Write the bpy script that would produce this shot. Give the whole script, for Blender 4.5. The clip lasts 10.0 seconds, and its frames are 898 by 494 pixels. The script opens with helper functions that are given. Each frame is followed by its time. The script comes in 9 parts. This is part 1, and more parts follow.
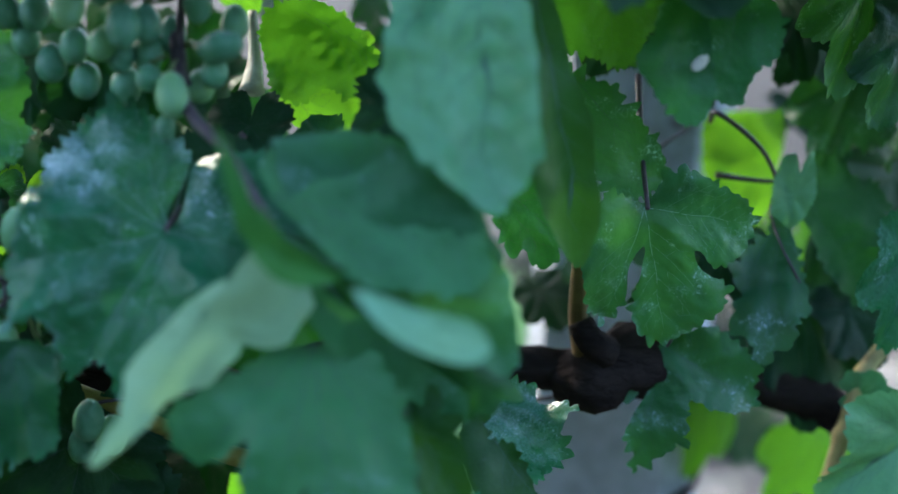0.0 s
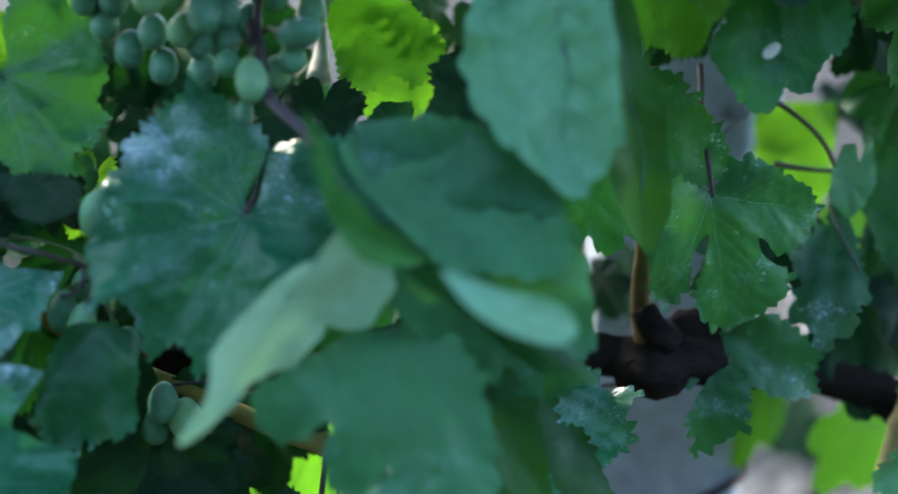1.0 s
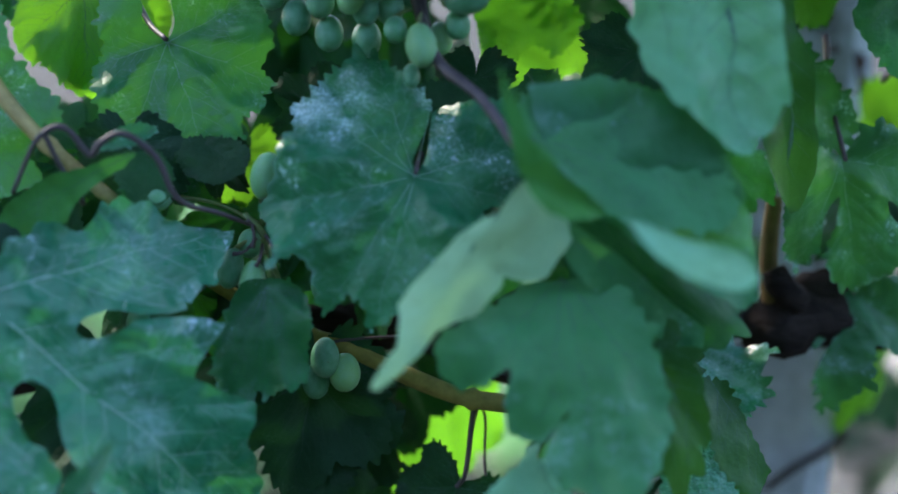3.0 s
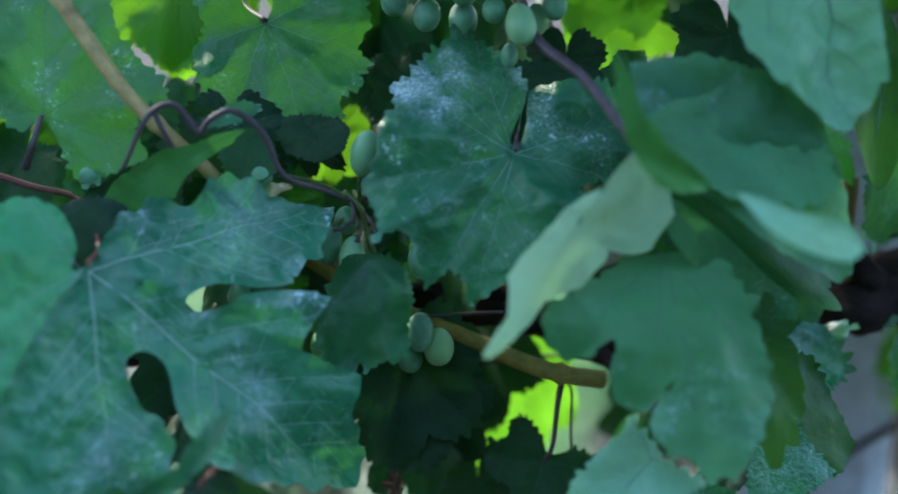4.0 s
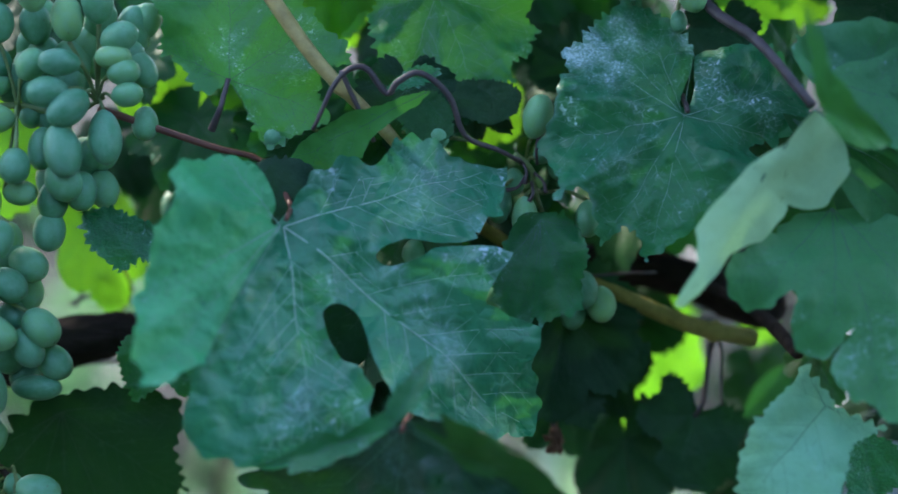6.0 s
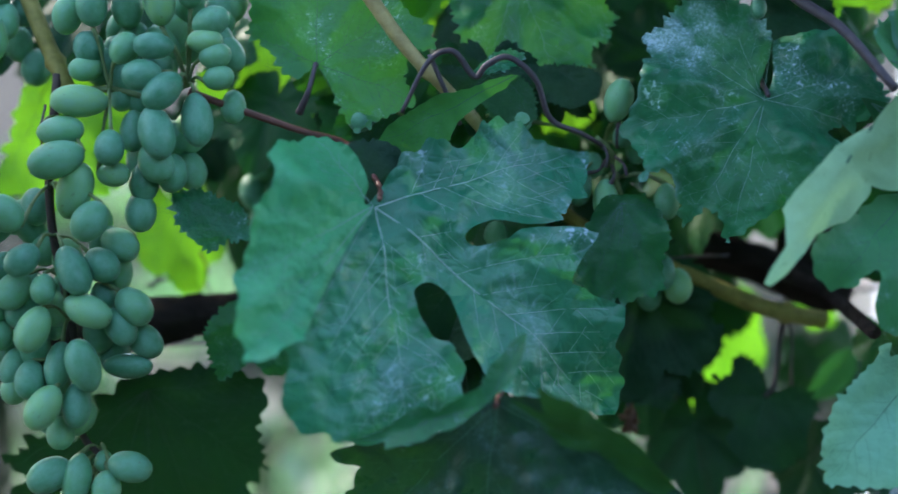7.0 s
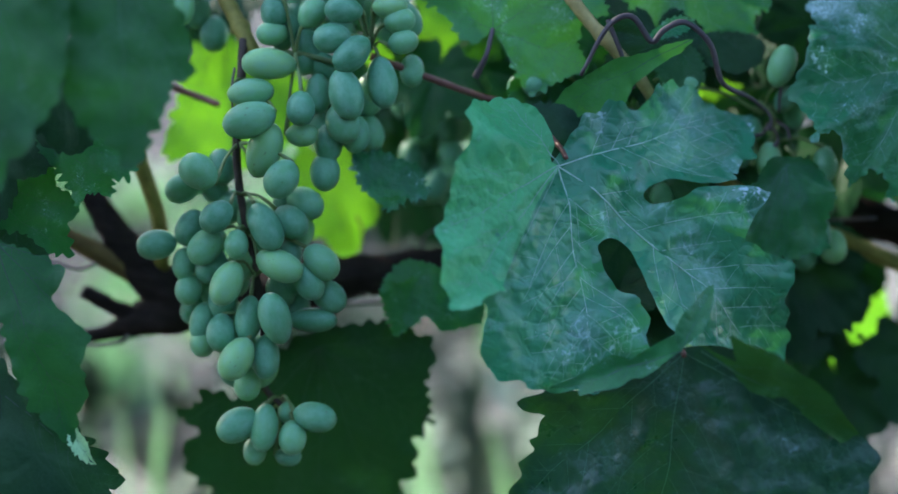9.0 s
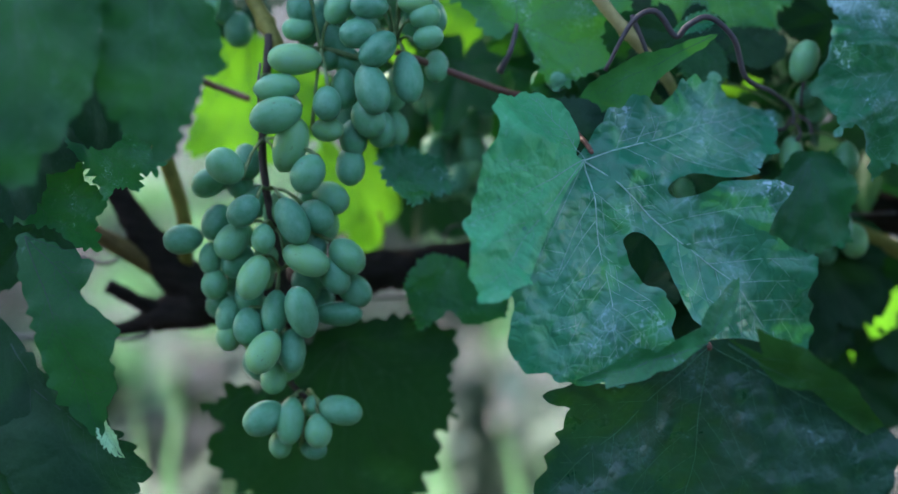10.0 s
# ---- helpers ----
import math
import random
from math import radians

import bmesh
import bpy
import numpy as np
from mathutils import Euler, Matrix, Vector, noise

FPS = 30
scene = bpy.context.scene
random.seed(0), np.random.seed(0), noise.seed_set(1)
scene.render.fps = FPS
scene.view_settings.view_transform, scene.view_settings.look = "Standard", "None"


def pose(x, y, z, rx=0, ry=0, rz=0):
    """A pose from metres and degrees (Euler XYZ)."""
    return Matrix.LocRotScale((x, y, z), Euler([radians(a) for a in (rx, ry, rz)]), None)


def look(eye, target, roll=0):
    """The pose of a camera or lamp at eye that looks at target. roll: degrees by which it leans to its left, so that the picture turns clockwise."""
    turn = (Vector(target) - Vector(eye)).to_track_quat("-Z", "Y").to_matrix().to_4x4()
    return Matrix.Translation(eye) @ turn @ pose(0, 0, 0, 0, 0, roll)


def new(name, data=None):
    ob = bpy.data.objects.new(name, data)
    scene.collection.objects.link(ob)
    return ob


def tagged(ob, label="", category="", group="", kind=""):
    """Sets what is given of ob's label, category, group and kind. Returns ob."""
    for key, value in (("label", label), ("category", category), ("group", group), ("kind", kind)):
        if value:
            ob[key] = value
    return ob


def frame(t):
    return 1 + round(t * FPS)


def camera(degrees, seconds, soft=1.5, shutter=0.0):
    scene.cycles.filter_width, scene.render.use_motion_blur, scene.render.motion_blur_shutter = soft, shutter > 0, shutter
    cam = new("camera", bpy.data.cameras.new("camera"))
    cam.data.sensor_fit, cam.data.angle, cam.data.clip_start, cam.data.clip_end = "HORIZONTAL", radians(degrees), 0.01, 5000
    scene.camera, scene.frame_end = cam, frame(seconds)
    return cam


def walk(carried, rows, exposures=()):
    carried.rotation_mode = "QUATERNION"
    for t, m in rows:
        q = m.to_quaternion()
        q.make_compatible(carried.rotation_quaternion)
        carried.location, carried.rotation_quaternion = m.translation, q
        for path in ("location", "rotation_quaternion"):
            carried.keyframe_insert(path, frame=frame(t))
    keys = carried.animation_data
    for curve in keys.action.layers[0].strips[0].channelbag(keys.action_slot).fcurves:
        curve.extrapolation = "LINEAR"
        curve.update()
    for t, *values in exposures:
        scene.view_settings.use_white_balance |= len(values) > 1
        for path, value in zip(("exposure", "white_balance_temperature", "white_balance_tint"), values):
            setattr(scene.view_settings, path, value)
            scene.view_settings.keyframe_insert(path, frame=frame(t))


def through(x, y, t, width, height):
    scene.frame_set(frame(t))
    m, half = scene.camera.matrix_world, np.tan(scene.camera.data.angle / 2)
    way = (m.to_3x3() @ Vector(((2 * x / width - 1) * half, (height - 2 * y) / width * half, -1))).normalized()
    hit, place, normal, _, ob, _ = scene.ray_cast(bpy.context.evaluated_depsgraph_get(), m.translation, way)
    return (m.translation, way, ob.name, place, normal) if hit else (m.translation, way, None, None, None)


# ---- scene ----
from mathutils import geometry

cam = camera(40.0, 10.0, shutter=0.5)
METRES, EYE, TILT, LEAN, TURN = 0.36, 1.15, -14.0, 0.0, 0.0
VINE = pose(0, 0, EYE, TILT, LEAN, TURN)   # the camera's starting axes, in which the row is placed to fit its view: x along it, y across it
ROWS = [
    (0.0, 0.0000, 0.0000, 0.0000, 0.000, 0.000, -0.00),
    (0.5, -0.0225, -0.0052, -0.0046, 0.034, -0.039, -0.03),
    (1.0, -0.0778, -0.0158, -0.0170, 0.197, -0.005, -0.21),
    (1.5, -0.1323, -0.0318, -0.0301, 0.217, -0.029, -0.24),
    (2.0, -0.1816, -0.0480, -0.0406, 0.207, -0.164, -0.22),
    (3.5, -0.3166, -0.0887, -0.0761, -0.010, -0.101, -0.10),
    (4.0, -0.3817, -0.1062, -0.0916, -0.048, -0.106, -0.13),
    (4.5, -0.4369, -0.1224, -0.1058, -0.096, -0.072, -0.08),
    (5.0, -0.4933, -0.1376, -0.1204, -0.154, -0.111, -0.02),
    (5.5, -0.5475, -0.1513, -0.1334, -0.221, -0.072, -0.08),
    (7.0, -0.7072, -0.1905, -0.1688, -0.428, -0.010, -0.21),
    (7.5, -0.7691, -0.2059, -0.1843, -0.481, -0.010, -0.24),
    (8.0, -0.8342, -0.2221, -0.1994, -0.486, -0.019, -0.29),
    (8.5, -0.8933, -0.2358, -0.2121, -0.549, -0.058, -0.36),
    (9.0, -0.9328, -0.2462, -0.2215, -0.529, -0.053, -0.35),
    (9.5, -0.9542, -0.2516, -0.2257, -0.558, -0.101, -0.32),
    (10.0, -0.9657, -0.2545, -0.2277, -0.558, -0.106, -0.30),
]
walk(cam, [(t, VINE @ pose(METRES * x, METRES * y, METRES * z, 90 + pitch, roll, yaw)) for t, x, y, z, yaw, pitch, roll in ROWS])

cam.data.dof.use_dof = True
cam.data.dof.focus_distance = 0.545
cam.data.dof.aperture_fstop = 2.3
scene.view_settings.exposure = 2.90

# ---- world and sun ----
SUN_UP, SUN_ROUND = 36.0, -50.0          # degrees above the horizon, and round from straight ahead
world = bpy.data.worlds.new("sky")
world.use_nodes = True
scene.world = world
wn = world.node_tree
sky = wn.nodes.new("ShaderNodeTexSky")
sky.sky_type = "NISHITA"
sky.sun_disc = False
sky.sun_elevation, sky.sun_rotation = radians(SUN_UP), radians(SUN_ROUND)
wn.nodes["Background"].inputs["Strength"].default_value = 0.13
wn.links.new(sky.outputs[0], wn.nodes["Background"].inputs[0])
sun_lamp = bpy.data.lights.new("sun", "SUN")
sun_lamp.energy, sun_lamp.angle, sun_lamp.color = 0.8, radians(0.6), (1.0, 0.93, 0.8)
sun = new("sun", sun_lamp)
SUN_DIR = Vector((math.sin(radians(SUN_ROUND)) * math.cos(radians(SUN_UP)), math.cos(radians(SUN_ROUND)) * math.cos(radians(SUN_UP)), math.sin(radians(SUN_UP))))
sun.matrix_world = look(SUN_DIR * 20, (0, 0, 0))


# ---- materials ----
def shader(name):
    m = bpy.data.materials.new(name)
    m.use_nodes = True
    m.node_tree.nodes.clear()
    return m, m.node_tree.nodes, m.node_tree.links


def node(ns, kind, **values):
    n = ns.new("ShaderNode" + kind)
    for k, v in values.items():
        n.inputs[k.replace("_", " ")].default_value = v
    return n


def ramp(ns, links, source, stops):
    r = ns.new("ShaderNodeValToRGB")
    while len(r.color_ramp.elements) < len(stops):
        r.color_ramp.elements.new(0.5)
    for e, (p, c) in zip(r.color_ramp.elements, stops):
        e.position, e.color = p, (*c, 1)
    links.new(source, r.inputs[0])
    return r.outputs[0]


def mixed(ns, links, fac, a, b, kind="MIX"):
    """One colour node; fac, a and b are sockets or plain values."""
    n = ns.new("ShaderNodeMix")
    n.data_type, n.blend_type = "RGBA", kind
    for slot, v in ((0, fac), (6, a), (7, b)):
        if hasattr(v, "is_linked"):
            links.new(v, n.inputs[slot])
        elif slot:
            n.inputs[slot].default_value = (*v, 1)
        else:
            n.inputs[slot].default_value = v
    return n.outputs[2]


def leaf_material(name, dark, light, through_colour, through=0.35, dust=0.5, gloss=0.42, shine=0.38, relief=0.0006):
    m, ns, ln = shader(name)
    uv = ns.new("ShaderNodeUVMap")
    uv.uv_map = "blade"
    info = ns.new("ShaderNodeObjectInfo")
    place = ns.new("ShaderNodeVectorMath")
    place.operation = "ADD"
    spread = ns.new("ShaderNodeVectorMath")
    spread.operation = "SCALE"
    spread.inputs[0].default_value = (37.0, 19.0, 7.0)
    ln.new(info.outputs["Random"], spread.inputs["Scale"])
    ln.new(uv.outputs[0], place.inputs[0])
    ln.new(spread.outputs[0], place.inputs[1])

    def noise_at(scale, detail=4.0, rough=0.6):
        n = node(ns, "TexNoise", Scale=scale, Detail=detail, Roughness=rough)
        ln.new(place.outputs[0], n.inputs["Vector"])
        return n.outputs["Fac"]

    blotch = noise_at(2.6, 5.0)
    base = ramp(ns, ln, blotch, ((0.25, dark), (0.75, light)))
    # broad drifts over a leaf: reflected sky painted blue-green, light coming through painted yellow-green
    drift = ramp(ns, ln, noise_at(1.1, 2.0), ((0.3, (0.86, 0.95, 1.08)), (0.7, (1.18, 1.06, 0.94))))
    base = mixed(ns, ln, 1.0, base, drift, "MULTIPLY")
    cells = node(ns, "TexVoronoi", Scale=24.0)
    cells.feature = "DISTANCE_TO_EDGE"
    wobble = node(ns, "TexNoise", Scale=9.0, Detail=3.0)
    ln.new(place.outputs[0], wobble.inputs["Vector"])
    bent = ns.new("ShaderNodeVectorMath")
    bent.operation = "MULTIPLY_ADD"
    bent.inputs[1].default_value = (0.09, 0.09, 0.0)
    ln.new(wobble.outputs["Color"], bent.inputs[0])
    ln.new(place.outputs[0], bent.inputs[2])
    ln.new(bent.outputs[0], cells.inputs["Vector"])
    net = ramp(ns, ln, cells.outputs["Distance"], ((0.0, (1, 1, 1)), (0.09, (0, 0, 0))))
    pale = tuple(min(1.0, c * 1.5 + 0.015) for c in light)
    scaled_net = ns.new("ShaderNodeMath")
    scaled_net.operation = "MULTIPLY"
    scaled_net.inputs[1].default_value = 0.10
    ln.new(net, scaled_net.inputs[0])
    base = mixed(ns, ln, scaled_net.outputs[0], base, pale)
    # tone of each leaf
    tone = ramp(ns, ln, info.outputs["Random"], ((0.0, (0.78, 0.82, 0.85)), (1.0, (1.18, 1.12, 1.0))))
    base = mixed(ns, ln, 1.0, base, tone, "MULTIPLY")
    # dried spray: fine specks and thin smears of pale mineral dust, blued to paint sky sheen
    speck = ramp(ns, ln, noise_at(36.0, 2.0), ((0.60, (0, 0, 0)), (0.66, (1, 1, 1))))
    smear = ramp(ns, ln, noise_at(3.8, 5.0, 0.6), ((0.55, (0, 0, 0)), (0.71, (1, 1, 1))))
    film = ns.new("ShaderNodeMath")
    film.operation = "MULTIPLY"
    ln.new(speck, film.inputs[0])
    ln.new(smear, film.inputs[1])
    film2 = ns.new("ShaderNodeMath")
    film2.operation = "MULTIPLY_ADD"
    film2.inputs[1].default_value = 0.07
    ln.new(smear, film2.inputs[0])
    ln.new(film.outputs[0], film2.inputs[2])
    lines = ns.new("ShaderNodeMath")
    lines.operation = "MULTIPLY"
    ln.new(net, lines.inputs[0])
    ln.new(smear, lines.inputs[1])
    film4 = ns.new("ShaderNodeMath")
    film4.operation = "MULTIPLY_ADD"
    film4.inputs[1].default_value = 0.3
    ln.new(lines.outputs[0], film4.inputs[0])
    ln.new(film2.outputs[0], film4.inputs[2])
    # spray that dried along the rim and on the tips of the teeth
    rim_at = ns.new("ShaderNodeAttribute")
    rim_at.attribute_name = "rim"
    drips = ns.new("ShaderNodeMath")
    drips.operation = "MULTIPLY"
    ln.new(rim_at.outputs["Fac"], drips.inputs[0])
    ln.new(ramp(ns, ln, noise_at(2.1, 3.0), ((0.50, (0, 0, 0)), (0.68, (0.6,) * 3))), drips.inputs[1])
    powder_sheen_at = ns.new("ShaderNodeAttribute")
    powder_sheen_at.attribute_name = "powder_sheen"
    fleck = ramp(ns, ln, noise_at(52.0, 3.0, 0.7), ((0.50, (0.22,) * 3), (0.66, (0.85,) * 3)))
    grains = mixed(ns, ln, 1.0, fleck, ramp(ns, ln, cells.outputs["Distance"], ((0.0, (0.3,) * 3), (0.05, (0, 0, 0)))), "ADD")
    cover = ns.new("ShaderNodeMath")
    cover.operation = "MULTIPLY_ADD"
    ln.new(powder_sheen_at.outputs["Fac"], cover.inputs[0])
    ln.new(grains, cover.inputs[1])
    ln.new(drips.outputs[0], cover.inputs[2])
    wet = ns.new("ShaderNodeMath")
    wet.operation = "ADD"
    ln.new(film4.outputs[0], wet.inputs[0])
    ln.new(cover.outputs[0], wet.inputs[1])
    film3 = ns.new("ShaderNodeMath")
    film3.operation = "MULTIPLY"
    film3.inputs[1].default_value = dust
    film3.use_clamp = True
    ln.new(wet.outputs[0], film3.inputs[0])
    base = mixed(ns, ln, film3.outputs[0], base, (0.40, 0.58, 0.66))
    bsdf = node(ns, "BsdfPrincipled", Roughness=gloss)
    bsdf.inputs["Specular IOR Level"].default_value = shine
    ln.new(base, bsdf.inputs["Base Color"])
    rough = ramp(ns, ln, noise_at(9.0), ((0.3, (gloss - 0.1,) * 3), (0.7, (gloss + 0.14,) * 3)))
    ln.new(rough, bsdf.inputs["Roughness"])
    # quilted relief between the veins
    bump = node(ns, "Bump", Strength=0.85, Distance=relief)
    height = ns.new("ShaderNodeMath")
    height.operation = "ADD"
    ln.new(ramp(ns, ln, cells.outputs["Distance"], ((0.0, (0, 0, 0)), (0.2, (0.05,) * 3), (0.5, (0.08,) * 3))), height.inputs[0])
    soft = ns.new("ShaderNodeMath")
    soft.operation = "MULTIPLY"
    soft.inputs[1].default_value = 0.6
    ln.new(noise_at(19.0, 1.0, 0.4), soft.inputs[0])
    ln.new(soft.outputs[0], height.inputs[1])
    ln.new(height.outputs[0], bump.inputs["Height"])
    ln.new(bump.outputs[0], bsdf.inputs["Normal"])
    trans = ns.new("ShaderNodeBsdfTranslucent")
    tcol = mixed(ns, ln, blotch, through_colour, tuple(c * 0.7 for c in through_colour))
    tcol = mixed(ns, ln, scaled_net.outputs[0], tcol, tuple(c * 0.45 for c in through_colour))
    ln.new(tcol, trans.inputs[0])
    ln.new(bump.outputs[0], trans.inputs["Normal"])
    mix = ns.new("ShaderNodeMixShader")
    mix.inputs[0].default_value = through
    ln.new(bsdf.outputs[0], mix.inputs[1])
    ln.new(trans.outputs[0], mix.inputs[2])
    out = ns.new("ShaderNodeOutputMaterial")
    ln.new(mix.outputs[0], out.inputs[0])
    return m


def plain_material(name, dark, light, rough=0.7, scale=60.0, bump=0.4, depth=0.001, spec=0.4, stretch=(1, 1, 1), fleck=None, contrast=0.3):
    m, ns, ln = shader(name)
    co = ns.new("ShaderNodeTexCoord")
    mp = ns.new("ShaderNodeMapping")
    mp.inputs["Scale"].default_value = stretch
    ln.new(co.outputs["Object"], mp.inputs[0])
    big = node(ns, "TexNoise", Scale=scale * 0.2, Detail=5.0, Roughness=0.6)
    fine = node(ns, "TexNoise", Scale=scale, Detail=8.0, Roughness=0.65)
    ln.new(mp.outputs[0], big.inputs["Vector"])
    ln.new(mp.outputs[0], fine.inputs["Vector"])
    base = ramp(ns, ln, big.outputs["Fac"], ((0.3, dark), (0.7, light)))
    grain = ramp(ns, ln, fine.outputs["Fac"], ((0.3, (1 - contrast,) * 3), (0.7, (1 + contrast * 0.7,) * 3)))
    base = mixed(ns, ln, 1.0, base, grain, "MULTIPLY")
    if fleck:
        colour, fscale, low, high = fleck
        fl = node(ns, "TexNoise", Scale=fscale, Detail=3.0)
        ln.new(mp.outputs[0], fl.inputs["Vector"])
        base = mixed(ns, ln, ramp(ns, ln, fl.outputs["Fac"], ((low, (0, 0, 0)), (high, (1, 1, 1)))), base, colour)
    bsdf = node(ns, "BsdfPrincipled", Roughness=rough)
    bsdf.inputs["Specular IOR Level"].default_value = spec
    ln.new(base, bsdf.inputs["Base Color"])
    b = node(ns, "Bump", Strength=bump, Distance=depth)
    ln.new(fine.outputs["Fac"], b.inputs["Height"])
    ln.new(b.outputs[0], bsdf.inputs["Normal"])
    out = ns.new("ShaderNodeOutputMaterial")
    ln.new(bsdf.outputs[0], out.inputs[0])
    return m


def berry_material():
    m, ns, ln = shader("berry_skin")
    co = ns.new("ShaderNodeTexCoord")
    info = ns.new("ShaderNodeObjectInfo")
    add = ns.new("ShaderNodeVectorMath")
    add.operation = "ADD"
    ln.new(co.outputs["Object"], add.inputs[0])
    far = ns.new("ShaderNodeVectorMath")
    far.operation = "SCALE"
    far.inputs[0].default_value = (31.0, 17.0, 5.0)
    ln.new(info.outputs["Random"], far.inputs["Scale"])
    ln.new(far.outputs[0], add.inputs[1])
    bloom = node(ns, "TexNoise", Scale=1.6, Detail=6.0, Roughness=0.65)
    fine = node(ns, "TexNoise", Scale=14.0, Detail=3.0)
    spot = node(ns, "TexNoise", Scale=7.0, Detail=1.0)
    for n in (bloom, fine, spot):
        ln.new(add.outputs[0], n.inputs["Vector"])
    skin = ramp(ns, ln, info.outputs["Random"], ((0.0, (0.045, 0.19, 0.098)), (0.5, (0.085, 0.28, 0.135)), (0.85, (0.13, 0.35, 0.15)), (1.0, (0.20, 0.42, 0.16))))
    veil = ramp(ns, ln, bloom.outputs["Fac"], ((0.35, (0, 0, 0)), (0.7, (0.5,) * 3)))
    skin = mixed(ns, ln, veil, skin, (0.20, 0.42, 0.33))
    skin = mixed(ns, ln, ramp(ns, ln, spot.outputs["Fac"], ((0.71, (0, 0, 0)), (0.79, (0.6,) * 3))), skin, (0.09, 0.06, 0.03))
    bsdf = node(ns, "BsdfPrincipled", Roughness=0.5)
    bsdf.inputs["Specular IOR Level"].default_value = 0.4
    bsdf.inputs["Subsurface Weight"].default_value = 0.06
    bsdf.inputs["Subsurface Radius"].default_value = (0.5, 1.0, 0.3)
    bsdf.inputs["Subsurface Scale"].default_value = 0.004
    ln.new(skin, bsdf.inputs["Base Color"])
    ln.new(ramp(ns, ln, bloom.outputs["Fac"], ((0.3, (0.32,) * 3), (0.7, (0.58,) * 3))), bsdf.inputs["Roughness"])
    b = node(ns, "Bump", Strength=0.12, Distance=0.0005)
    ln.new(fine.outputs["Fac"], b.inputs["Height"])
    ln.new(b.outputs[0], bsdf.inputs["Normal"])
    out = ns.new("ShaderNodeOutputMaterial")
    ln.new(bsdf.outputs[0], out.inputs[0])
    return m


LEAF = leaf_material("leaf", (0.008, 0.078, 0.030), (0.020, 0.150, 0.058), (0.06, 0.36, 0.03), 0.18, 0.5, 0.42, 0.3)
# LEAF made lighter and more translucent, to look lit from behind
BACKLIT = leaf_material("leaf_backlit", (0.01, 0.095, 0.036), (0.025, 0.175, 0.064), (0.11, 0.48, 0.03), 0.22, 0.9, 0.4, 0.35, 0.0008)
DUSTY = leaf_material("leaf_dusty", (0.011, 0.112, 0.05), (0.024, 0.19, 0.086), (0.05, 0.30, 0.04), 0.16, 1.2, 0.36, 0.36, 0.0016)
# copy of LEAF with half shade put into its colour
HALF_SHADED = leaf_material("leaf_half_shaded", (0.007, 0.058, 0.022), (0.018, 0.105, 0.032), (0.04, 0.26, 0.02), 0.15, 0.1, 0.45, 0.25)
# darkest copy of LEAF: deep shade inside the vine, painted as colour
SHADED = leaf_material("leaf_shaded", (0.008, 0.034, 0.016), (0.016, 0.06, 0.028), (0.03, 0.18, 0.02), 0.08, 0.06, 0.5, 0.15)
# shadow on the low leaf is put into this base; the dust is real
SHADED_DUSTY = leaf_material("leaf_shaded_dusty", (0.003, 0.028, 0.02), (0.008, 0.05, 0.037), (0.03, 0.18, 0.015), 0.12, 0.3, 0.34, 0.38, 0.0018)
# base brightened and blued to paint sky light on the broad leaf
BROAD = leaf_material("leaf_broad", (0.015, 0.138, 0.084), (0.025, 0.192, 0.122), (0.06, 0.38, 0.05), 0.2, 1.1, 0.32, 0.55, 0.0042)
# base raised to paint in the light that the side lobe faces
LIT_LOBE = leaf_material("leaf_lit_lobe", (0.038, 0.245, 0.12), (0.058, 0.34, 0.172), (0.08, 0.42, 0.05), 0.24, 0.5, 0.4, 0.36, 0.0026)
SOFT = leaf_material("leaf_soft", (0.022, 0.135, 0.052), (0.042, 0.195, 0.08), (0.08, 0.36, 0.05), 0.2, 0.6, 0.45, 0.3, 0.0012)
SPECKED = leaf_material("leaf_specked", (0.010, 0.080, 0.031), (0.021, 0.138, 0.052), (0.08, 0.40, 0.02), 0.13, 1.0, 0.40, 0.36, 0.0006)
# dark olive leaves; on one near leaf it also paints shadow
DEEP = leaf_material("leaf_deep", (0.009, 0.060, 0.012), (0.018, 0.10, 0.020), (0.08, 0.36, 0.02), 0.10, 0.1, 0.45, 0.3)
WET = leaf_material("leaf_wet", (0.012, 0.10, 0.05), (0.026, 0.165, 0.085), (0.06, 0.36, 0.04), 0.18, 1.3, 0.27, 0.6, 0.0008)
OLIVE = leaf_material("leaf_olive", (0.010, 0.075, 0.014), (0.024, 0.135, 0.026), (0.10, 0.42, 0.02), 0.24, 0.15, 0.45, 0.3)
SHINING = leaf_material("leaf_shining", (0.02, 0.11, 0.02), (0.04, 0.17, 0.028), (0.17, 0.56, 0.02), 0.42, 0.1)
FOLD = leaf_material("leaf_fold", (0.026, 0.15, 0.036), (0.045, 0.23, 0.055), (0.10, 0.42, 0.04), 0.24, 0.1, 0.42, 0.36)
# smooth pale leaf sides, with reflected sky painted into the base
SATIN = leaf_material("leaf_satin", (0.06, 0.24, 0.115), (0.095, 0.32, 0.16), (0.12, 0.42, 0.08), 0.2, 0.2, 0.42, 0.5)
PALE = leaf_material("leaf_pale", (0.13, 0.37, 0.22), (0.19, 0.46, 0.30), (0.2, 0.5, 0.15), 0.2, 0.2, 0.45, 0.4)
YOUNG = leaf_material("leaf_young", (0.03, 0.13, 0.025), (0.05, 0.19, 0.03), (0.27, 0.74, 0.03), 0.5, 0.1)
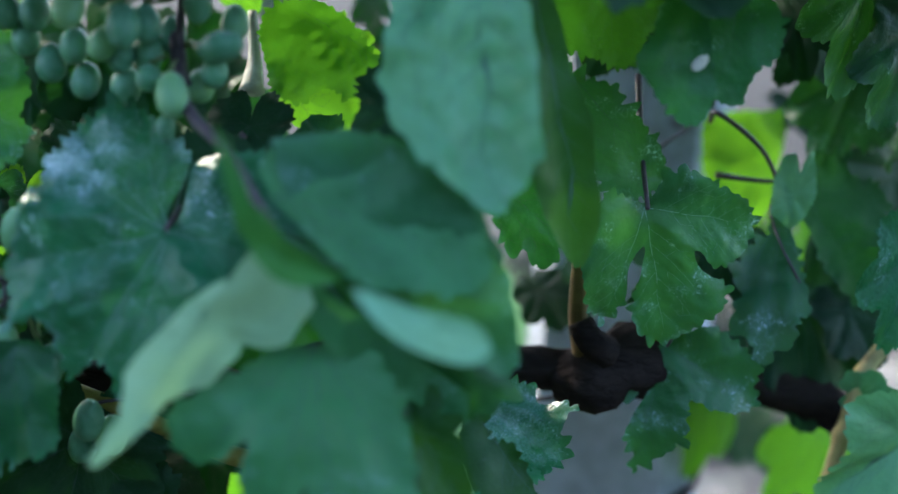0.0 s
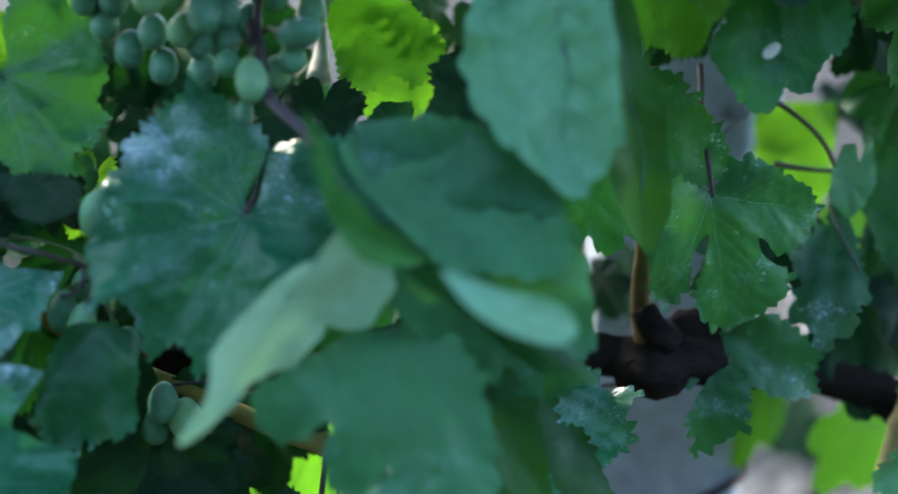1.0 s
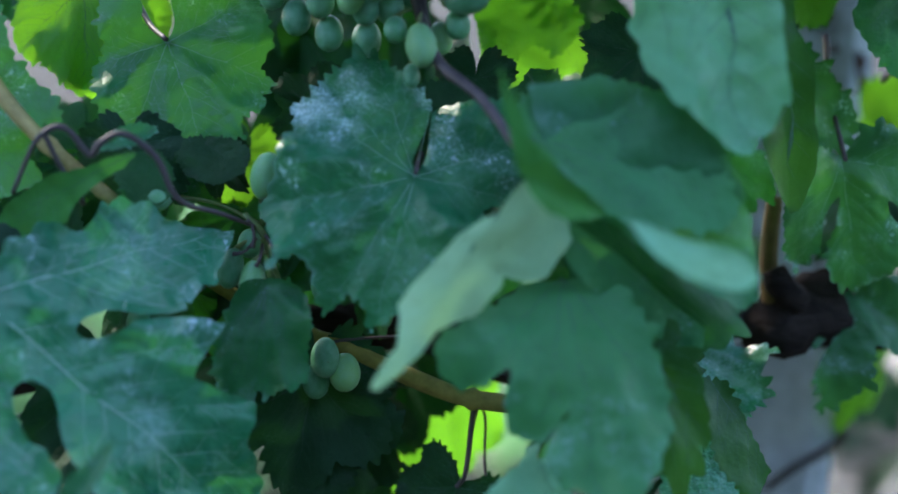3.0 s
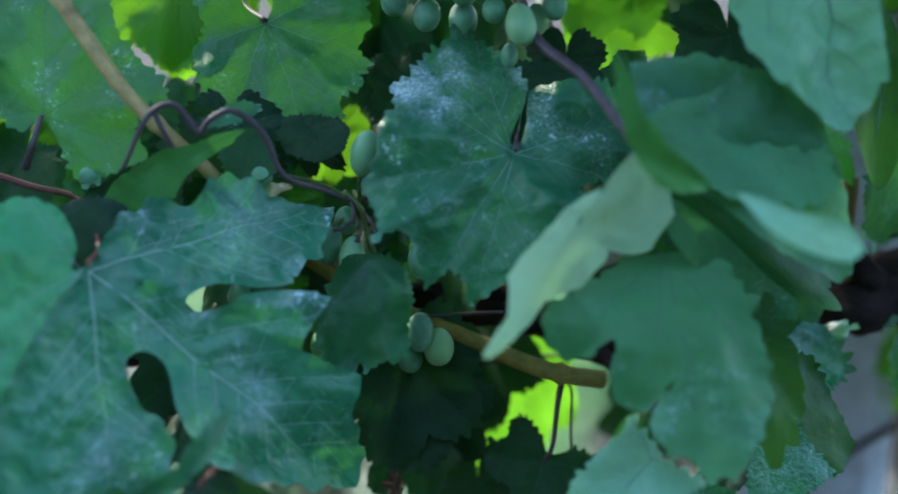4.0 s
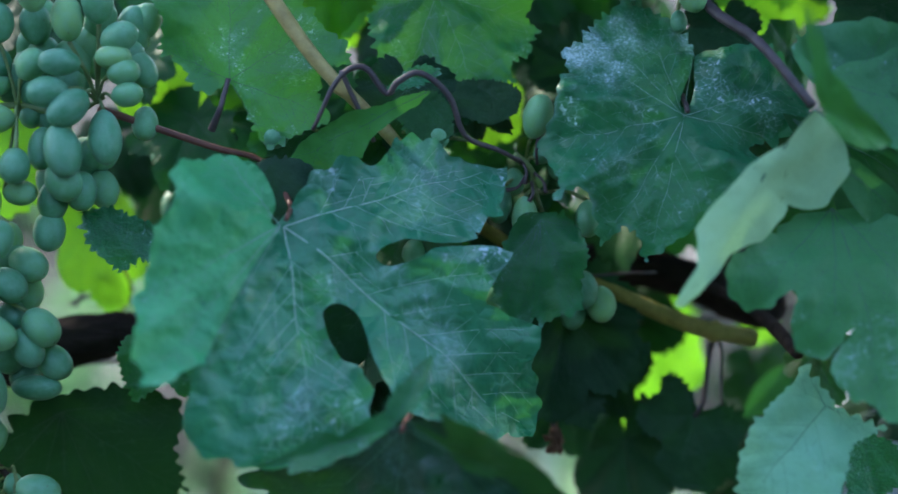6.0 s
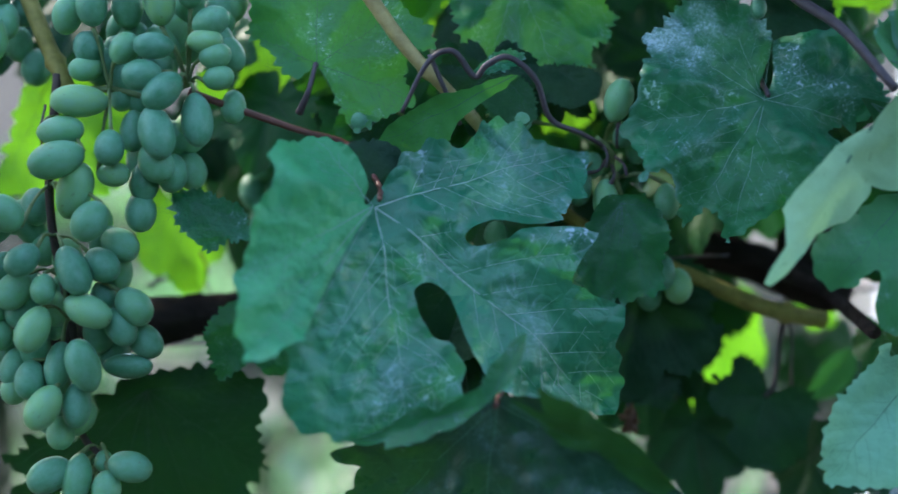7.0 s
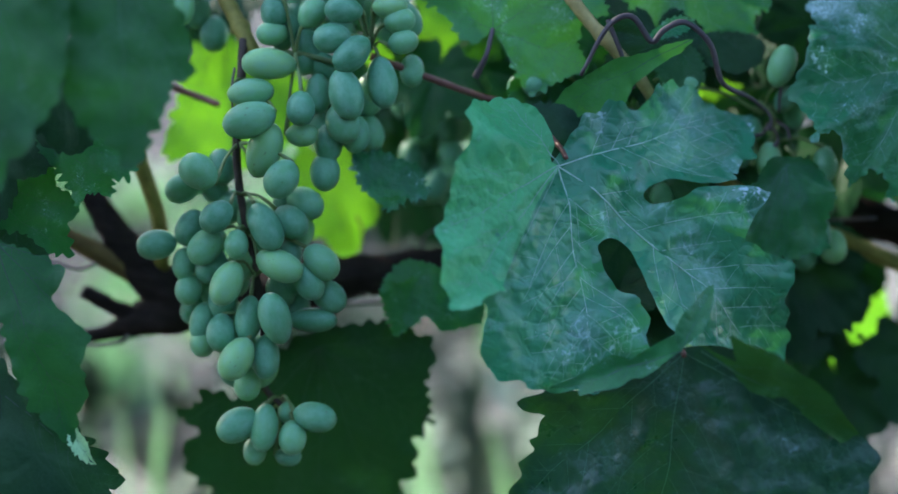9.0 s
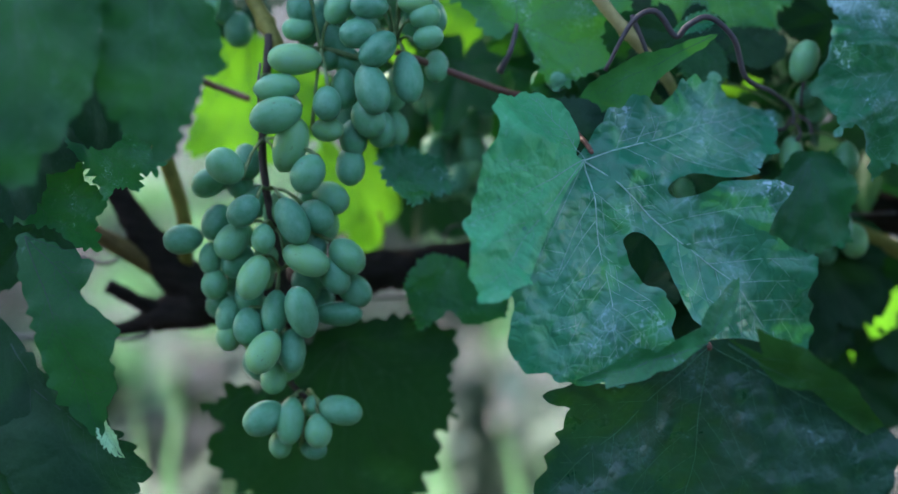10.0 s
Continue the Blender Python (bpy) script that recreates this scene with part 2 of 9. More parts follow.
UNDER = leaf_material("leaf_underside", (0.30, 0.54, 0.28), (0.40, 0.64, 0.35), (0.25, 0.5, 0.16), 0.2, 0.1, 0.6)
VEIN = plain_material("vein", (0.11, 0.24, 0.18), (0.20, 0.36, 0.29), 0.5, 200, 0.2)
VEIN_PALE = plain_material("vein_pale", (0.19, 0.35, 0.28), (0.30, 0.48, 0.41), 0.5, 200, 0.2)
VEIN_DULL = plain_material("vein_dull", (0.022, 0.085, 0.05), (0.042, 0.135, 0.085), 0.5, 200, 0.2)
# darkened to go with the leaves whose shade is painted in
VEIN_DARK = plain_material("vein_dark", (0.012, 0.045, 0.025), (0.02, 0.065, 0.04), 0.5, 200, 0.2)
CANE = plain_material("cane", (0.34, 0.26, 0.10), (0.52, 0.43, 0.20), 0.55, 160, 0.4, 0.0008, 0.4, (1, 1, 1), ((0.14, 0.07, 0.03), 45, 0.6, 0.75))
OLIVE_CANE = plain_material("olive_cane", (0.19, 0.165, 0.035), (0.31, 0.265, 0.08), 0.6, 160, 0.4, 0.0008, 0.2)
BROWN_CANE = plain_material("brown_cane", (0.10, 0.065, 0.025), (0.19, 0.13, 0.05), 0.7, 160, 0.5, 0.001, 0.2)
STALK = plain_material("stalk", (0.048, 0.036, 0.046), (0.088, 0.068, 0.08), 0.5, 220, 0.3)
BROWN_STALK = plain_material("brown_stalk", (0.030, 0.020, 0.016), (0.070, 0.046, 0.036), 0.7, 260, 0.5)
RED_STALK = plain_material("red_stalk", (0.10, 0.035, 0.03), (0.17, 0.07, 0.05), 0.5, 220, 0.3)
GREEN_STALK = plain_material("green_stalk", (0.10, 0.16, 0.06), (0.18, 0.25, 0.10), 0.55, 220, 0.3)
WOOD = plain_material("old_wood", (0.012, 0.0095, 0.009), (0.046, 0.035, 0.032), 0.95, 220, 1.0, 0.004, 0.08, (0.25, 1, 1))
DRY = plain_material("dry_leaf", (0.07, 0.035, 0.02), (0.14, 0.07, 0.04), 0.8, 150, 0.5)
CONCRETE = plain_material("concrete", (0.38, 0.43, 0.52), (0.55, 0.61, 0.70), 0.85, 90, 0.5, 0.002, 0.3, (1, 1, 1), ((0.10, 0.05, 0.045), 26, 0.62, 0.7))
RUST = plain_material("rust", (0.06, 0.022, 0.016), (0.12, 0.045, 0.03), 0.9, 300, 0.6)
STEEL = plain_material("wire", (0.05, 0.045, 0.045), (0.12, 0.11, 0.11), 0.5, 300, 0.2)
SOIL = plain_material("soil", (0.024, 0.021, 0.018), (0.105, 0.095, 0.084), 0.95, 22, 0.8, 0.02, 0.1, (1, 1, 1), ((0.15, 0.155, 0.13), 5.0, 0.60, 0.70), 0.7)
STRAW = plain_material("straw", (0.42, 0.36, 0.28), (0.66, 0.60, 0.50), 0.8, 90, 0.3)
PALE_STUB = plain_material("pale_stub", (0.5, 0.5, 0.42), (0.7, 0.7, 0.6), 0.7, 120, 0.3)
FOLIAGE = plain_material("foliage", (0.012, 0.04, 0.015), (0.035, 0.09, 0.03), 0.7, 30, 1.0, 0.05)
GRASS = leaf_material("grass", (0.10, 0.24, 0.10), (0.20, 0.38, 0.19), (0.35, 0.66, 0.28), 0.45, 0.1, 0.6, 0.2)
PALE_WEED = plain_material("pale_weed", (0.20, 0.27, 0.17), (0.33, 0.40, 0.29), 0.6, 60, 0.2)
BERRY = berry_material()


# ---- mesh helpers ----
def mesh_of(name, verts, faces, material, uvs=None, smooth=True):
    me = bpy.data.meshes.new(name)
    me.from_pydata(verts, [], faces)
    if uvs is not None:
        layer = me.uv_layers.new(name="blade")
        idx = np.empty(len(me.loops), dtype=np.int32)
        me.loops.foreach_get("vertex_index", idx)
        layer.data.foreach_set("uv", np.asarray(uvs, dtype=np.float32)[idx].ravel())
    if smooth:
        me.polygons.foreach_set("use_smooth", [True] * len(me.polygons))
    me.materials.append(material)
    me.update()
    return me


WORLD = {}


def place(ob, m):
    """Sets the pose in the world of a thing or of a part."""
    WORLD[ob] = m
    if ob.parent:
        ob.matrix_parent_inverse = WORLD[ob.parent].inverted()
    ob.matrix_basis = m
    return ob


def part(name, me, parent, label=""):
    ob = new(name, me)
    ob.parent = parent
    if label:
        tagged(ob, label)
    return ob


def thing(name, label, category, group="", at=(0, 0, 0)):
    ob = new(name)
    place(ob, Matrix.Translation(VINE @ Vector(at)))
    ob.empty_display_size = 0.02
    return tagged(ob, label, category, group)


def smooth_path(points, steps=6):
    """A smooth curve through the points, as a list of vectors."""
    p = [Vector(q) for q in points]
    p = [p[0] * 2 - p[1]] + p + [p[-1] * 2 - p[-2]]
    out = []
    for i in range(1, len(p) - 2):
        for k in range(steps):
            u = k / steps
            out.append(0.5 * (2 * p[i] + (p[i + 1] - p[i - 1]) * u + (2 * p[i - 1] - 5 * p[i] + 4 * p[i + 1] - p[i + 2]) * u * u
                              + (3 * p[i] - p[i - 1] - 3 * p[i + 1] + p[i + 2]) * u ** 3))
    out.append(p[-2])
    return out


def tube(name, points, radii, material, sides=8, steps=6, rough=0.0, nodes=(), seed=0):
    """A round stem along the points; radii are given at even steps along it. nodes: places (0 to 1) of swollen joints."""
    rnd = random.Random(seed)
    line = smooth_path(points, steps)
    n = len(line)
    verts, faces = [], []
    side = Vector((0.31, 0.87, 0.42))
    for i, q in enumerate(line):
        way = (line[min(i + 1, n - 1)] - line[max(i - 1, 0)]).normalized()
        side = (side - way * side.dot(way)).normalized()
        up = way.cross(side)
        u = i / (n - 1)
        r = float(np.interp(u, np.linspace(0, 1, len(radii)), radii))
        for nd in nodes:
            r *= 1 + 0.35 * math.exp(-((u - nd) / 0.015) ** 2)
        for k in range(sides):
            a = 2 * math.pi * k / sides
            rr = r * (1 + rough * (noise.noise(q * 60 + Vector((math.cos(a) * 1.3, math.sin(a) * 1.3, seed))) + 0.6 * rnd.uniform(-0.5, 0.5)))
            verts.append(q + side * (math.cos(a) * rr) + up * (math.sin(a) * rr))
    for i in range(n - 1):
        for k in range(sides):
            a, b = i * sides + k, i * sides + (k + 1) % sides
            faces.append((a, b, b + sides, a + sides))
    faces.append(tuple(reversed(range(sides))))
    faces.append(tuple(range((n - 1) * sides, n * sides)))
    return mesh_of(name, verts, faces, material)


# ---- vine leaves ----


def usual_rim(lobe):
    """The knots of a usual five-lobed blade: angle from the middle lobe, reach, and 1 for a lobe with a vein, 3 for one without, 0 for a notch."""
    half = [(28, 1 - 0.62 * lobe, 0), (54, 0.96, 1), (79, 0.9 - 0.52 * lobe, 0), (104, 0.76, 1), (126, 0.66 - 0.12 * lobe, 0), (146, 0.60, 3)]
    return [(0, 1.0, 1)] + half + [(180, 0.10, 0)] + [(-q, r, k) for q, r, k in reversed(half)]


class Rim:
    """A blade's edge as its reach round a middle point."""

    def __init__(self, knots, middle=(0.0, 0.0)):
        self.knots = sorted((q % 360, r, k) for q, r, k in knots)
        self.middle = middle

    def reach(self, deg):
        ks = self.knots
        deg %= 360
        for i, (q0, r0, k0) in enumerate(ks):
            q1, r1, k1 = ks[(i + 1) % len(ks)]
            span = (q1 - q0) % 360 or 360
            d = (deg - q0) % 360
            if d <= span:
                u = d / span
                if bool(k0) == bool(k1):
                    w = u * u * (3 - 2 * u)
                    if span < 150:       # mostly straight from lobe to lobe
                        chord = r0 * r1 * math.sin(radians(span)) / (r0 * math.sin(radians(d)) + r1 * math.sin(radians(span - d)) + 1e-9)
                        return 0.75 * chord + 0.25 * (r0 + (r1 - r0) * w)
                elif k1:
                    w = math.sin(math.pi / 2 * u) ** 0.95
                else:
                    w = 1 - math.sin(math.pi / 2 * (1 - u)) ** 0.95
                return r0 + (r1 - r0) * w
        return ks[0][1]

    def point(self, deg, share=1.0):
        r = self.reach(deg) * share
        return self.middle[0] + r * math.sin(radians(deg)), self.middle[1] + r * math.cos(radians(deg))

    def holds(self, a, b, share=0.95):
        da, db = a - self.middle[0], b - self.middle[1]
        return math.hypot(da, db) < share * self.reach(math.degrees(math.atan2(da, db)))


class Blade:
    """The surface of one leaf: from the flat blade (a across, b along, the middle lobe one long) to its bent shape."""

    def __init__(self, seed, wide, fold, cup, droop, curl, wave, ribs, groove, pucker):
        self.wide, self.fold, self.cup, self.droop, self.curl, self.wave, self.ribs, self.groove = wide, fold, cup, droop, curl, wave, ribs, groove
        self.pucker = pucker
        self.off = Vector((seed * 3.7, seed * 1.3, seed * 0.77))

    def __call__(self, a, b, lift=0.0):
        r = math.hypot(a, b)
        ang = math.degrees(math.atan2(a, b))
        near = min((abs((ang - q + 180) % 360 - 180) for q in self.ribs), default=90)
        groove = self.groove * (1 - math.exp(-((r * math.sin(radians(min(90, near))) / 0.1) ** 2)))
        z = groove * min(1.0, r * 2.5) + self.cup * r * r - self.droop * (max(0.0, b) ** 2) * 0.5 + lift
        z += self.wave * r * r * noise.noise(self.off + Vector((a * 2.2, b * 2.2, 0)))
        z += self.pucker * noise.noise(self.off + Vector((a * 6, b * 6, 3))) + 0.35 * self.pucker * noise.noise(self.off + Vector((a * 17, b * 17, 5)))
        f = radians(self.fold[0] if a < 0 else self.fold[1])
        x = a * self.wide
        edge = max(0.0, abs(a) - 0.45)
        z += self.curl * edge * edge * 2.2
        s = -1 if a < 0 else 1
        ax = abs(x)
        return Vector((s * (ax * math.cos(f) - z * math.sin(f)), b, ax * math.sin(f) + z * math.cos(f)))


def blade_meshes(seed, material, vein_material, wide=1.0, fold=(5, 5), cup=-0.1, droop=0.15, curl=0.0, wave=0.16, lobe=0.5, fine=2, tooth=0.042, rim=None, middle=(0.0, 0.0), groove=0.042, pucker=0.022):
    rnd = random.Random(seed)
    edge = Rim(rim or usual_rim(lobe), middle)
    tips = [edge.point(q, 0.93) for q, r, k in edge.knots if k == 1]
    ribs = [math.degrees(math.atan2(a, b)) for a, b in tips]
    surf = Blade(seed, wide, fold, cup, droop, curl, wave, ribs, 0.005 if material == YOUNG else groove, pucker)
    count, rings = ((84, (0.4, 0.75, 1.0)), (180, (0.2, 0.42, 0.64, 0.84, 1.0)), (400, (0.12, 0.25, 0.38, 0.51, 0.64, 0.76, 0.87, 0.95, 1.0)),
                    (520, tuple(np.linspace(0.05, 0.96, 22)) + (1.0,)))[fine]
    # the edge, then teeth set on it at even steps of its length, each a little different
    line = [edge.point(360 * i / count) for i in range(count)]
    run, total = [0.0], 0.0
    for i in range(count):
        total += math.dist(line[i], line[(i + 1) % count])
        run.append(total)
    teeth = max(12, round(total / 0.125)) if fine else 40
    sizes = [rnd.choice((0.35, 0.7, 1.1, 1.8)) * rnd.uniform(0.8, 1.2) for _ in range(teeth + 1)]
    shift = [rnd.uniform(-0.3, 0.3) for _ in range(teeth)] + [0]
    shift[0] = 0
    bumps = []
    for i in range(count):
        t = run[i] / total * teeth
        k = min(int(t), teeth - 1)
        u = t - k
        u = min(1.0, max(0.0, u + shift[k] * math.sin(math.pi * u)))
        bumps.append(tooth * sizes[k] * ((1 - abs(2 * u - 1.1) ** 1.6) - 0.45))
    verts, uvs, faces = [surf(*middle)], [tuple(middle)], []
    for q in rings:
        for i in range(count):
            a, b = line[i]
            da, db = a - middle[0], b - middle[1]
            d = math.hypot(da, db) or 1e-6
            near_notch = min(1.0, math.hypot(a, b) / 0.25)
            k = q * (1 + bumps[i] * near_notch * q * q / d)
            a, b = middle[0] + da * k, middle[1] + db * k
            verts.append(surf(a, b))
            uvs.append((a, b))
    for i in range(count):
        j = (i + 1) % count
        faces.append((0, 1 + j, 1 + i))
        for k in range(len(rings) - 1):
            p, q = 1 + k * count + i, 1 + k * count + j
            faces.append((p, q, q + count, p + count))
    blade = mesh_of("blade", verts, faces, material, uvs)
    worn = blade.attributes.new("rim", "FLOAT", "POINT")
    worn.data.foreach_set("value", [0.0] + [q ** 14 * min(1.0, max(0.0, 0.45 + 14 * bumps[i])) for q in rings for i in range(count)])
    if fine == 0:
        return blade, None
    # veins: one to each lobe, and their side branches, as thin ridges on the blade
    verts, faces = [], []

    def strip(path, w0, w1):
        base = len(verts)
        for k, (a, b) in enumerate(path):
            u = k / (len(path) - 1)
            w = w0 + (w1 - w0) * u
            a2, b2 = path[min(k + 1, len(path) - 1)]
            a1, b1 = path[max(k - 1, 0)]
            da, db = a2 - a1, b2 - b1
            d = math.hypot(da, db) or 1
            na, nb = -db / d * w, da / d * w
            verts.extend((surf(a + na, b + nb, 0.0012), surf(a, b, 0.0012 + w * 0.6), surf(a - na, b - nb, 0.0012)))
        for k in range(len(path) - 1):
            p = base + 3 * k
            faces.append((p, p + 1, p + 4, p + 3))
            faces.append((p + 1, p + 2, p + 5, p + 4))

    for (ta, tb), ang in zip(tips, ribs):
        full = math.hypot(ta, tb)
        bend = rnd.uniform(-5, 5)
        path = []
        for k in range(13):
            u = k / 12
            th = radians(ang + bend * u * (1 - u) + 0.9 * math.sin(u * 17 + ang))
            a, b = full * u * math.sin(th), full * u * math.cos(th)
            if k > 2 and not edge.holds(a, b, 0.99):
                break
            path.append((a, b))
        if len(path) > 2:
            strip(path, 0.0022 + 0.003 * full, 0.0009)
        n = 6 if fine >= 2 else 3
        for j in range(n):
            u0 = 0.18 + j * 0.72 / n
            for s in (-1, 1):
                u1 = u0 + rnd.uniform(-0.03, 0.03) + (0.05 if s > 0 else 0)
                th = radians(ang + bend * u1 * (1 - u1))
                sa, sb = full * u1 * math.sin(th), full * u1 * math.cos(th)
                way = radians(ang + s * rnd.uniform(38, 52))
                path = [(sa, sb)]
                for k in range(1, 9):
                    d = k * 0.05 * full
                    w = way - s * 0.3 * k / 8
                    a, b = sa + d * math.sin(w), sb + d * math.cos(w)
                    dg = math.degrees(math.atan2(a, b))
                    own = abs((dg - ang + 180) % 360 - 180)
                    if not edge.holds(a, b) or any(abs((dg - q + 180) % 360 - 180) < own for q in ribs if q != ang):
                        break
                    path.append((a, b))
                if len(path) > 2:
                    strip(path, 0.0014, 0.0006)
    return blade, (mesh_of("vein_net", verts, faces, vein_material) if faces else None)


class Margin:
    """A blade's edge as a way round it: knots of angle from the middle lobe, reach from the stalk, and kind
    (1: a lobe's tip, to which a vein runs; 2: a corner; 3: an even stretch with teeth; 0: a smooth stretch, as in a notch)."""

    def __init__(self, knots, tooth, rnd, step=0.011):
        flat = [Vector((r * math.sin(radians(q)), r * math.cos(radians(q)))) for q, r, k in knots]
        n = len(flat)
        line, share = [], []
        for i in range(n):
            p0, p, q, q1 = flat[i - 1], flat[i], flat[(i + 1) % n], flat[(i + 2) % n]
            full = max(1e-5, (q - p).length)
            out = (q - p).normalized() if knots[i][2] in (1, 2) else (q - p0).normalized()
            come = (q - p).normalized() if knots[(i + 1) % n][2] in (1, 2) else (q1 - p).normalized()
            m0, m1 = out * full * 0.9, come * full * 0.9
            k0, k1 = (float(knots[j % n][2] != 0) for j in (i, i + 1))
            count = max(2, round(full / step))
            for j in range(count):
                u = j / count
                line.append(p * (2 * u ** 3 - 3 * u * u + 1) + m0 * (u ** 3 - 2 * u * u + u) + q * (3 * u * u - 2 * u ** 3) + m1 * (u ** 3 - u * u))
                share.append(k0 + (k1 - k0) * u)
        area = sum(line[i - 1].x * line[i].y - line[i].x * line[i - 1].y for i in range(len(line)))
        side = 1 if area > 0 else -1
        # teeth of many sizes, each leaning along the edge
        edge, at, pitch, size, lean = [], 0.0, 0.08, 1.0, 1.2
        for i, p in enumerate(line):
            way = (line[(i + 1) % len(line)] - line[i - 1]).normalized()
            at += (p - line[i - 1]).length if i else 0.0
            if at > pitch:
                at, pitch, size, lean = 0.0, rnd.uniform(0.045, 0.12), 0.25 + 1.5 * rnd.random() ** 2, rnd.uniform(0.9, 1.5)
            u = at / pitch
            rise = tooth * size * (pitch / 0.08) * share[i] * (0.65 - min(1.0, abs(2 * u - lean)) ** 1.15)
            edge.append(p + Vector((way.y, -way.x)) * (side * rise))
        self.edge = np.array([tuple(p) for p in edge])
        self.tips = [tuple(p * 0.94) for p, (q, r, k) in zip(flat, knots) if k == 1]

    def holds(self, a, b):
        x, y = self.edge[:, 0], self.edge[:, 1]
        x1, y1 = np.roll(x, -1), np.roll(y, -1)
        cross = (y > b) != (y1 > b)
        return bool(np.count_nonzero(a < (x1 - x)[cross] * (b - y[cross]) / (y1 - y)[cross] + x[cross]) % 2)

    def gaps(self, points):
        """How far each of the points lies from the edge."""
        q = np.asarray(points, dtype=np.float32).reshape(-1, 2)
        e = self.edge.astype(np.float32)
        out = np.empty(len(q), dtype=np.float32)
        for i in range(0, len(q), 2000):
            w = q[i:i + 2000, None] - e[None]
            out[i:i + 2000] = np.sqrt((w * w).sum(2).min(1))
        return out

    def gap(self, a, b):
        return float(self.gaps((a, b))[0])


def veins_of(margin, rnd, branches=6):
    """The ways of a leaf's veins with their widths: one to each lobe, branches to both sides, and twigs off those."""
    ways = []
    ribs = [math.degrees(math.atan2(a, b)) for a, b in margin.tips]

    def grow(a, b, deg, length, turn, n):
        path = [(a, b)]
        for k in range(n):
            th = radians(deg + turn * k / n)
            a, b = a + length / n * math.sin(th), b + length / n * math.cos(th)
            if not margin.holds(a, b) or margin.gap(a, b) < 0.02:
                break
            path.append((a, b))
        return path

    for (ta, tb), ang in zip(margin.tips, ribs):
        full = math.hypot(ta, tb)
        bend = rnd.uniform(-8, 8)
        path = []
        for k in range(15):
            u = k / 14
            th = radians(ang + bend * u * (1 - u) + 0.9 * math.sin(u * 15 + ang))
            a, b = full * u * math.sin(th), full * u * math.cos(th)
            if k < 3 or margin.holds(a, b):
                path.append((a, b))
        ways.append((path, 0.0019 + 0.0010 * full, 0.0007))
        for j in range(branches):
            for s in (-1, 1):
                u = 0.16 + (j + 0.5 * (s > 0) + rnd.uniform(-0.15, 0.15)) * 0.78 / branches
                th = radians(ang + bend * u * (1 - u))
                a, b = full * u * math.sin(th), full * u * math.cos(th)
                if not margin.holds(a, b):
                    continue
                own = []
                for a1, b1 in grow(a, b, ang + s * rnd.uniform(40, 54), 0.48 * full * (1.1 - 0.5 * u), -s * rnd.uniform(8, 24), 10):
                    deg = math.degrees(math.atan2(a1, b1))
                    if any(abs((deg - q + 180) % 360 - 180) < 0.8 * abs((deg - ang + 180) % 360 - 180) for q in ribs if q != ang):
                        break
                    own.append((a1, b1))
                if len(own) > 2:
                    ways.append((own, 0.0010, 0.0005))
                    for k in (len(own) // 3, 2 * len(own) // 3):
                        if k:
                            twig = grow(*own[k], ang + s * rnd.uniform(70, 110) * rnd.choice((0, 1)), 0.09, rnd.uniform(-15, 15), 3)
                            if len(twig) > 2:
                                ways.append((twig, 0.0007, 0.0004))
    return ways


class Quilt:
    """The surface of a leaf whose blade swells between its veins."""

    def __init__(self, seed, margin, ways, cup, droop, curl, wave, swell, pucker, pleat):
        self.cup, self.droop, self.curl, self.wave, self.swell, self.pucker, self.margin = cup, droop, curl, wave, swell, pucker, margin
        self.off = Vector((seed * 3.7, seed * 1.3, seed * 0.77))
        seg = [(*p, *q, w0) for path, w0, w1 in ways for p, q in zip(path, path[1:])] or [(0, 0, 0, 0.01, 0.003)]
        s = np.array(seg)
        self.p, self.d, self.wide = s[:, :2], s[:, 2:4] - s[:, :2], np.where(s[:, 4] > 0.0018, 0.075, 0.05)
        self.dd = np.maximum(1e-9, (self.d ** 2).sum(1))
        self.main = s[:, 4] > 0.0018
        self.pleat = pleat

    def sheet(self, points, lifts=0.0):
        """The bent places of many points of the flat blade."""
        q = np.asarray(points, dtype=np.float32).reshape(-1, 2)
        z = np.zeros(len(q)) + lifts
        near, rib = np.empty(len(q)), np.full(len(q), 9.0)
        for i in range(0, len(q), 1000):
            w = q[i:i + 1000, None] - self.p[None].astype(np.float32)
            u = np.clip((w * self.d).sum(2) / self.dd, 0, 1)
            gap = np.sqrt(((w - u[:, :, None] * self.d) ** 2).sum(2))
            near[i:i + 1000] = (gap / self.wide).min(1)
            if self.main.any():
                rib[i:i + 1000] = gap[:, self.main].min(1)
        r = np.hypot(q[:, 0], q[:, 1])
        z += self.swell * (1 - np.exp(-near ** 2)) * np.minimum(1.0, 0.3 + 2 * r)
        z += self.cup * r * r - self.droop * q[:, 1] * np.abs(q[:, 1]) * 0.5 + self.pleat * (0.5 - np.exp(-(rib / 0.2) ** 2))
        if self.curl:
            z += self.curl * np.exp(-self.margin.gaps(q) / 0.08)
        out = []
        for (a, b), rr, h in zip(q.tolist(), r.tolist(), z.tolist()):
            h += self.wave * min(rr, 1.2) * noise.noise(self.off + Vector((a * 1.9, b * 1.9, 0)))
            h += self.pucker * (noise.noise(self.off + Vector((a * 7, b * 7, 3))) + 0.5 * noise.noise(self.off + Vector((a * 15, b * 15, 5))))
            out.append(Vector((a, b, h)))
        return out


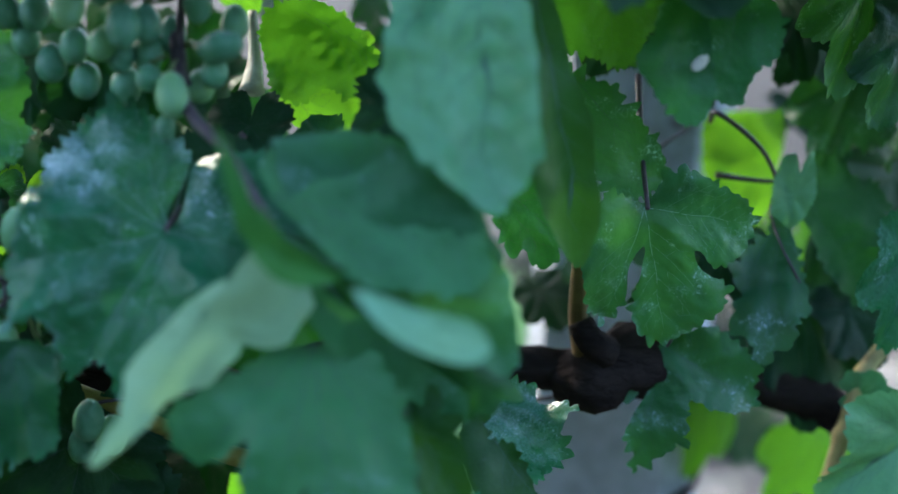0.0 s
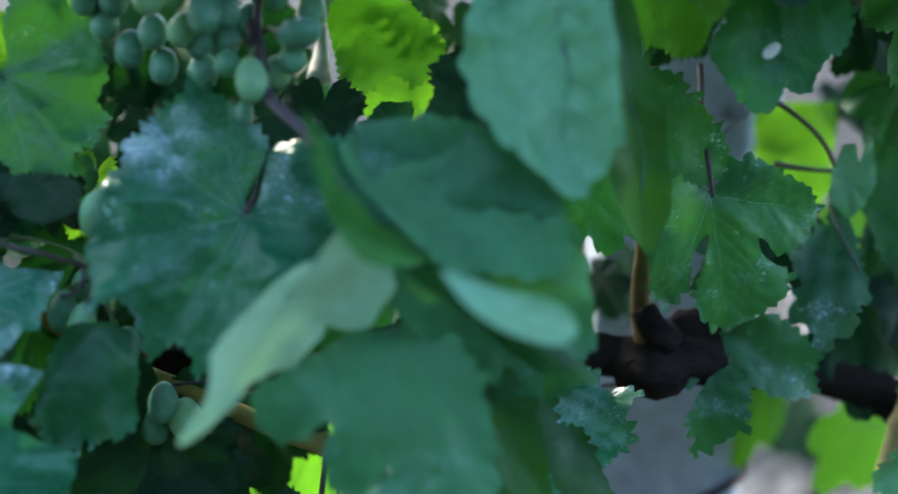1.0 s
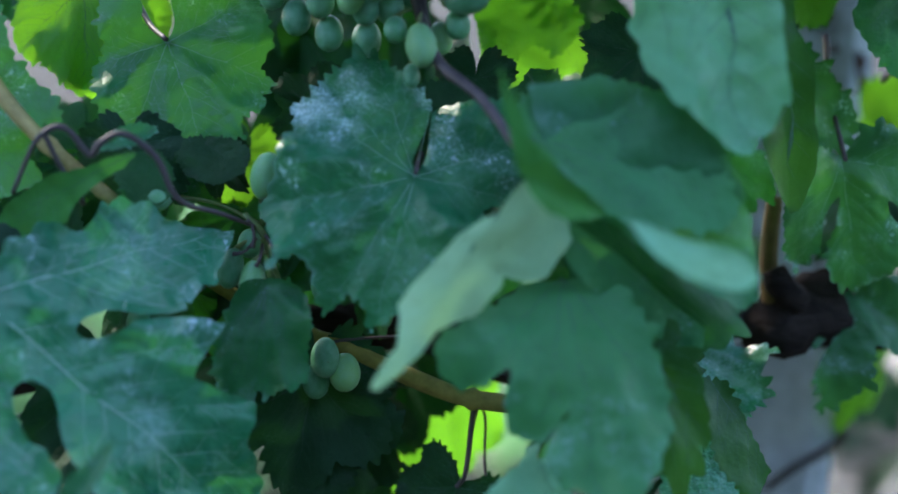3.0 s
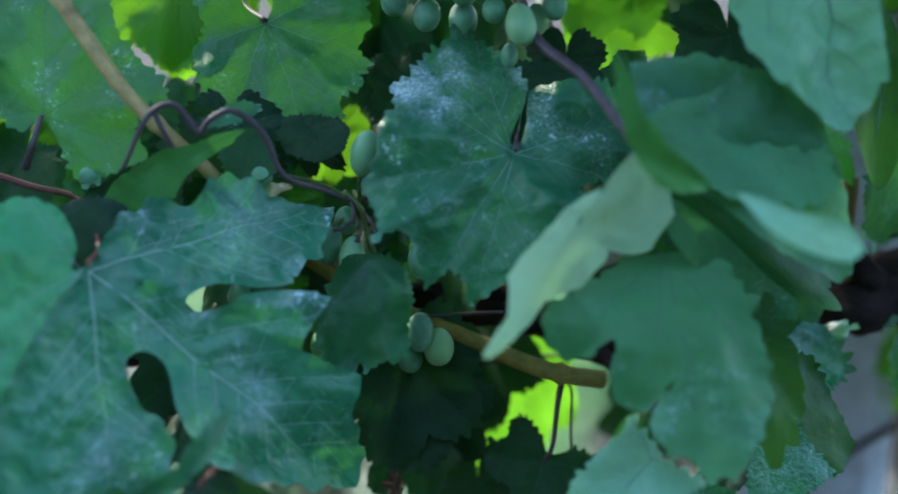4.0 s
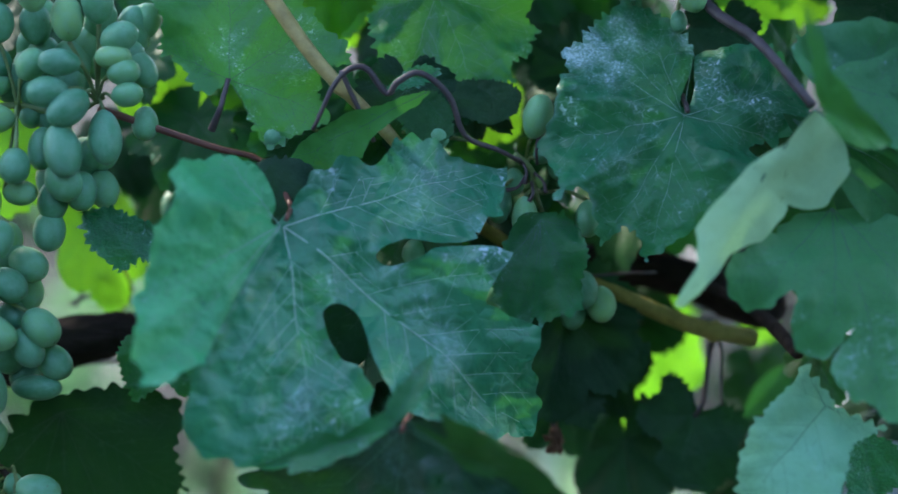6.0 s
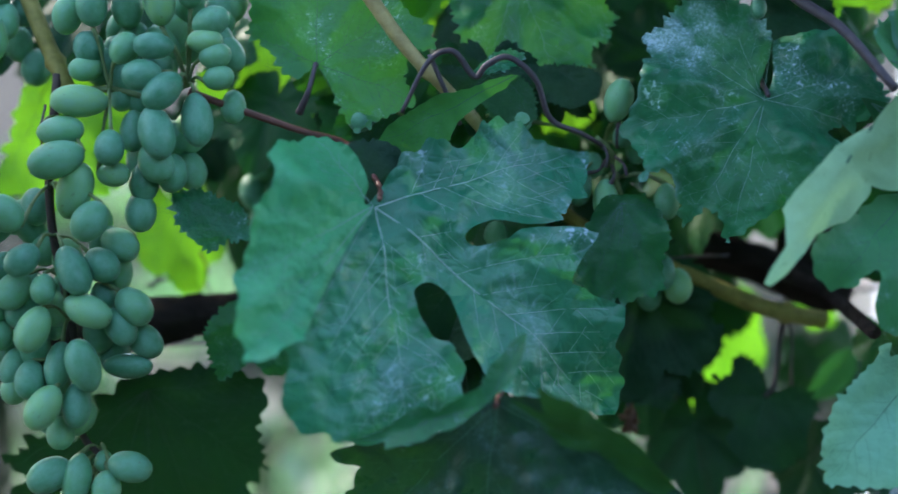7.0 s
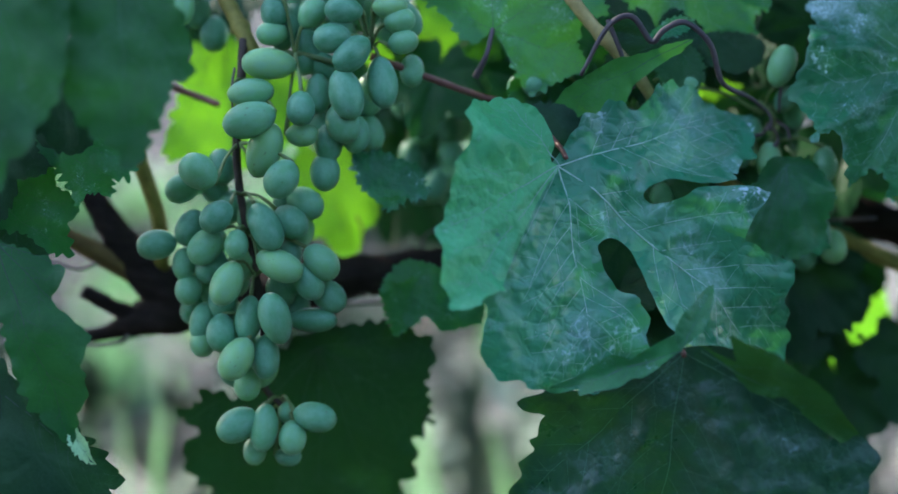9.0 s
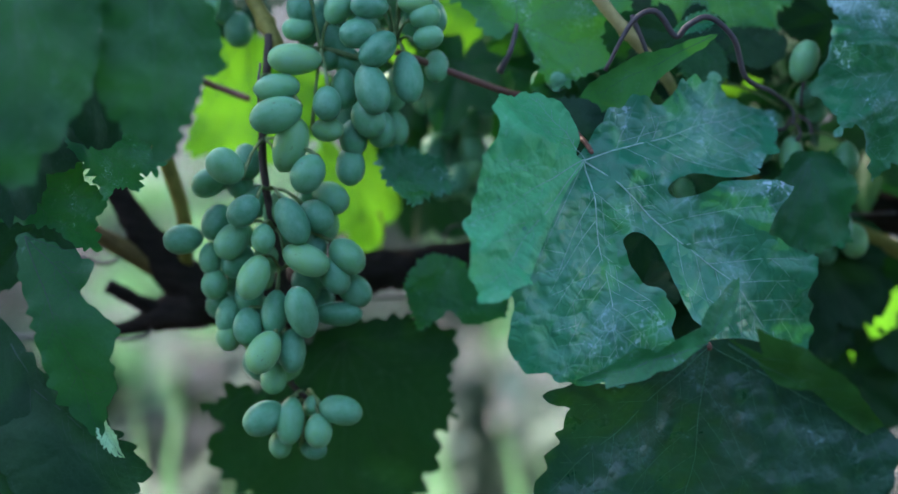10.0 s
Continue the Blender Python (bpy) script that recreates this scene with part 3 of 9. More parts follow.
def quilted_meshes(seed, material, vein_material, path, tooth=0.035, cup=-0.06, droop=0.08, curl=-0.02, wave=0.12, swell=0.022, pucker=0.012, pleat=0.06, grid=0.036, branches=6, powder_sheen=()):
    """A leaf with a free edge: its blade, filled in over a fine net, and its vein net."""
    rnd = random.Random(seed)
    margin = Margin(path, tooth, rnd)
    ways = veins_of(margin, rnd, branches)
    surf = Quilt(seed, margin, ways, cup, droop, curl, wave, swell, pucker, pleat)
    low, high = margin.edge.min(0), margin.edge.max(0)
    cells = [(low[0] + grid * (i + 0.5 * (j % 2)), low[1] + grid * 0.87 * j) for j in range(int((high[1] - low[1]) / (grid * 0.87)) + 1) for i in range(int((high[0] - low[0]) / grid) + 1)]
    inner = [p for p, g in zip(cells, margin.gaps(cells)) if g > grid * 0.45 and margin.holds(*p)]
    n = len(margin.edge)
    flat = [Vector(p) for p in margin.edge] + [Vector(p) for p in inner]
    co, _, tris, *_ = geometry.delaunay_2d_cdt(flat, [(i, (i + 1) % n) for i in range(n)], [], 1, 1e-6)
    uvs = [(p.x, p.y) for p in co]
    away = margin.gaps(uvs)
    faces = []
    for f in tris:
        if max(away[k] for k in f) < 0.004:        # a closed notch stays open
            m = (co[f[0]] + co[f[1]] + co[f[2]]) / 3
            if not margin.holds(m.x, m.y):
                continue
        faces.append(tuple(f) if (co[f[1]] - co[f[0]]).cross(co[f[2]] - co[f[0]]) > 0 else tuple(reversed(f)))
    blade = mesh_of("blade", surf.sheet(uvs), faces, material, uvs)
    worn = blade.attributes.new("rim", "FLOAT", "POINT")
    worn.data.foreach_set("value", [max(0.0, 1 - g / 0.022) * min(1.0, max(0.0, 0.1 + 1.4 * noise.noise(Vector((a * 5, b * 5, seed))))) for (a, b), g in zip(uvs, away)])
    marks = []
    for a, b in uvs:
        v = 0.0
        for deg, reach, wide, strength in powder_sheen:      # patches of dried spray, and of painted sky sheen on the dusty leaf
            far = math.hypot(a - reach * math.sin(radians(deg)), b - reach * math.cos(radians(deg))) / wide
            if far < 1.6:
                v += strength * max(0.0, 1 - far + 0.7 * noise.noise(Vector((a * 9, b * 9, seed + 4))) + 0.4 * noise.noise(Vector((a * 24, b * 24, seed))))
        marks.append(min(1.2, v))
    blade.attributes.new("powder_sheen", "FLOAT", "POINT").data.foreach_set("value", marks)
    spots, lifts, ridges = [], [], []
    for way, w0, w1 in ways:
        base, last = len(spots), len(way) - 1
        for k, (a, b) in enumerate(way):
            (a1, b1), (a2, b2) = way[max(k - 1, 0)], way[min(k + 1, last)]
            d, w = math.hypot(a2 - a1, b2 - b1) or 1.0, w0 + (w1 - w0) * k / last
            na, nb = -(b2 - b1) / d * w, (a2 - a1) / d * w
            spots += [(a + na, b + nb), (a, b), (a - na, b - nb)]
            lifts += [0.0015, 0.0015 + w * 0.6, 0.0015]
        for k in range(last):
            p = base + 3 * k
            ridges += [(p, p + 1, p + 4, p + 3), (p + 1, p + 2, p + 5, p + 4)]
    verts = surf.sheet(spots, np.array(lifts)) if spots else []
    return blade, (mesh_of("vein_net", verts, ridges, vein_material) if ridges else None)


def frame_of(at, tip, face):
    """The pose of a leaf: its stalk's end, the tip of its middle lobe, and the way that its upper side faces."""
    j, t = Vector(at), Vector(tip)
    u = t - j
    size = u.length
    u.normalize()
    n = Vector(face)
    n = (n - u * n.dot(u)).normalized()
    r = u.cross(n)
    rot = Matrix((r, u, n)).transposed().to_4x4()
    return VINE @ Matrix.Translation(j) @ rot @ Matrix.Scale(size, 4)


leaf_count = [0]
SUNLIT = []        # middles of the young leaves at the back, which the sun reaches through gaps cut for them


def vine_leaf(shoot, at, tip, face, wide=1.0, look_of=LEAF, stalk=None, stalk_of=STALK, label="", veins=VEIN_DULL, lit=None, **shape):
    """One leaf of a shoot, with its veins, and its stalk through the given points."""
    leaf_count[0] += 1
    if "path" in shape:
        blade, ribs = quilted_meshes(leaf_count[0], look_of, veins, **shape)
    else:
        blade, ribs = blade_meshes(leaf_count[0], look_of, veins, wide, **shape)
    ob = part("leaf", blade, shoot, label)
    m = frame_of(at, tip, face)
    place(ob, m)
    if lit or (look_of == YOUNG and lit is None):
        SUNLIT.append(m @ Vector((0, 0.4, 0)))
    if ribs:
        v = part("vein_net", ribs, ob)
        place(v, m)
    if stalk:
        pts = [m.translation] + [VINE @ Vector(q) for q in stalk]
        st = part("petiole", tube("petiole", pts, (0.0011, 0.0013, 0.0018), stalk_of, 7), ob)
        place(st, Matrix())
    return ob


# ---- berries ----
def berry_mesh():
    bm = bmesh.new()
    bmesh.ops.create_uvsphere(bm, u_segments=18, v_segments=12, radius=1.0)
    for v in bm.verts:
        v.co.x *= 1 - 0.05 * v.co.z
        v.co.y *= 1 - 0.05 * v.co.z
        if v.co.z < -0.97:
            v.co.z += 0.03
    me = bpy.data.meshes.new("berry")
    bm.to_mesh(me)
    bm.free()
    me.polygons.foreach_set("use_smooth", [True] * len(me.polygons))
    me.materials.append(BERRY)
    return me


BERRY_MESH = berry_mesh()


def scar_mesh():
    """The small dry scar at a berry's far end."""
    bm = bmesh.new()
    bmesh.ops.create_uvsphere(bm, u_segments=8, v_segments=5, radius=0.06)
    for v in bm.verts:
        v.co.z = v.co.z * 0.5 - 0.955
    me = bpy.data.meshes.new("scar")
    bm.to_mesh(me)
    bm.free()
    me.materials.append(DRY)
    return me


SCAR_MESH = scar_mesh()


def berry(bunch, at, axis, length, width, root=None):
    """One berry: its middle, the way from its tip to its stalk, its size, and the place on the stem where its stalk starts."""
    c, ax = Vector(at), Vector(axis).normalized()
    ob = part("berry", BERRY_MESH, bunch)
    turn = ax.to_track_quat("Z", "Y").to_matrix().to_4x4()
    m = VINE @ Matrix.Translation(c) @ turn @ Matrix.Diagonal((width / 2, width / 2, length / 2, 1))
    place(ob, m)
    s = part("scar", SCAR_MESH, ob)
    place(s, m)
    if root:
        q0, q1 = VINE @ (c + ax * length * 0.49), VINE @ Vector(root)
        mid = q0.lerp(q1, 0.5) + Vector((0, 0, 0.003))
        p = part("pedicel", tube("pedicel", (q0, mid, q1), (0.0011, 0.0007, 0.0009), GREEN_STALK, 6, 3), ob)
        place(p, Matrix())
    return ob


def stem(parent, name, points, radii, material, label="", **kw):
    ob = part(name, tube(name, [VINE @ Vector(p) for p in points], radii, material, **kw), parent, label)
    place(ob, Matrix())
    return ob



# ---- ground ----
def ground_sheet():
    """Bare vineyard soil out to the horizon, with clods and low ridges near the row."""
    xs = [-600, -120, -40, -14] + list(np.linspace(-7, 7, 64)) + [14, 40, 120, 600]
    ys = [-600, -100, -20, -4] + list(np.linspace(-1, 12, 64)) + [16, 30, 80, 250, 900]
    verts, faces = [], []
    for y in ys:
        for x in xs:
            q = Vector((x, y, 0))
            near = 1.0 if abs(x) < 10 and -2 < y < 14 else 0.0
            verts.append((x, y, near * (0.05 * noise.noise(q * 0.9) + 0.02 * noise.noise(q * 4))))
    w = len(xs)
    for j in range(len(ys) - 1):
        for i in range(w - 1):
            p = j * w + i
            faces.append((p, p + 1, p + 1 + w, p + w))
    return mesh_of("ground", verts, faces, SOIL)


tagged(new("ground", ground_sheet()), "bare grey-brown vineyard soil with sparse weeds", "ground", kind="structure")


def weeds():
    """Low grass and weeds on the soil behind the row."""
    rnd = random.Random(11)
    verts, faces = [], []
    for c in range(280):
        cx, cy = rnd.uniform(-3.4, 0.3), rnd.uniform(1.5, 6)
        if noise.noise(Vector((cx * 2.3, cy * 2.3, 7))) < 0.1:
            continue
        big = rnd.uniform(0.5, 1.3)
        for k in range(44):
            x, y = cx + rnd.gauss(0, 0.055), cy + rnd.gauss(0, 0.055)
            h, a = rnd.uniform(0.05, 0.2) * big, rnd.uniform(0, 6.28)
            lx, ly = math.cos(a) * h * 0.6, math.sin(a) * h * 0.6
            wx, wy = -math.sin(a) * 0.013, math.cos(a) * 0.013
            b = len(verts)
            verts += [(x - wx, y - wy, -0.03), (x + wx, y + wy, -0.03), (x + lx * 0.4 + wx, y + ly * 0.4 + wy, h * 0.7),
                      (x + lx * 0.4 - wx, y + ly * 0.4 - wy, h * 0.7), (x + lx, y + ly, h)]
            faces += [(b, b + 1, b + 2, b + 3), (b + 3, b + 2, b + 4)]
    return mesh_of("weeds", verts, faces, GRASS)


tagged(new("weeds", weeds()), "sparse pale green weeds on the soil", "weeds", kind="stuff")


def dark_weeds():
    """Broad-leaved weeds in dark green clumps on the soil."""
    rnd = random.Random(17)
    verts, faces = [], []
    for c in range(170):
        cx, cy = rnd.uniform(-3.2, 1.6), rnd.uniform(1.7, 5.5)
        big = rnd.uniform(0.6, 1.5)
        for k in range(26):
            a, h = rnd.uniform(0, 6.28), rnd.uniform(0.02, 0.09) * big
            x, y = cx + rnd.gauss(0, 0.07) * big, cy + rnd.gauss(0, 0.07) * big
            r = rnd.uniform(0.02, 0.045) * big
            m = pose(x, y, h, rnd.uniform(-35, 35), rnd.uniform(-35, 35), math.degrees(a))
            b = len(verts)
            verts += [tuple(m @ Vector((p * r, q * r, z * r))) for p, q, z in ((0, -1, -0.2), (0.5, -0.3, 0), (0.45, 0.4, 0), (0, 1.1, -0.3), (-0.45, 0.4, 0), (-0.5, -0.3, 0))] + [(x, y, -0.03)]
            faces += [(b, b + 1, b + 2, b + 3), (b, b + 3, b + 4, b + 5), (b, b + 1, b + 6)]
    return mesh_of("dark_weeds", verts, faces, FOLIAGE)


tagged(new("dark_weeds", dark_weeds()), "dark green broad-leaved weeds in clumps on the soil", "weeds", kind="stuff")


def straw():
    """Dry straw and pruned bits of pale cane lying on the soil."""
    rnd = random.Random(23)
    verts, faces = [], []
    for c in range(90):
        cx, cy = rnd.uniform(-3.2, 1.6), rnd.uniform(1.7, 5.5)
        for k in range(16):
            a, half = rnd.uniform(0, 6.28), rnd.uniform(0.03, 0.11)
            x, y, z = cx + rnd.gauss(0, 0.08), cy + rnd.gauss(0, 0.08), rnd.uniform(0.03, 0.07)
            dx, dy, w = math.cos(a) * half, math.sin(a) * half, rnd.uniform(0.003, 0.008)
            b = len(verts)
            for e in (-1, 1):
                lift = rnd.uniform(-0.03, 0.02)
                verts += [(x + e * dx - math.sin(a) * w, y + e * dy + math.cos(a) * w, z + lift), (x + e * dx, y + e * dy, z + lift + w), (x + e * dx + math.sin(a) * w, y + e * dy - math.cos(a) * w, z + lift)]
            faces += [(b, b + 1, b + 4, b + 3), (b + 1, b + 2, b + 5, b + 4)]
    return mesh_of("straw", verts, faces, STRAW)


tagged(new("straw", straw()), "pale dry straw and pruned bits of cane on the soil", "straw", kind="stuff")


def tall_grass():
    """Thin pale blades of tall grass that stand up behind the vine."""
    rnd = random.Random(31)
    verts, faces = [], []
    for tuft in range(30):
        cx, cy = rnd.uniform(-0.75, 0.0), rnd.uniform(0.72, 0.95)
        for k in range(rnd.choice((2, 3, 5))):
            x, y = cx + rnd.gauss(0, 0.02), cy + rnd.gauss(0, 0.02)
            top = 1.12 - cy * math.tan(radians(rnd.uniform(19, 25)))
            lean, a = rnd.uniform(0.02, 0.14), rnd.uniform(0, 6.28)
            w = rnd.uniform(0.003, 0.008)
            b, n = len(verts), 7
            for i in range(n):
                u = i / (n - 1)
                q = Vector((x + math.cos(a) * lean * u ** 2.2, y + math.sin(a) * lean * u ** 2.2, -0.03 + (top + 0.03) * (u - 0.12 * u ** 4)))
                h = w * (1 - u ** 3) + 0.0005
                verts += [(q.x - h, q.y, q.z), (q.x, q.y - h * 0.5, q.z), (q.x + h, q.y, q.z)]
            for i in range(n - 1):
                p = b + 3 * i
                faces += [(p, p + 1, p + 4, p + 3), (p + 1, p + 2, p + 5, p + 4)]
    return mesh_of("tall_grass", verts, faces, GRASS)


tagged(new("tall_grass", tall_grass()), "thin pale blades of tall grass behind the vine", "grass", kind="stuff")


def tall_weeds(seed, count, material, end):
    """Leafy weeds, knee to hip high, close behind the vine."""
    rnd = random.Random(seed)
    verts, faces = [], []
    for plant in range(count):
        cx, cy = rnd.uniform(-1.0, end), rnd.uniform(0.85, 1.5)
        top = 1.06 - cy * math.tan(radians(rnd.uniform(17.5, 25)))
        lean, a = rnd.uniform(0.02, 0.1), rnd.uniform(0, 6.28)

        def spine(u):
            return Vector((cx + math.cos(a) * lean * u * u, cy + math.sin(a) * lean * u * u, -0.03 + (top + 0.03) * u))
        b = len(verts)
        for i in range(7):
            q, w = spine(i / 6), 0.004 * (1 - 0.7 * i / 6)
            verts += [(q.x - w, q.y, q.z), (q.x, q.y - w, q.z), (q.x + w, q.y, q.z)]
        for i in range(6):
            p = b + 3 * i
            faces += [(p, p + 1, p + 4, p + 3), (p + 1, p + 2, p + 5, p + 4)]
        for k in range(14):
            q = spine(rnd.uniform(0.55, 1.0))
            r = rnd.uniform(0.014, 0.034)
            m = pose(q.x, q.y, q.z, rnd.uniform(10, 80), 0, rnd.uniform(0, 360))
            b = len(verts)
            verts += [tuple(m @ Vector((x * r, y * r, z * r))) for x, y, z in ((0, 0, 0), (0.42, 0.7, 0.1), (0.38, 1.4, 0), (0, 2.1, -0.3), (-0.38, 1.4, 0), (-0.42, 0.7, 0.1))]
            faces += [(b, b + 1, b + 2, b + 3), (b, b + 3, b + 4, b + 5)]
    return mesh_of("tall_weeds", verts, faces, material)


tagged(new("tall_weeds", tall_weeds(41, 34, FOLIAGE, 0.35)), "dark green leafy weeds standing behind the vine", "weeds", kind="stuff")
tagged(new("pale_weeds", tall_weeds(43, 26, PALE_WEED, -0.1)), "pale green leafy weeds standing behind the vine", "weeds", kind="stuff")


def concrete_post(parent, high, low, half):
    """A square post with blunt edges, from the ground up past the vine."""
    a, b = VINE @ Vector(high), VINE @ Vector(low)
    way = (a - b).normalized()
    foot = b - way * ((b.z + 0.15) / way.z)
    top = a + way * 1.0
    side = Vector((1, -0.3, 0))
    side = (side - way * side.dot(way)).normalized()
    fwd = way.cross(side)
    ring = [(1, 0.75), (0.75, 1), (-0.75, 1), (-1, 0.75), (-1, -0.75), (-0.75, -1), (0.75, -1), (1, -0.75)]
    verts, faces, n = [], [], 24
    for i in range(n + 1):
        c = foot.lerp(top, i / n)
        for k, (p, q) in enumerate(ring):
            w = 1 + 0.02 * noise.noise(c * 9 + Vector((k, 0, 0)))
            verts.append(c + side * (p * half * w) + fwd * (q * half * w))
    for i in range(n):
        for k in range(8):
            p, q = i * 8 + k, i * 8 + (k + 1) % 8
            faces.append((p, q, q + 8, p + 8))
    faces.append(tuple(range(n * 8, n * 8 + 8)))
    ob = part("shaft", mesh_of("shaft", verts, faces, CONCRETE, smooth=False), parent)
    place(ob, Matrix())


def rust_mark(parent, at, high, wide):
    """A flaking rusty mark on the post's face."""
    bm = bmesh.new()
    bmesh.ops.create_icosphere(bm, subdivisions=3, radius=1.0)
    for v in bm.verts:
        k = 0.75 + 0.5 * noise.noise(v.co * 1.8 + Vector(at) * 90)
        v.co = Vector((v.co.x * wide * k, v.co.y * 0.0012, v.co.z * high * k))
    me = bpy.data.meshes.new("rust_mark")
    bm.to_mesh(me)
    bm.free()
    me.materials.append(RUST)
    place(part("rust_mark", me, parent), VINE @ Matrix.Translation(at) @ pose(0, 0, 0, 14, 0, -17))


def dry_scrap(parent, at, size):
    """A crumpled dry scrap of leaf."""
    bm = bmesh.new()
    bmesh.ops.create_icosphere(bm, subdivisions=3, radius=1.0)
    for v in bm.verts:
        k = noise.noise(v.co * 2.3 + Vector((4, 1, 2)))
        v.co *= 0.6 + 0.7 * k
        v.co.z *= 1.7
    me = bpy.data.meshes.new("scrap")
    bm.to_mesh(me)
    bm.free()
    me.materials.append(DRY)
    place(part("scrap", me, parent), VINE @ Matrix.Translation(at) @ Matrix.Scale(size * 0.5, 4))



def light_blocker():
    """An unseen leafy bank behind the walk, added to block low sky light and close the place."""
    rnd = random.Random(21)
    us, vs = np.linspace(-9, 9, 60), np.linspace(0, 1, 30)
    verts, faces = [], []
    for v in vs:        # up the near side, over the top and down the far side
        s = 1 - abs(2 * v - 1)
        for x in us:
            q = Vector((x * 1.7, v * 6, 1.5))
            y = -1.5 - 0.6 * (v * v * (3 - 2 * v)) + 0.2 * noise.noise(q) + 0.1 * noise.noise(q * 3)
            verts.append((x, y, -0.05 + 2.1 * min(1.0, s * 1.25) ** 0.8 + 0.12 * noise.noise(q * 1.3 + Vector((5, 0, 0)))))
    w = len(us)
    for j in range(len(vs) - 1):
        for i in range(w - 1):
            p = j * w + i
            faces.append((p, p + 1, p + 1 + w, p + w))
    for k in range(5000):       # single leaves that stand out of the bank
        a = Vector(verts[rnd.randrange(len(verts))]) + Vector((rnd.uniform(-0.2, 0.2), rnd.uniform(-0.06, 0.06), rnd.uniform(-0.1, 0.1)))
        m = pose(a.x, a.y, max(0.1, a.z), rnd.uniform(20, 120), 0, rnd.uniform(0, 360))
        r, b = rnd.uniform(0.05, 0.085), len(verts)
        verts += [tuple(m @ Vector((p * r, q * r, h * r))) for p, q, h in ((0, -0.4, 0), (0.8, -0.5, 0.1), (0.9, 0.3, 0.15), (0, 1, -0.2), (-0.9, 0.3, 0.15), (-0.8, -0.5, 0.1))]
        faces += [(b, b + 1, b + 2, b + 3), (b, b + 3, b + 4, b + 5)]
    return mesh_of("light_block", verts, faces, FOLIAGE)


tagged(new("backdrop_light_block", light_blocker()), "unseen leafy green bank across the aisle, added to block low sky light", "vine row", kind="structure")


def white_petal(parent, at, size):
    bm = bmesh.new()
    bmesh.ops.create_uvsphere(bm, u_segments=14, v_segments=8, radius=1.0)
    for v in bm.verts:
        v.co = Vector((v.co.x * 0.55 + 0.12 * v.co.y, v.co.y, v.co.z * 0.16 + 0.12 * v.co.y ** 2))
    me = bpy.data.meshes.new("petal")
    bm.to_mesh(me)
    bm.free()
    me.polygons.foreach_set("use_smooth", [True] * len(me.polygons))
    me.materials.append(PALE_STUB)
    place(part("petal", me, parent), VINE @ Matrix.Translation(at) @ pose(0, 0, 0, 80, 0, 0) @ pose(0, 0, 0, 0, 0, -38) @ Matrix.Scale(size, 4))


# ---- the vine: old wood, wires and post ----
cordon = thing("vine_cordon", "gnarled dark old horizontal grapevine arm with cut spurs", "vine wood")
stem(cordon, 'arm', [(-0.5250, 0.5500, -0.1289), (-0.5069, 0.5480, -0.1254), (-0.4813, 0.5450, -0.1162), (-0.4478, 0.5450, -0.1111), (-0.3813, 0.5500, -0.0963), (-0.3600, 0.5500, -0.0940), (-0.2743, 0.5600, -0.0811), (-0.1868, 0.5600, -0.0633), (-0.1126, 0.5650, -0.0630), (-0.0518, 0.5700, -0.0836), (-0.0608, 0.5850, -0.0568), (0.0318, 0.5900, -0.0572), (0.0762, 0.5950, -0.0619), (0.1497, 0.6250, -0.0679), (0.1889, 0.6300, -0.0787), (0.2153, 0.6300, -0.0948), (0.2825, 0.6300, -0.1167)], (0.0028, 0.004, 0.0125, 0.0125, 0.0095, 0.009, 0.009, 0.01, 0.011, 0.012, 0.01, 0.0105, 0.011, 0.012, 0.012), WOOD, sides=14, rough=0.28, steps=10)
stem(cordon, 'spur', [(-0.4595, 0.5450, -0.1155), (-0.4887, 0.5450, -0.0895), (-0.5063, 0.5400, -0.0634), (-0.5164, 0.5350, -0.0435)], (0.014, 0.0105, 0.0062, 0.0052), WOOD, sides=10, rough=0.25)
stem(cordon, 'spur', [(-0.4857, 0.5450, -0.1186), (-0.5017, 0.5400, -0.1111), (-0.5146, 0.5350, -0.1038)], (0.006, 0.004, 0.0035), WOOD, sides=10, rough=0.3)
stem(cordon, 'spur', [(-0.4858, 0.5450, -0.0982), (-0.5090, 0.5350, -0.0836), (-0.5258, 0.5250, -0.0724)], (0.0055, 0.005, 0.004), BROWN_CANE, sides=10, rough=0.1)
stem(cordon, 'knot', [(0.0498, 0.5900, -0.0635), (0.0684, 0.5850, -0.0602), (0.0892, 0.5900, -0.0521), (0.1060, 0.6000, -0.0412)], (0.01, 0.017, 0.017, 0.009), WOOD, sides=14, rough=0.35)
stem(cordon, 'spur', [(0.0631, 0.5800, -0.0516), (0.0600, 0.5750, -0.0293), (0.0616, 0.5700, 0.0008)], (0.005, 0.0045, 0.004), BROWN_CANE, sides=10, rough=0.1)
stem(cordon, 'spur', [(0.0737, 0.5750, -0.0505), (0.0651, 0.5700, -0.0421), (0.0611, 0.5700, -0.0341)], (0.008, 0.007, 0.006), WOOD, sides=10, rough=0.3)
stem(cordon, 'spur', [(0.0852, 0.6000, -0.0526), (0.1028, 0.6050, -0.0475), (0.1164, 0.6100, -0.0436)], (0.005, 0.004, 0.003), WOOD, sides=10, rough=0.3)
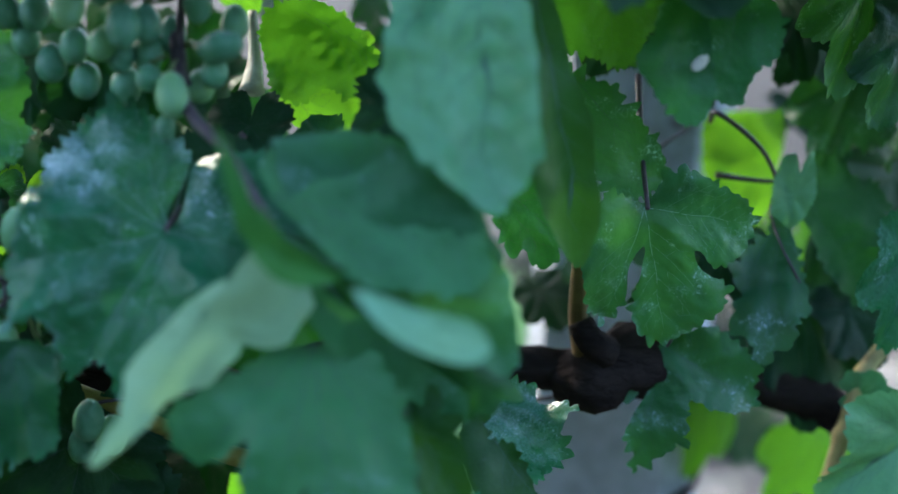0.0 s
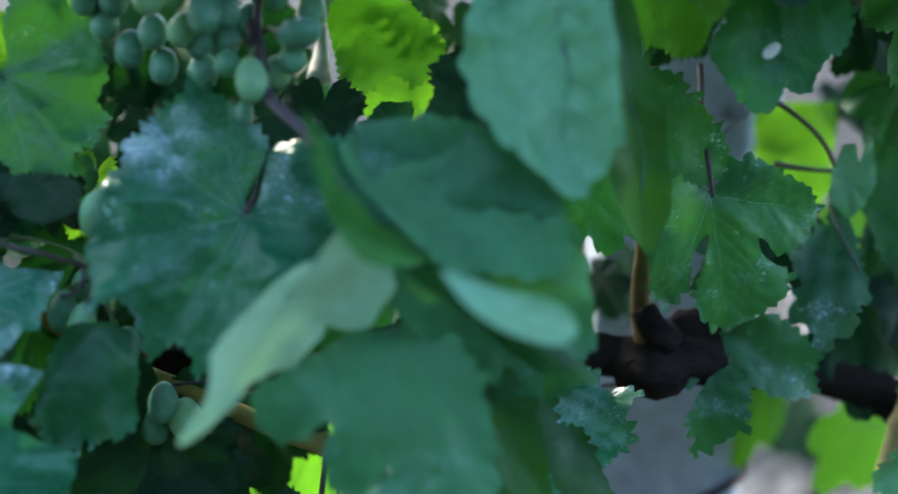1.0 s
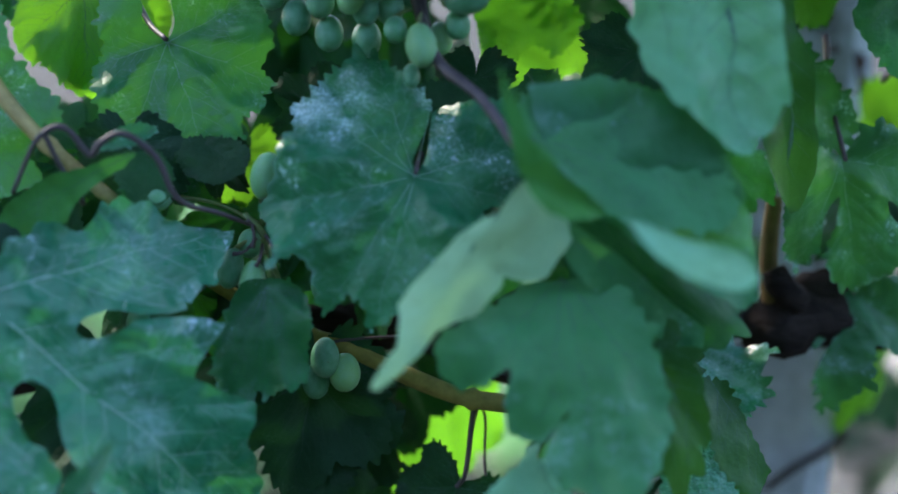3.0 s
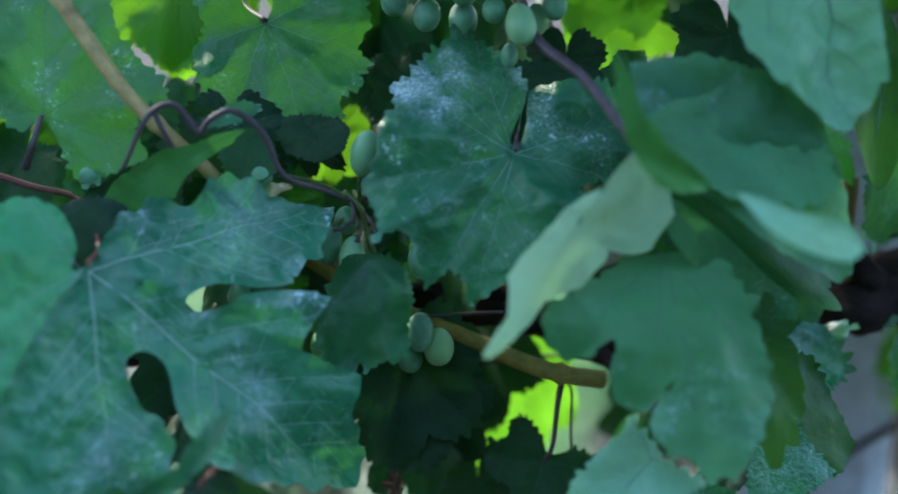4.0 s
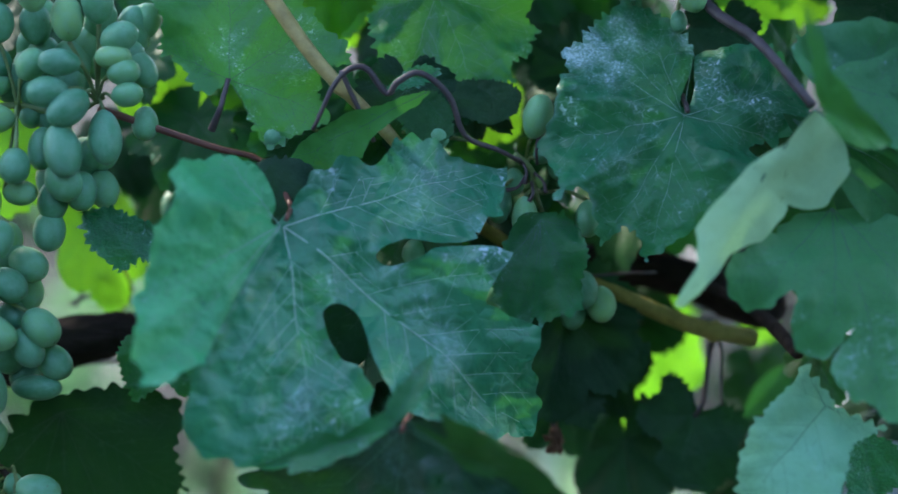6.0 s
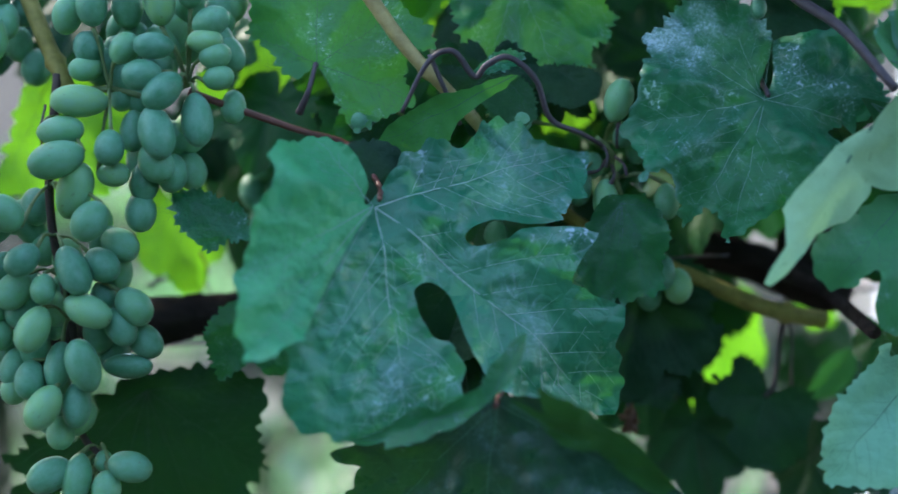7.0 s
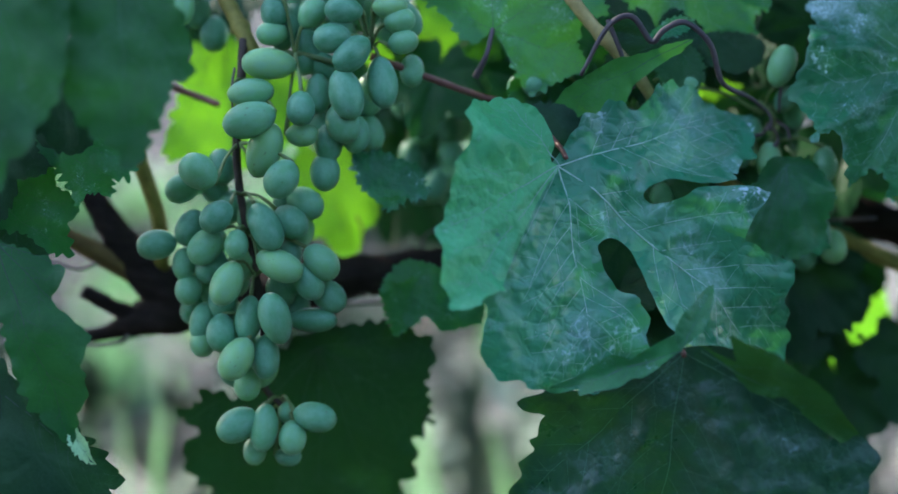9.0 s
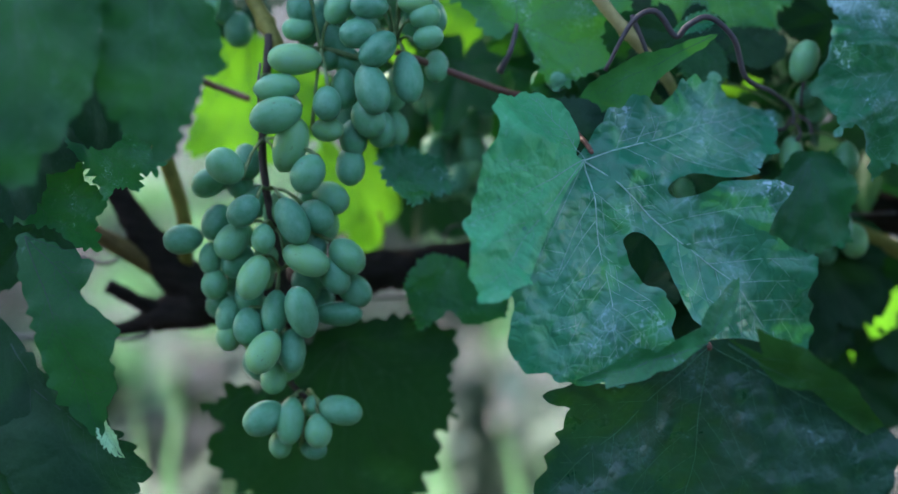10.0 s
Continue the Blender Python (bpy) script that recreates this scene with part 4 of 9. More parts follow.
stem(cordon, "trunk", [(0.2650, 0.6300, -0.1094), (0.3200, 0.6232, -0.1435), (0.3400, 0.6474, -0.2818), (0.3300, 0.7345, -0.5898), (0.3600, 0.7756, -0.8372), (0.3500, 0.8409, -1.0580)], (.013, .02, .023, .026, .032), WOOD, sides=14, rough=.25, steps=10)
post = thing("vineyard_post", "weathered blue-grey concrete trellis post with rusty stains", "post", at=(0.1230, 0.7800, -0.1157))
concrete_post(post, (0.1253, 0.7800, 0.1018), (0.1007, 0.7800, -0.1336), 0.052)
for spot, high, wide in zip([(0.1379, 0.7235, 0.0909), (0.15, 0.7235, 0.0772), (0.1425, 0.7235, 0.0686), (0.1541, 0.7235, 0.0892)], (0.010, 0.018, 0.007, 0.006), (0.006, 0.007, 0.005, 0.004)):
    rust_mark(post, spot, high, wide)
trellis = thing("trellis_wire", "thin dark steel trellis wires along the vine", "wire")
stem(trellis, 'wire', [(-0.6129, 0.5700, -0.1331), (-0.5042, 0.5700, -0.1295), (-0.3929, 0.5700, -0.1114), (-0.1834, 0.5900, -0.1001), (0.1802, 0.6300, -0.0611)], (0.0011, 0.0011), STEEL, steps=3)
stem(trellis, 'tie', [(-0.5235, 0.5500, -0.1280), (-0.5102, 0.5400, -0.1314), (-0.4958, 0.5400, -0.1293), (-0.4958, 0.5450, -0.1245), (-0.5134, 0.5600, -0.1242)], (0.0009, 0.0009), STEEL)


stem(trellis, 'cord', [(0.0929, 0.705, -0.1666), (0.1106, 0.712, -0.1561), (0.1285, 0.716, -0.1476), (0.141, 0.722, -0.1408), (0.1481, 0.735, -0.1343)], (0.0024, 0.0024), WOOD)


# ---- shoots and their leaves ----

right_shoot = thing("vine_shoot", 'leafy green shoot with speckled lobed leaves in front of the post', "vine shoot", "shoots of the vine")
stem(right_shoot, 'cane', [(0.1888, 0.6200, -0.1235), (0.1943, 0.6100, -0.0932), (0.2022, 0.6000, -0.0610), (0.2162, 0.6000, -0.0359), (0.2273, 0.6000, 0.0365), (0.2089, 0.5800, 0.1430)], (0.004, 0.004, 0.0038), CANE, nodes=(0.2, 0.4, 0.6, 0.8))
vine_leaf(right_shoot, (0.0878, 0.5449, 0.0170), (0.1031, 0.5537, -0.0441), (0.1146, -0.9868, -0.1146), stalk=[(0.0889, 0.5700, 0.0479), (0.0891, 0.5800, 0.0810)], look_of=SPECKED, veins=VEIN, label='green lobed leaf with clear pale veins', swell=0.03, pucker=0.015, tooth=0.043, grid=0.03, curl=-0.04, pleat=0.12, path=((-167, 0.032, 0), (135, 0.149, 3), (129, 0.320, 2), (93, 0.414, 3), (65, 0.612, 2), (43, 0.810, 3), (32, 0.864, 1), (26, 0.753, 3), (24, 0.633, 0), (27, 0.437, 0), (16, 0.273, 0), (12, 0.306, 0), (18, 0.511, 0), (20, 0.741, 3), (13, 0.938, 3), (4, 1.000, 1), (-6, 0.956, 3), (-25, 0.922, 2), (-33, 0.831, 3), (-29, 0.618, 0), (-34, 0.465, 0), (-38, 0.511, 0), (-36, 0.664, 3), (-51, 0.800, 2), (-67, 0.853, 1), (-79, 0.733, 3), (-96, 0.521, 2), (-129, 0.364, 3), (-139, 0.239, 2), (-134, 0.089, 0)))
vine_leaf(right_shoot, (0.0564, 0.5625, 0.0786), (0.0769, 0.5509, 0.0177), (-0.0000, -0.9831, 0.1833), look_of=SPECKED, tooth=0.051, swell=0.025, path=((169, 0.120, 2), (-72, 0.120, 3), (-60, 0.305, 1), (-39, 0.520, 3), (-34, 0.725, 2), (-28, 0.928, 3), (-22, 1.000, 1), (-12, 1.000, 3), (-3, 0.949, 2), (5, 0.828, 1), (8, 0.619, 3), (19, 0.289, 3), (108, 0.100, 3)))
vine_leaf(right_shoot, (0.1014, 0.5750, -0.0462), (0.0916, 0.5653, -0.1054), (0.0736, -0.9862, 0.1487), stalk=[(0.1093, 0.5800, -0.0347), (0.1242, 0.6000, -0.0248)], look_of=SPECKED, pleat=0.12, swell=0.03, pucker=0.015, tooth=0.043, curl=-0.04, path=((138, 0.031, 0), (71, 0.221, 3), (46, 0.358, 2), (31, 0.539, 1), (23, 0.513, 0), (16, 0.310, 0), (11, 0.345, 0), (16, 0.550, 0), (17, 0.778, 2), (8, 0.870, 3), (5, 1.000, 1), (-5, 0.853, 3), (-20, 0.732, 2), (-32, 0.453, 3), (-41, 0.551, 2), (-57, 0.758, 3), (-70, 0.883, 1), (-78, 0.778, 3), (-88, 0.789, 2), (-102, 0.572, 3), (-123, 0.379, 3), (-135, 0.146, 0)))
vine_leaf(right_shoot, (0.1636, 0.5993, 0.0225), (0.1452, 0.5658, -0.0520), (-0.0000, -0.9180, 0.3966), stalk=[(0.1521, 0.6000, 0.0476), (0.1312, 0.6000, 0.0649), (0.1313, 0.6200, 0.0636)], look_of=SPECKED, label='folded hanging leaf with pale dust specks', pleat=0.16, swell=0.03, tooth=0.043, pucker=0.015, path=((-160, 0.022, 0), (22, 0.220, 3), (30, 0.438, 2), (26, 0.542, 3), (16, 0.597, 2), (15, 0.702, 3), (14, 0.843, 1), (6, 0.864, 3), (-1, 1.000, 1), (-4, 0.911, 3), (-10, 0.871, 2), (-13, 0.726, 3), (-20, 0.683, 1), (-22, 0.535, 3), (-24, 0.364, 2), (-29, 0.152, 0)))
vine_leaf(right_shoot, (0.1745, 0.6152, 0.0323), (0.2060, 0.6040, -0.0312), (-0.0000, -0.9850, 0.1724), stalk=[(0.1518, 0.6100, 0.0329), (0.1320, 0.6100, 0.0357)], look_of=HALF_SHADED, swell=0.03, tooth=0.043, pucker=0.015, path=((-151, 0.025, 0), (-116, 0.173, 3), (-93, 0.405, 2), (-76, 0.373, 3), (-64, 0.544, 2), (-50, 0.679, 1), (-35, 0.675, 3), (-28, 0.815, 2), (-15, 0.952, 3), (-3, 1.000, 1), (4, 0.862, 3), (11, 0.627, 2), (13, 0.461, 0), (17, 0.314, 0), (45, 0.138, 0)))
vine_leaf(right_shoot, (0.1632, 0.5980, 0.0294), (0.1659, 0.5945, 0.0099), (-0.0000, -0.9842, 0.1772), rim=((-170, 1.10, 3), (-159, 0.51, 0), (-147, 1.32, 3), (-23, 0.50, 1), (14, 0.73, 1), (66, 0.72, 3), (177, 1.09, 3)), middle=(-0.17, 0.31), look_of=SATIN, fine=1)
vine_leaf(right_shoot, (0.2094, 0.6300, 0.0880), (0.1859, 0.6200, 0.0406), (-0.1470, -0.9507, 0.2731), wide=0.62, look_of=SPECKED, lobe=0.4)
vine_leaf(right_shoot, (0.2406, 0.6200, 0.0694), (0.2176, 0.6200, 0.0406), (-0.7234, -0.3764, 0.5787), wide=0.38, look_of=SPECKED, lobe=0.4)
vine_leaf(right_shoot, (0.1012, 0.5060, 0.1012), (0.0953, 0.4954, 0.0502), (-0.0000, -0.9793, 0.2026), look_of=LEAF, tooth=0.042, path=((44, 0.441, 2), (37, 0.696, 3), (22, 0.780, 2), (11, 0.882, 3), (-1, 1.000, 1), (-9, 0.954, 3), (-17, 0.745, 0), (-21, 0.479, 0), (-35, 0.215, 0), (-142, 0.134, 0), (127, 0.209, 3), (66, 0.307, 3)))
vine_leaf(right_shoot, (0.1203, 0.5120, 0.1072), (0.1126, 0.5024, 0.0605), (-0.0000, -0.9799, 0.1993), look_of=LEAF, tooth=0.046, path=((72, 0.339, 0), (24, 0.489, 0), (13, 0.812, 0), (0, 1.000, 1), (-10, 0.998, 2), (-18, 0.766, 3), (-37, 0.688, 1), (-56, 0.521, 3), (-80, 0.309, 3), (-145, 0.074, 3)))
vine_leaf(right_shoot, (0.0726, 0.5666, 0.1213), (0.0719, 0.5604, 0.0816), (0.1598, -0.9759, 0.1484), look_of=OLIVE, tooth=0.055, path=((82, 0.837, 3), (49, 0.989, 3), (31, 1.000, 2), (12, 0.891, 3), (-9, 0.992, 1), (-22, 0.970, 3), (-41, 0.746, 2), (-65, 0.926, 1), (-83, 0.914, 3), (-130, 0.359, 3), (114, 0.440, 3)))
vine_leaf(right_shoot, (0.1913, 0.5600, 0.1224), (0.1752, 0.5500, 0.0679), (0.2870, -0.9537, 0.0897), wide=0.56, look_of=SPECKED, lobe=0.5)
vine_leaf(right_shoot, (0.2095, 0.5600, 0.0965), (0.1943, 0.5500, 0.0539), (0.2756, -0.9531, 0.1253), wide=0.62, look_of=SPECKED, lobe=0.5)
vine_leaf(right_shoot, (0.1802, 0.6300, -0.0260), (0.1831, 0.6200, -0.0933), (0.1828, -0.9713, 0.1524), wide=0.53, look_of=SHADED, lobe=0.4)
vine_leaf(right_shoot, (0.2036, 0.6300, -0.0319), (0.2176, 0.6200, -0.0602), (0.1594, -0.9032, 0.3985), wide=0.86, look_of=SHADED, lobe=0.4)
vine_leaf(right_shoot, (0.2159, 0.5700, -0.0024), (0.2027, 0.5700, -0.0487), (-0.0000, -1.0000, -0.0000), wide=0.54, look_of=DUSTY, lobe=0.5)
vine_leaf(right_shoot, (0.1825, 0.6731, 0.0322), (0.1803, 0.6640, -0.0258), (-0.0000, -0.9879, 0.1549), look_of=YOUNG, label='young leaf glowing yellow-green against the light', tooth=0.037, swell=0.006, path=((133, 1.000, 1), (150, 0.828, 3), (-179, 0.761, 1), (-177, 0.483, 3), (164, 0.156, 0), (-85, 0.091, 2), (28, 0.200, 3), (31, 0.490, 1), (73, 0.458, 3), (92, 0.675, 1), (104, 0.761, 3)))
vine_leaf(right_shoot, (0.2002, 0.7000, 0.0003), (0.2132, 0.7000, -0.0419), (0.2990, -0.9498, 0.0920), wide=0.93, look_of=YOUNG, lobe=0.3)
vine_leaf(right_shoot, (0.1541, 0.7200, -0.0832), (0.1388, 0.7100, -0.1332), (0.1619, -0.9760, 0.1458), wide=0.47, look_of=YOUNG, lobe=0.4)
vine_leaf(right_shoot, (0.2099, 0.7000, -0.1069), (0.1813, 0.6900, -0.1438), (0.2616, -0.9634, 0.0581), wide=0.63, look_of=YOUNG, lobe=0.4)
vine_leaf(right_shoot, (0.2273, 0.6000, -0.0916), (0.1766, 0.5800, -0.1182), (0.4309, -0.8895, -0.1521), wide=0.77, look_of=SATIN, lobe=0.3, fold=(20, 20))
vine_leaf(right_shoot, (0.1994, 0.6000, -0.0721), (0.2147, 0.5900, -0.0737), (-0.5256, -0.7396, -0.4205), wide=1.01, look_of=SATIN, lobe=0.3)
vine_leaf(right_shoot, (0.0146, 0.5600, 0.0341), (0.0451, 0.5519, -0.0079), (-0.0000, -0.9821, 0.1884), rim=((-129, 0.29, 3), (-58, 0.37, 3), (-13, 0.56, 1), (-3, 0.41, 0), (17, 0.51, 1), (45, 0.32, 0), (57, 0.45, 1), (97, 0.32, 3), (154, 0.61, 3), (173, 0.47, 3)), middle=(-0.15, 0.51), look_of=LEAF)
vine_leaf(right_shoot, (0.0041, 0.5543, -0.0589), (0.0495, 0.5332, -0.0940), (-0.0000, -0.8562, 0.5167), look_of=WET, label='leaf with wet pale specks below the old wood', pleat=0.14, tooth=0.043, swell=0.03, pucker=0.02, powder_sheen=((0, 0.5, 0.35, 0.5), (-40, 0.6, 0.2, 0.5), (40, 0.6, 0.2, 0.4)), path=((-174, 0.126, 3), (-66, 0.232, 3), (-43, 0.443, 2), (-39, 0.570, 3), (-29, 0.601, 0), (-30, 0.793, 1), (-28, 0.877, 2), (-17, 0.838, 3), (-10, 0.947, 3), (-4, 0.960, 1), (5, 0.954, 3), (16, 1.000, 2), (26, 0.872, 3), (35, 0.541, 3), (61, 0.187, 3)))
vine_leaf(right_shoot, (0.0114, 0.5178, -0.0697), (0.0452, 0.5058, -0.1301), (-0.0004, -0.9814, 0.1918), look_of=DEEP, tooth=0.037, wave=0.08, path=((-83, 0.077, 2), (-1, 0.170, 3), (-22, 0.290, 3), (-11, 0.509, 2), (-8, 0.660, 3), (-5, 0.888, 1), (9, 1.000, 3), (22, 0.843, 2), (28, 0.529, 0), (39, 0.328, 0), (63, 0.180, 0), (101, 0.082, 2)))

near_shoot = thing("vine_shoot", 'shoot with large near leaves, some folded showing pale undersides', "vine shoot", "shoots of the vine")
stem(near_shoot, 'cane', [(-0.1121, 0.5000, 0.0903), (-0.1018, 0.4780, 0.0549), (-0.0823, 0.4620, 0.0345), (-0.0639, 0.4470, 0.0061)], (0.0026, 0.0024, 0.002), STALK, nodes=(0.3, 0.75))
vine_leaf(near_shoot, (0.0079, 0.4750, 0.1347), (0.0173, 0.4244, 0.0207), (-0.0000, -0.9254, 0.3789), rim=((-156, 0.50, 3), (-129, 0.26, 3), (-57, 0.25, 3), (-32, 0.38, 3), (-18, 0.41, 3), (-9, 0.46, 1), (13, 0.37, 3), (45, 0.29, 3), (80, 0.24, 1), (124, 0.24, 3), (163, 0.50, 3)), middle=(0.07, 0.55), look_of=SATIN, wave=0.1, tooth=0.014, fine=3, pucker=0.035, label='large smooth pale green leaf, close and hanging')
vine_leaf(near_shoot, (0.0327, 0.4820, 0.1009), (0.0585, 0.4887, -0.0088), (0.2518, -0.9678, -0.0000), rim=((-172, 0.52, 3), (-150, 0.19, 3), (-38, 0.19, 3), (-14, 0.40, 3), (-2, 0.52, 1), (6, 0.42, 3), (41, 0.20, 3), (117, 0.15, 3), (177, 0.53, 3)), middle=(0.02, 0.48), look_of=DEEP, wave=0.04, tooth=0.006)
vine_leaf(near_shoot, (-0.0617, 0.4520, 0.0044), (0.0249, 0.4425, -0.0446), (-0.0000, -0.9821, 0.1885), rim=((-174, 0.58, 3), (-149, 0.44, 3), (-120, 0.33, 1), (-78, 0.32, 0), (-40, 0.31, 3), (-9, 0.42, 1), (19, 0.66, 1), (34, 0.47, 3), (91, 0.24, 3), (139, 0.33, 3)), middle=(-0.22, 0.38), look_of=SOFT, wave=0.1, tooth=0.014)
# added leaf that stands in for the black shade between the near leaves
vine_leaf(near_shoot, (-0.0630, 0.4780, 0.0036), (0.0034, 0.4617, -0.0662), (-0.0000, -0.9751, 0.2217), rim=((-164, 0.31, 3), (-41, 0.40, 1), (-18, 0.51, 3), (16, 0.40, 1), (101, 0.26, 3), (172, 0.65, 3)), middle=(-0.08, 0.59), look_of=HALF_SHADED, wave=0.1)
vine_leaf(near_shoot, (-0.0312, 0.4079, -0.0135), (0.0134, 0.4022, -0.0347), (-0.0000, -0.9655, 0.2603), look_of=PALE, tooth=0.004, wave=0.05, path=((170, 0.029, 2), (-13, 0.142, 0), (-8, 0.437, 0), (-11, 0.720, 0), (-9, 0.902, 0), (-3, 1.000, 1), (5, 0.944, 0), (11, 0.811, 0), (21, 0.543, 0), (33, 0.260, 0)))
vine_leaf(near_shoot, (-0.0665, 0.4370, 0.0036), (-0.1250, 0.4420, -0.0744), (-0.0855, 0.9881, 0.1277), rim=((-173, 0.38, 3), (-165, 0.21, 3), (-58, 0.16, 3), (-26, 0.35, 3), (-9, 0.44, 0), (-5, 0.62, 1), (2, 0.42, 3), (4, 0.30, 0), (32, 0.22, 3), (63, 0.15, 3), (96, 0.13, 0), (117, 0.30, 3), (139, 0.39, 3), (165, 0.40, 3)), middle=(0.05, 0.38), look_of=UNDER, tooth=0.006, wave=0.05, fold=(2, 4), label='folded leaf showing its pale cream-green underside')
vine_leaf(near_shoot, (-0.0722, 0.4180, 0.0034), (-0.0382, 0.4211, -0.0133), (0.0003, -0.9834, -0.1812), rim=((-153, 0.39, 3), (-136, 1.05, 2), (-135, 0.57, 3), (-133, 0.98, 3), (-123, 0.26, 3), (-13, 0.25, 3), (3, 0.64, 3), (8, 0.87, 1), (27, 0.66, 3), (45, 0.47, 3), (104, 0.15, 3)), middle=(-0.14, 0.14), look_of=FOLD, tooth=0.004, wave=0.05)
vine_leaf(near_shoot, (-0.0505, 0.4545, -0.0319), (-0.0455, 0.4184, -0.1193), (0.0391, -0.9297, 0.3662), look_of=SOFT, veins=VEIN_DULL, swell=0.03, pucker=0.015, tooth=0.026, wave=0.22, grid=0.032, curl=-0.04, pleat=0.12, branches=4, path=((78, 0.134, 0), (67, 0.319, 3), (64, 0.502, 3), (62, 0.623, 2), (53, 0.668, 3), (44, 0.650, 1), (37, 0.568, 3), (32, 0.480, 0), (28, 0.601, 3), (22, 0.703, 2), (12, 0.714, 1), (7, 0.651, 3), (1, 0.573, 0), (8, 0.683, 0), (10, 0.786, 3), (5, 0.891, 2), (-1, 0.907, 3), (-4, 0.997, 1), (-11, 1.000, 3), (-19, 0.900, 2), (-30, 0.776, 1), (-38, 0.609, 3), (-53, 0.420, 3), (-79, 0.197, 0)))
vine_leaf(near_shoot, (-0.0507, 0.4459, -0.0200), (0.0099, 0.4673, -0.0665), (0.1628, -0.9565, -0.2421), look_of=SOFT, tooth=0.008, wave=0.06, path=((-156, 0.063, 0), (-23, 0.234, 0), (-11, 0.458, 0), (-6, 0.702, 0), (-5, 0.920, 1), (2, 1.000, 2), (7, 0.876, 0), (9, 0.619, 0), (19, 0.384, 0), (39, 0.146, 0)))
# the deep green here paints the shadow that lies on this leaf
vine_leaf(near_shoot, (-0.0356, 0.4750, -0.0330), (-0.0025, 0.4560, -0.1207), (-0.0004, -0.9785, 0.2062), rim=((-161, 0.33, 3), (-70, 0.20, 3), (-18, 0.37, 1), (6, 0.50, 3), (27, 0.34, 3), (167, 0.54, 3)), middle=(-0.06, 0.50), look_of=DEEP, wave=0.1)
vine_leaf(near_shoot, (0.0042, 0.4991, -0.1052), (0.0272, 0.4906, -0.1457), (-0.0004, -0.9794, 0.2017), look_of=BROAD, tooth=0.046, powder_sheen=((0, 0.5, 0.4, 0.35), (40, 0.6, 0.25, 0.3)), path=((138, 0.083, 3), (-87, 0.184, 3), (-23, 0.389, 2), (-17, 0.790, 1), (3, 0.795, 3), (14, 0.922, 1), (37, 1.000, 3), (52, 0.712, 2), (65, 0.293, 3)))
vine_leaf(near_shoot, (-0.0556, 0.4534, -0.1177), (-0.0839, 0.4352, -0.1621), (-0.0004, -0.9299, 0.3679), look_of=PALE, veins=VEIN_DARK, tooth=0.039, wave=0.08, path=((128, 0.359, 1), (102, 0.289, 0), (58, 0.439, 3), (42, 0.622, 2), (25, 0.835, 3), (11, 1.000, 1), (-26, 0.759, 3), (-59, 0.335, 2), (-99, 0.458, 1), (-100, 0.303, 3), (-121, 0.084, 2), (142, 0.195, 3)))
vine_leaf(near_shoot, (-0.0637, 0.4496, 0.0200), (0.0148, 0.4375, -0.0070), (-0.0007, -0.9128, 0.4083), look_of=SOFT, tooth=0.026, wave=0.1, swell=0.03, pucker=0.015, pleat=0.05, path=((-117, 0.226, 2), (-84, 0.288, 3), (-68, 0.388, 1), (-48, 0.594, 3), (-32, 0.696, 2), (-26, 0.817, 3), (-17, 0.861, 2), (-10, 0.922, 3), (-3, 1.000, 1), (4, 0.980, 3), (11, 0.865, 2), (16, 0.694, 1), (25, 0.575, 3), (28, 0.388, 3), (30, 0.202, 0), (69, 0.015, 0), (-141, 0.155, 3)))

middle_shoot = thing("vine_shoot", 'tan cane carrying broad dusty blue-green leaves and tendrils', "vine shoot", "shoots of the vine")
stem(middle_shoot, 'cane', [(-0.3116, 0.4750, 0.0889), (-0.2895, 0.4750, 0.0546), (-0.2702, 0.4780, 0.0280), (-0.2512, 0.4850, 0.0090), (-0.2369, 0.4950, -0.0052), (-0.2173, 0.5200, -0.0298)], (0.0034, 0.0034, 0.003, 0.0028, 0.003), CANE, nodes=(0.1, 0.5, 0.75))
stem(middle_shoot, 'cane', [(-0.2199, 0.5180, -0.0273), (-0.1768, 0.5350, -0.0553), (-0.1357, 0.5350, -0.0730), (-0.1028, 0.5350, -0.0872), (-0.0849, 0.5350, -0.0927), (-0.0644, 0.5400, -0.0961)], (0.003, 0.0034, 0.0042, 0.0042, 0.0044), OLIVE_CANE, nodes=(0.35, 0.8), sides=12)
stem(middle_shoot, 'twig', [(-0.0845, 0.5450, -0.0734), (-0.0710, 0.5300, -0.0795), (-0.0624, 0.5200, -0.0870), (-0.0568, 0.4900, -0.0994)], (0.004, 0.0035, 0.003), WOOD, sides=10, rough=0.15)
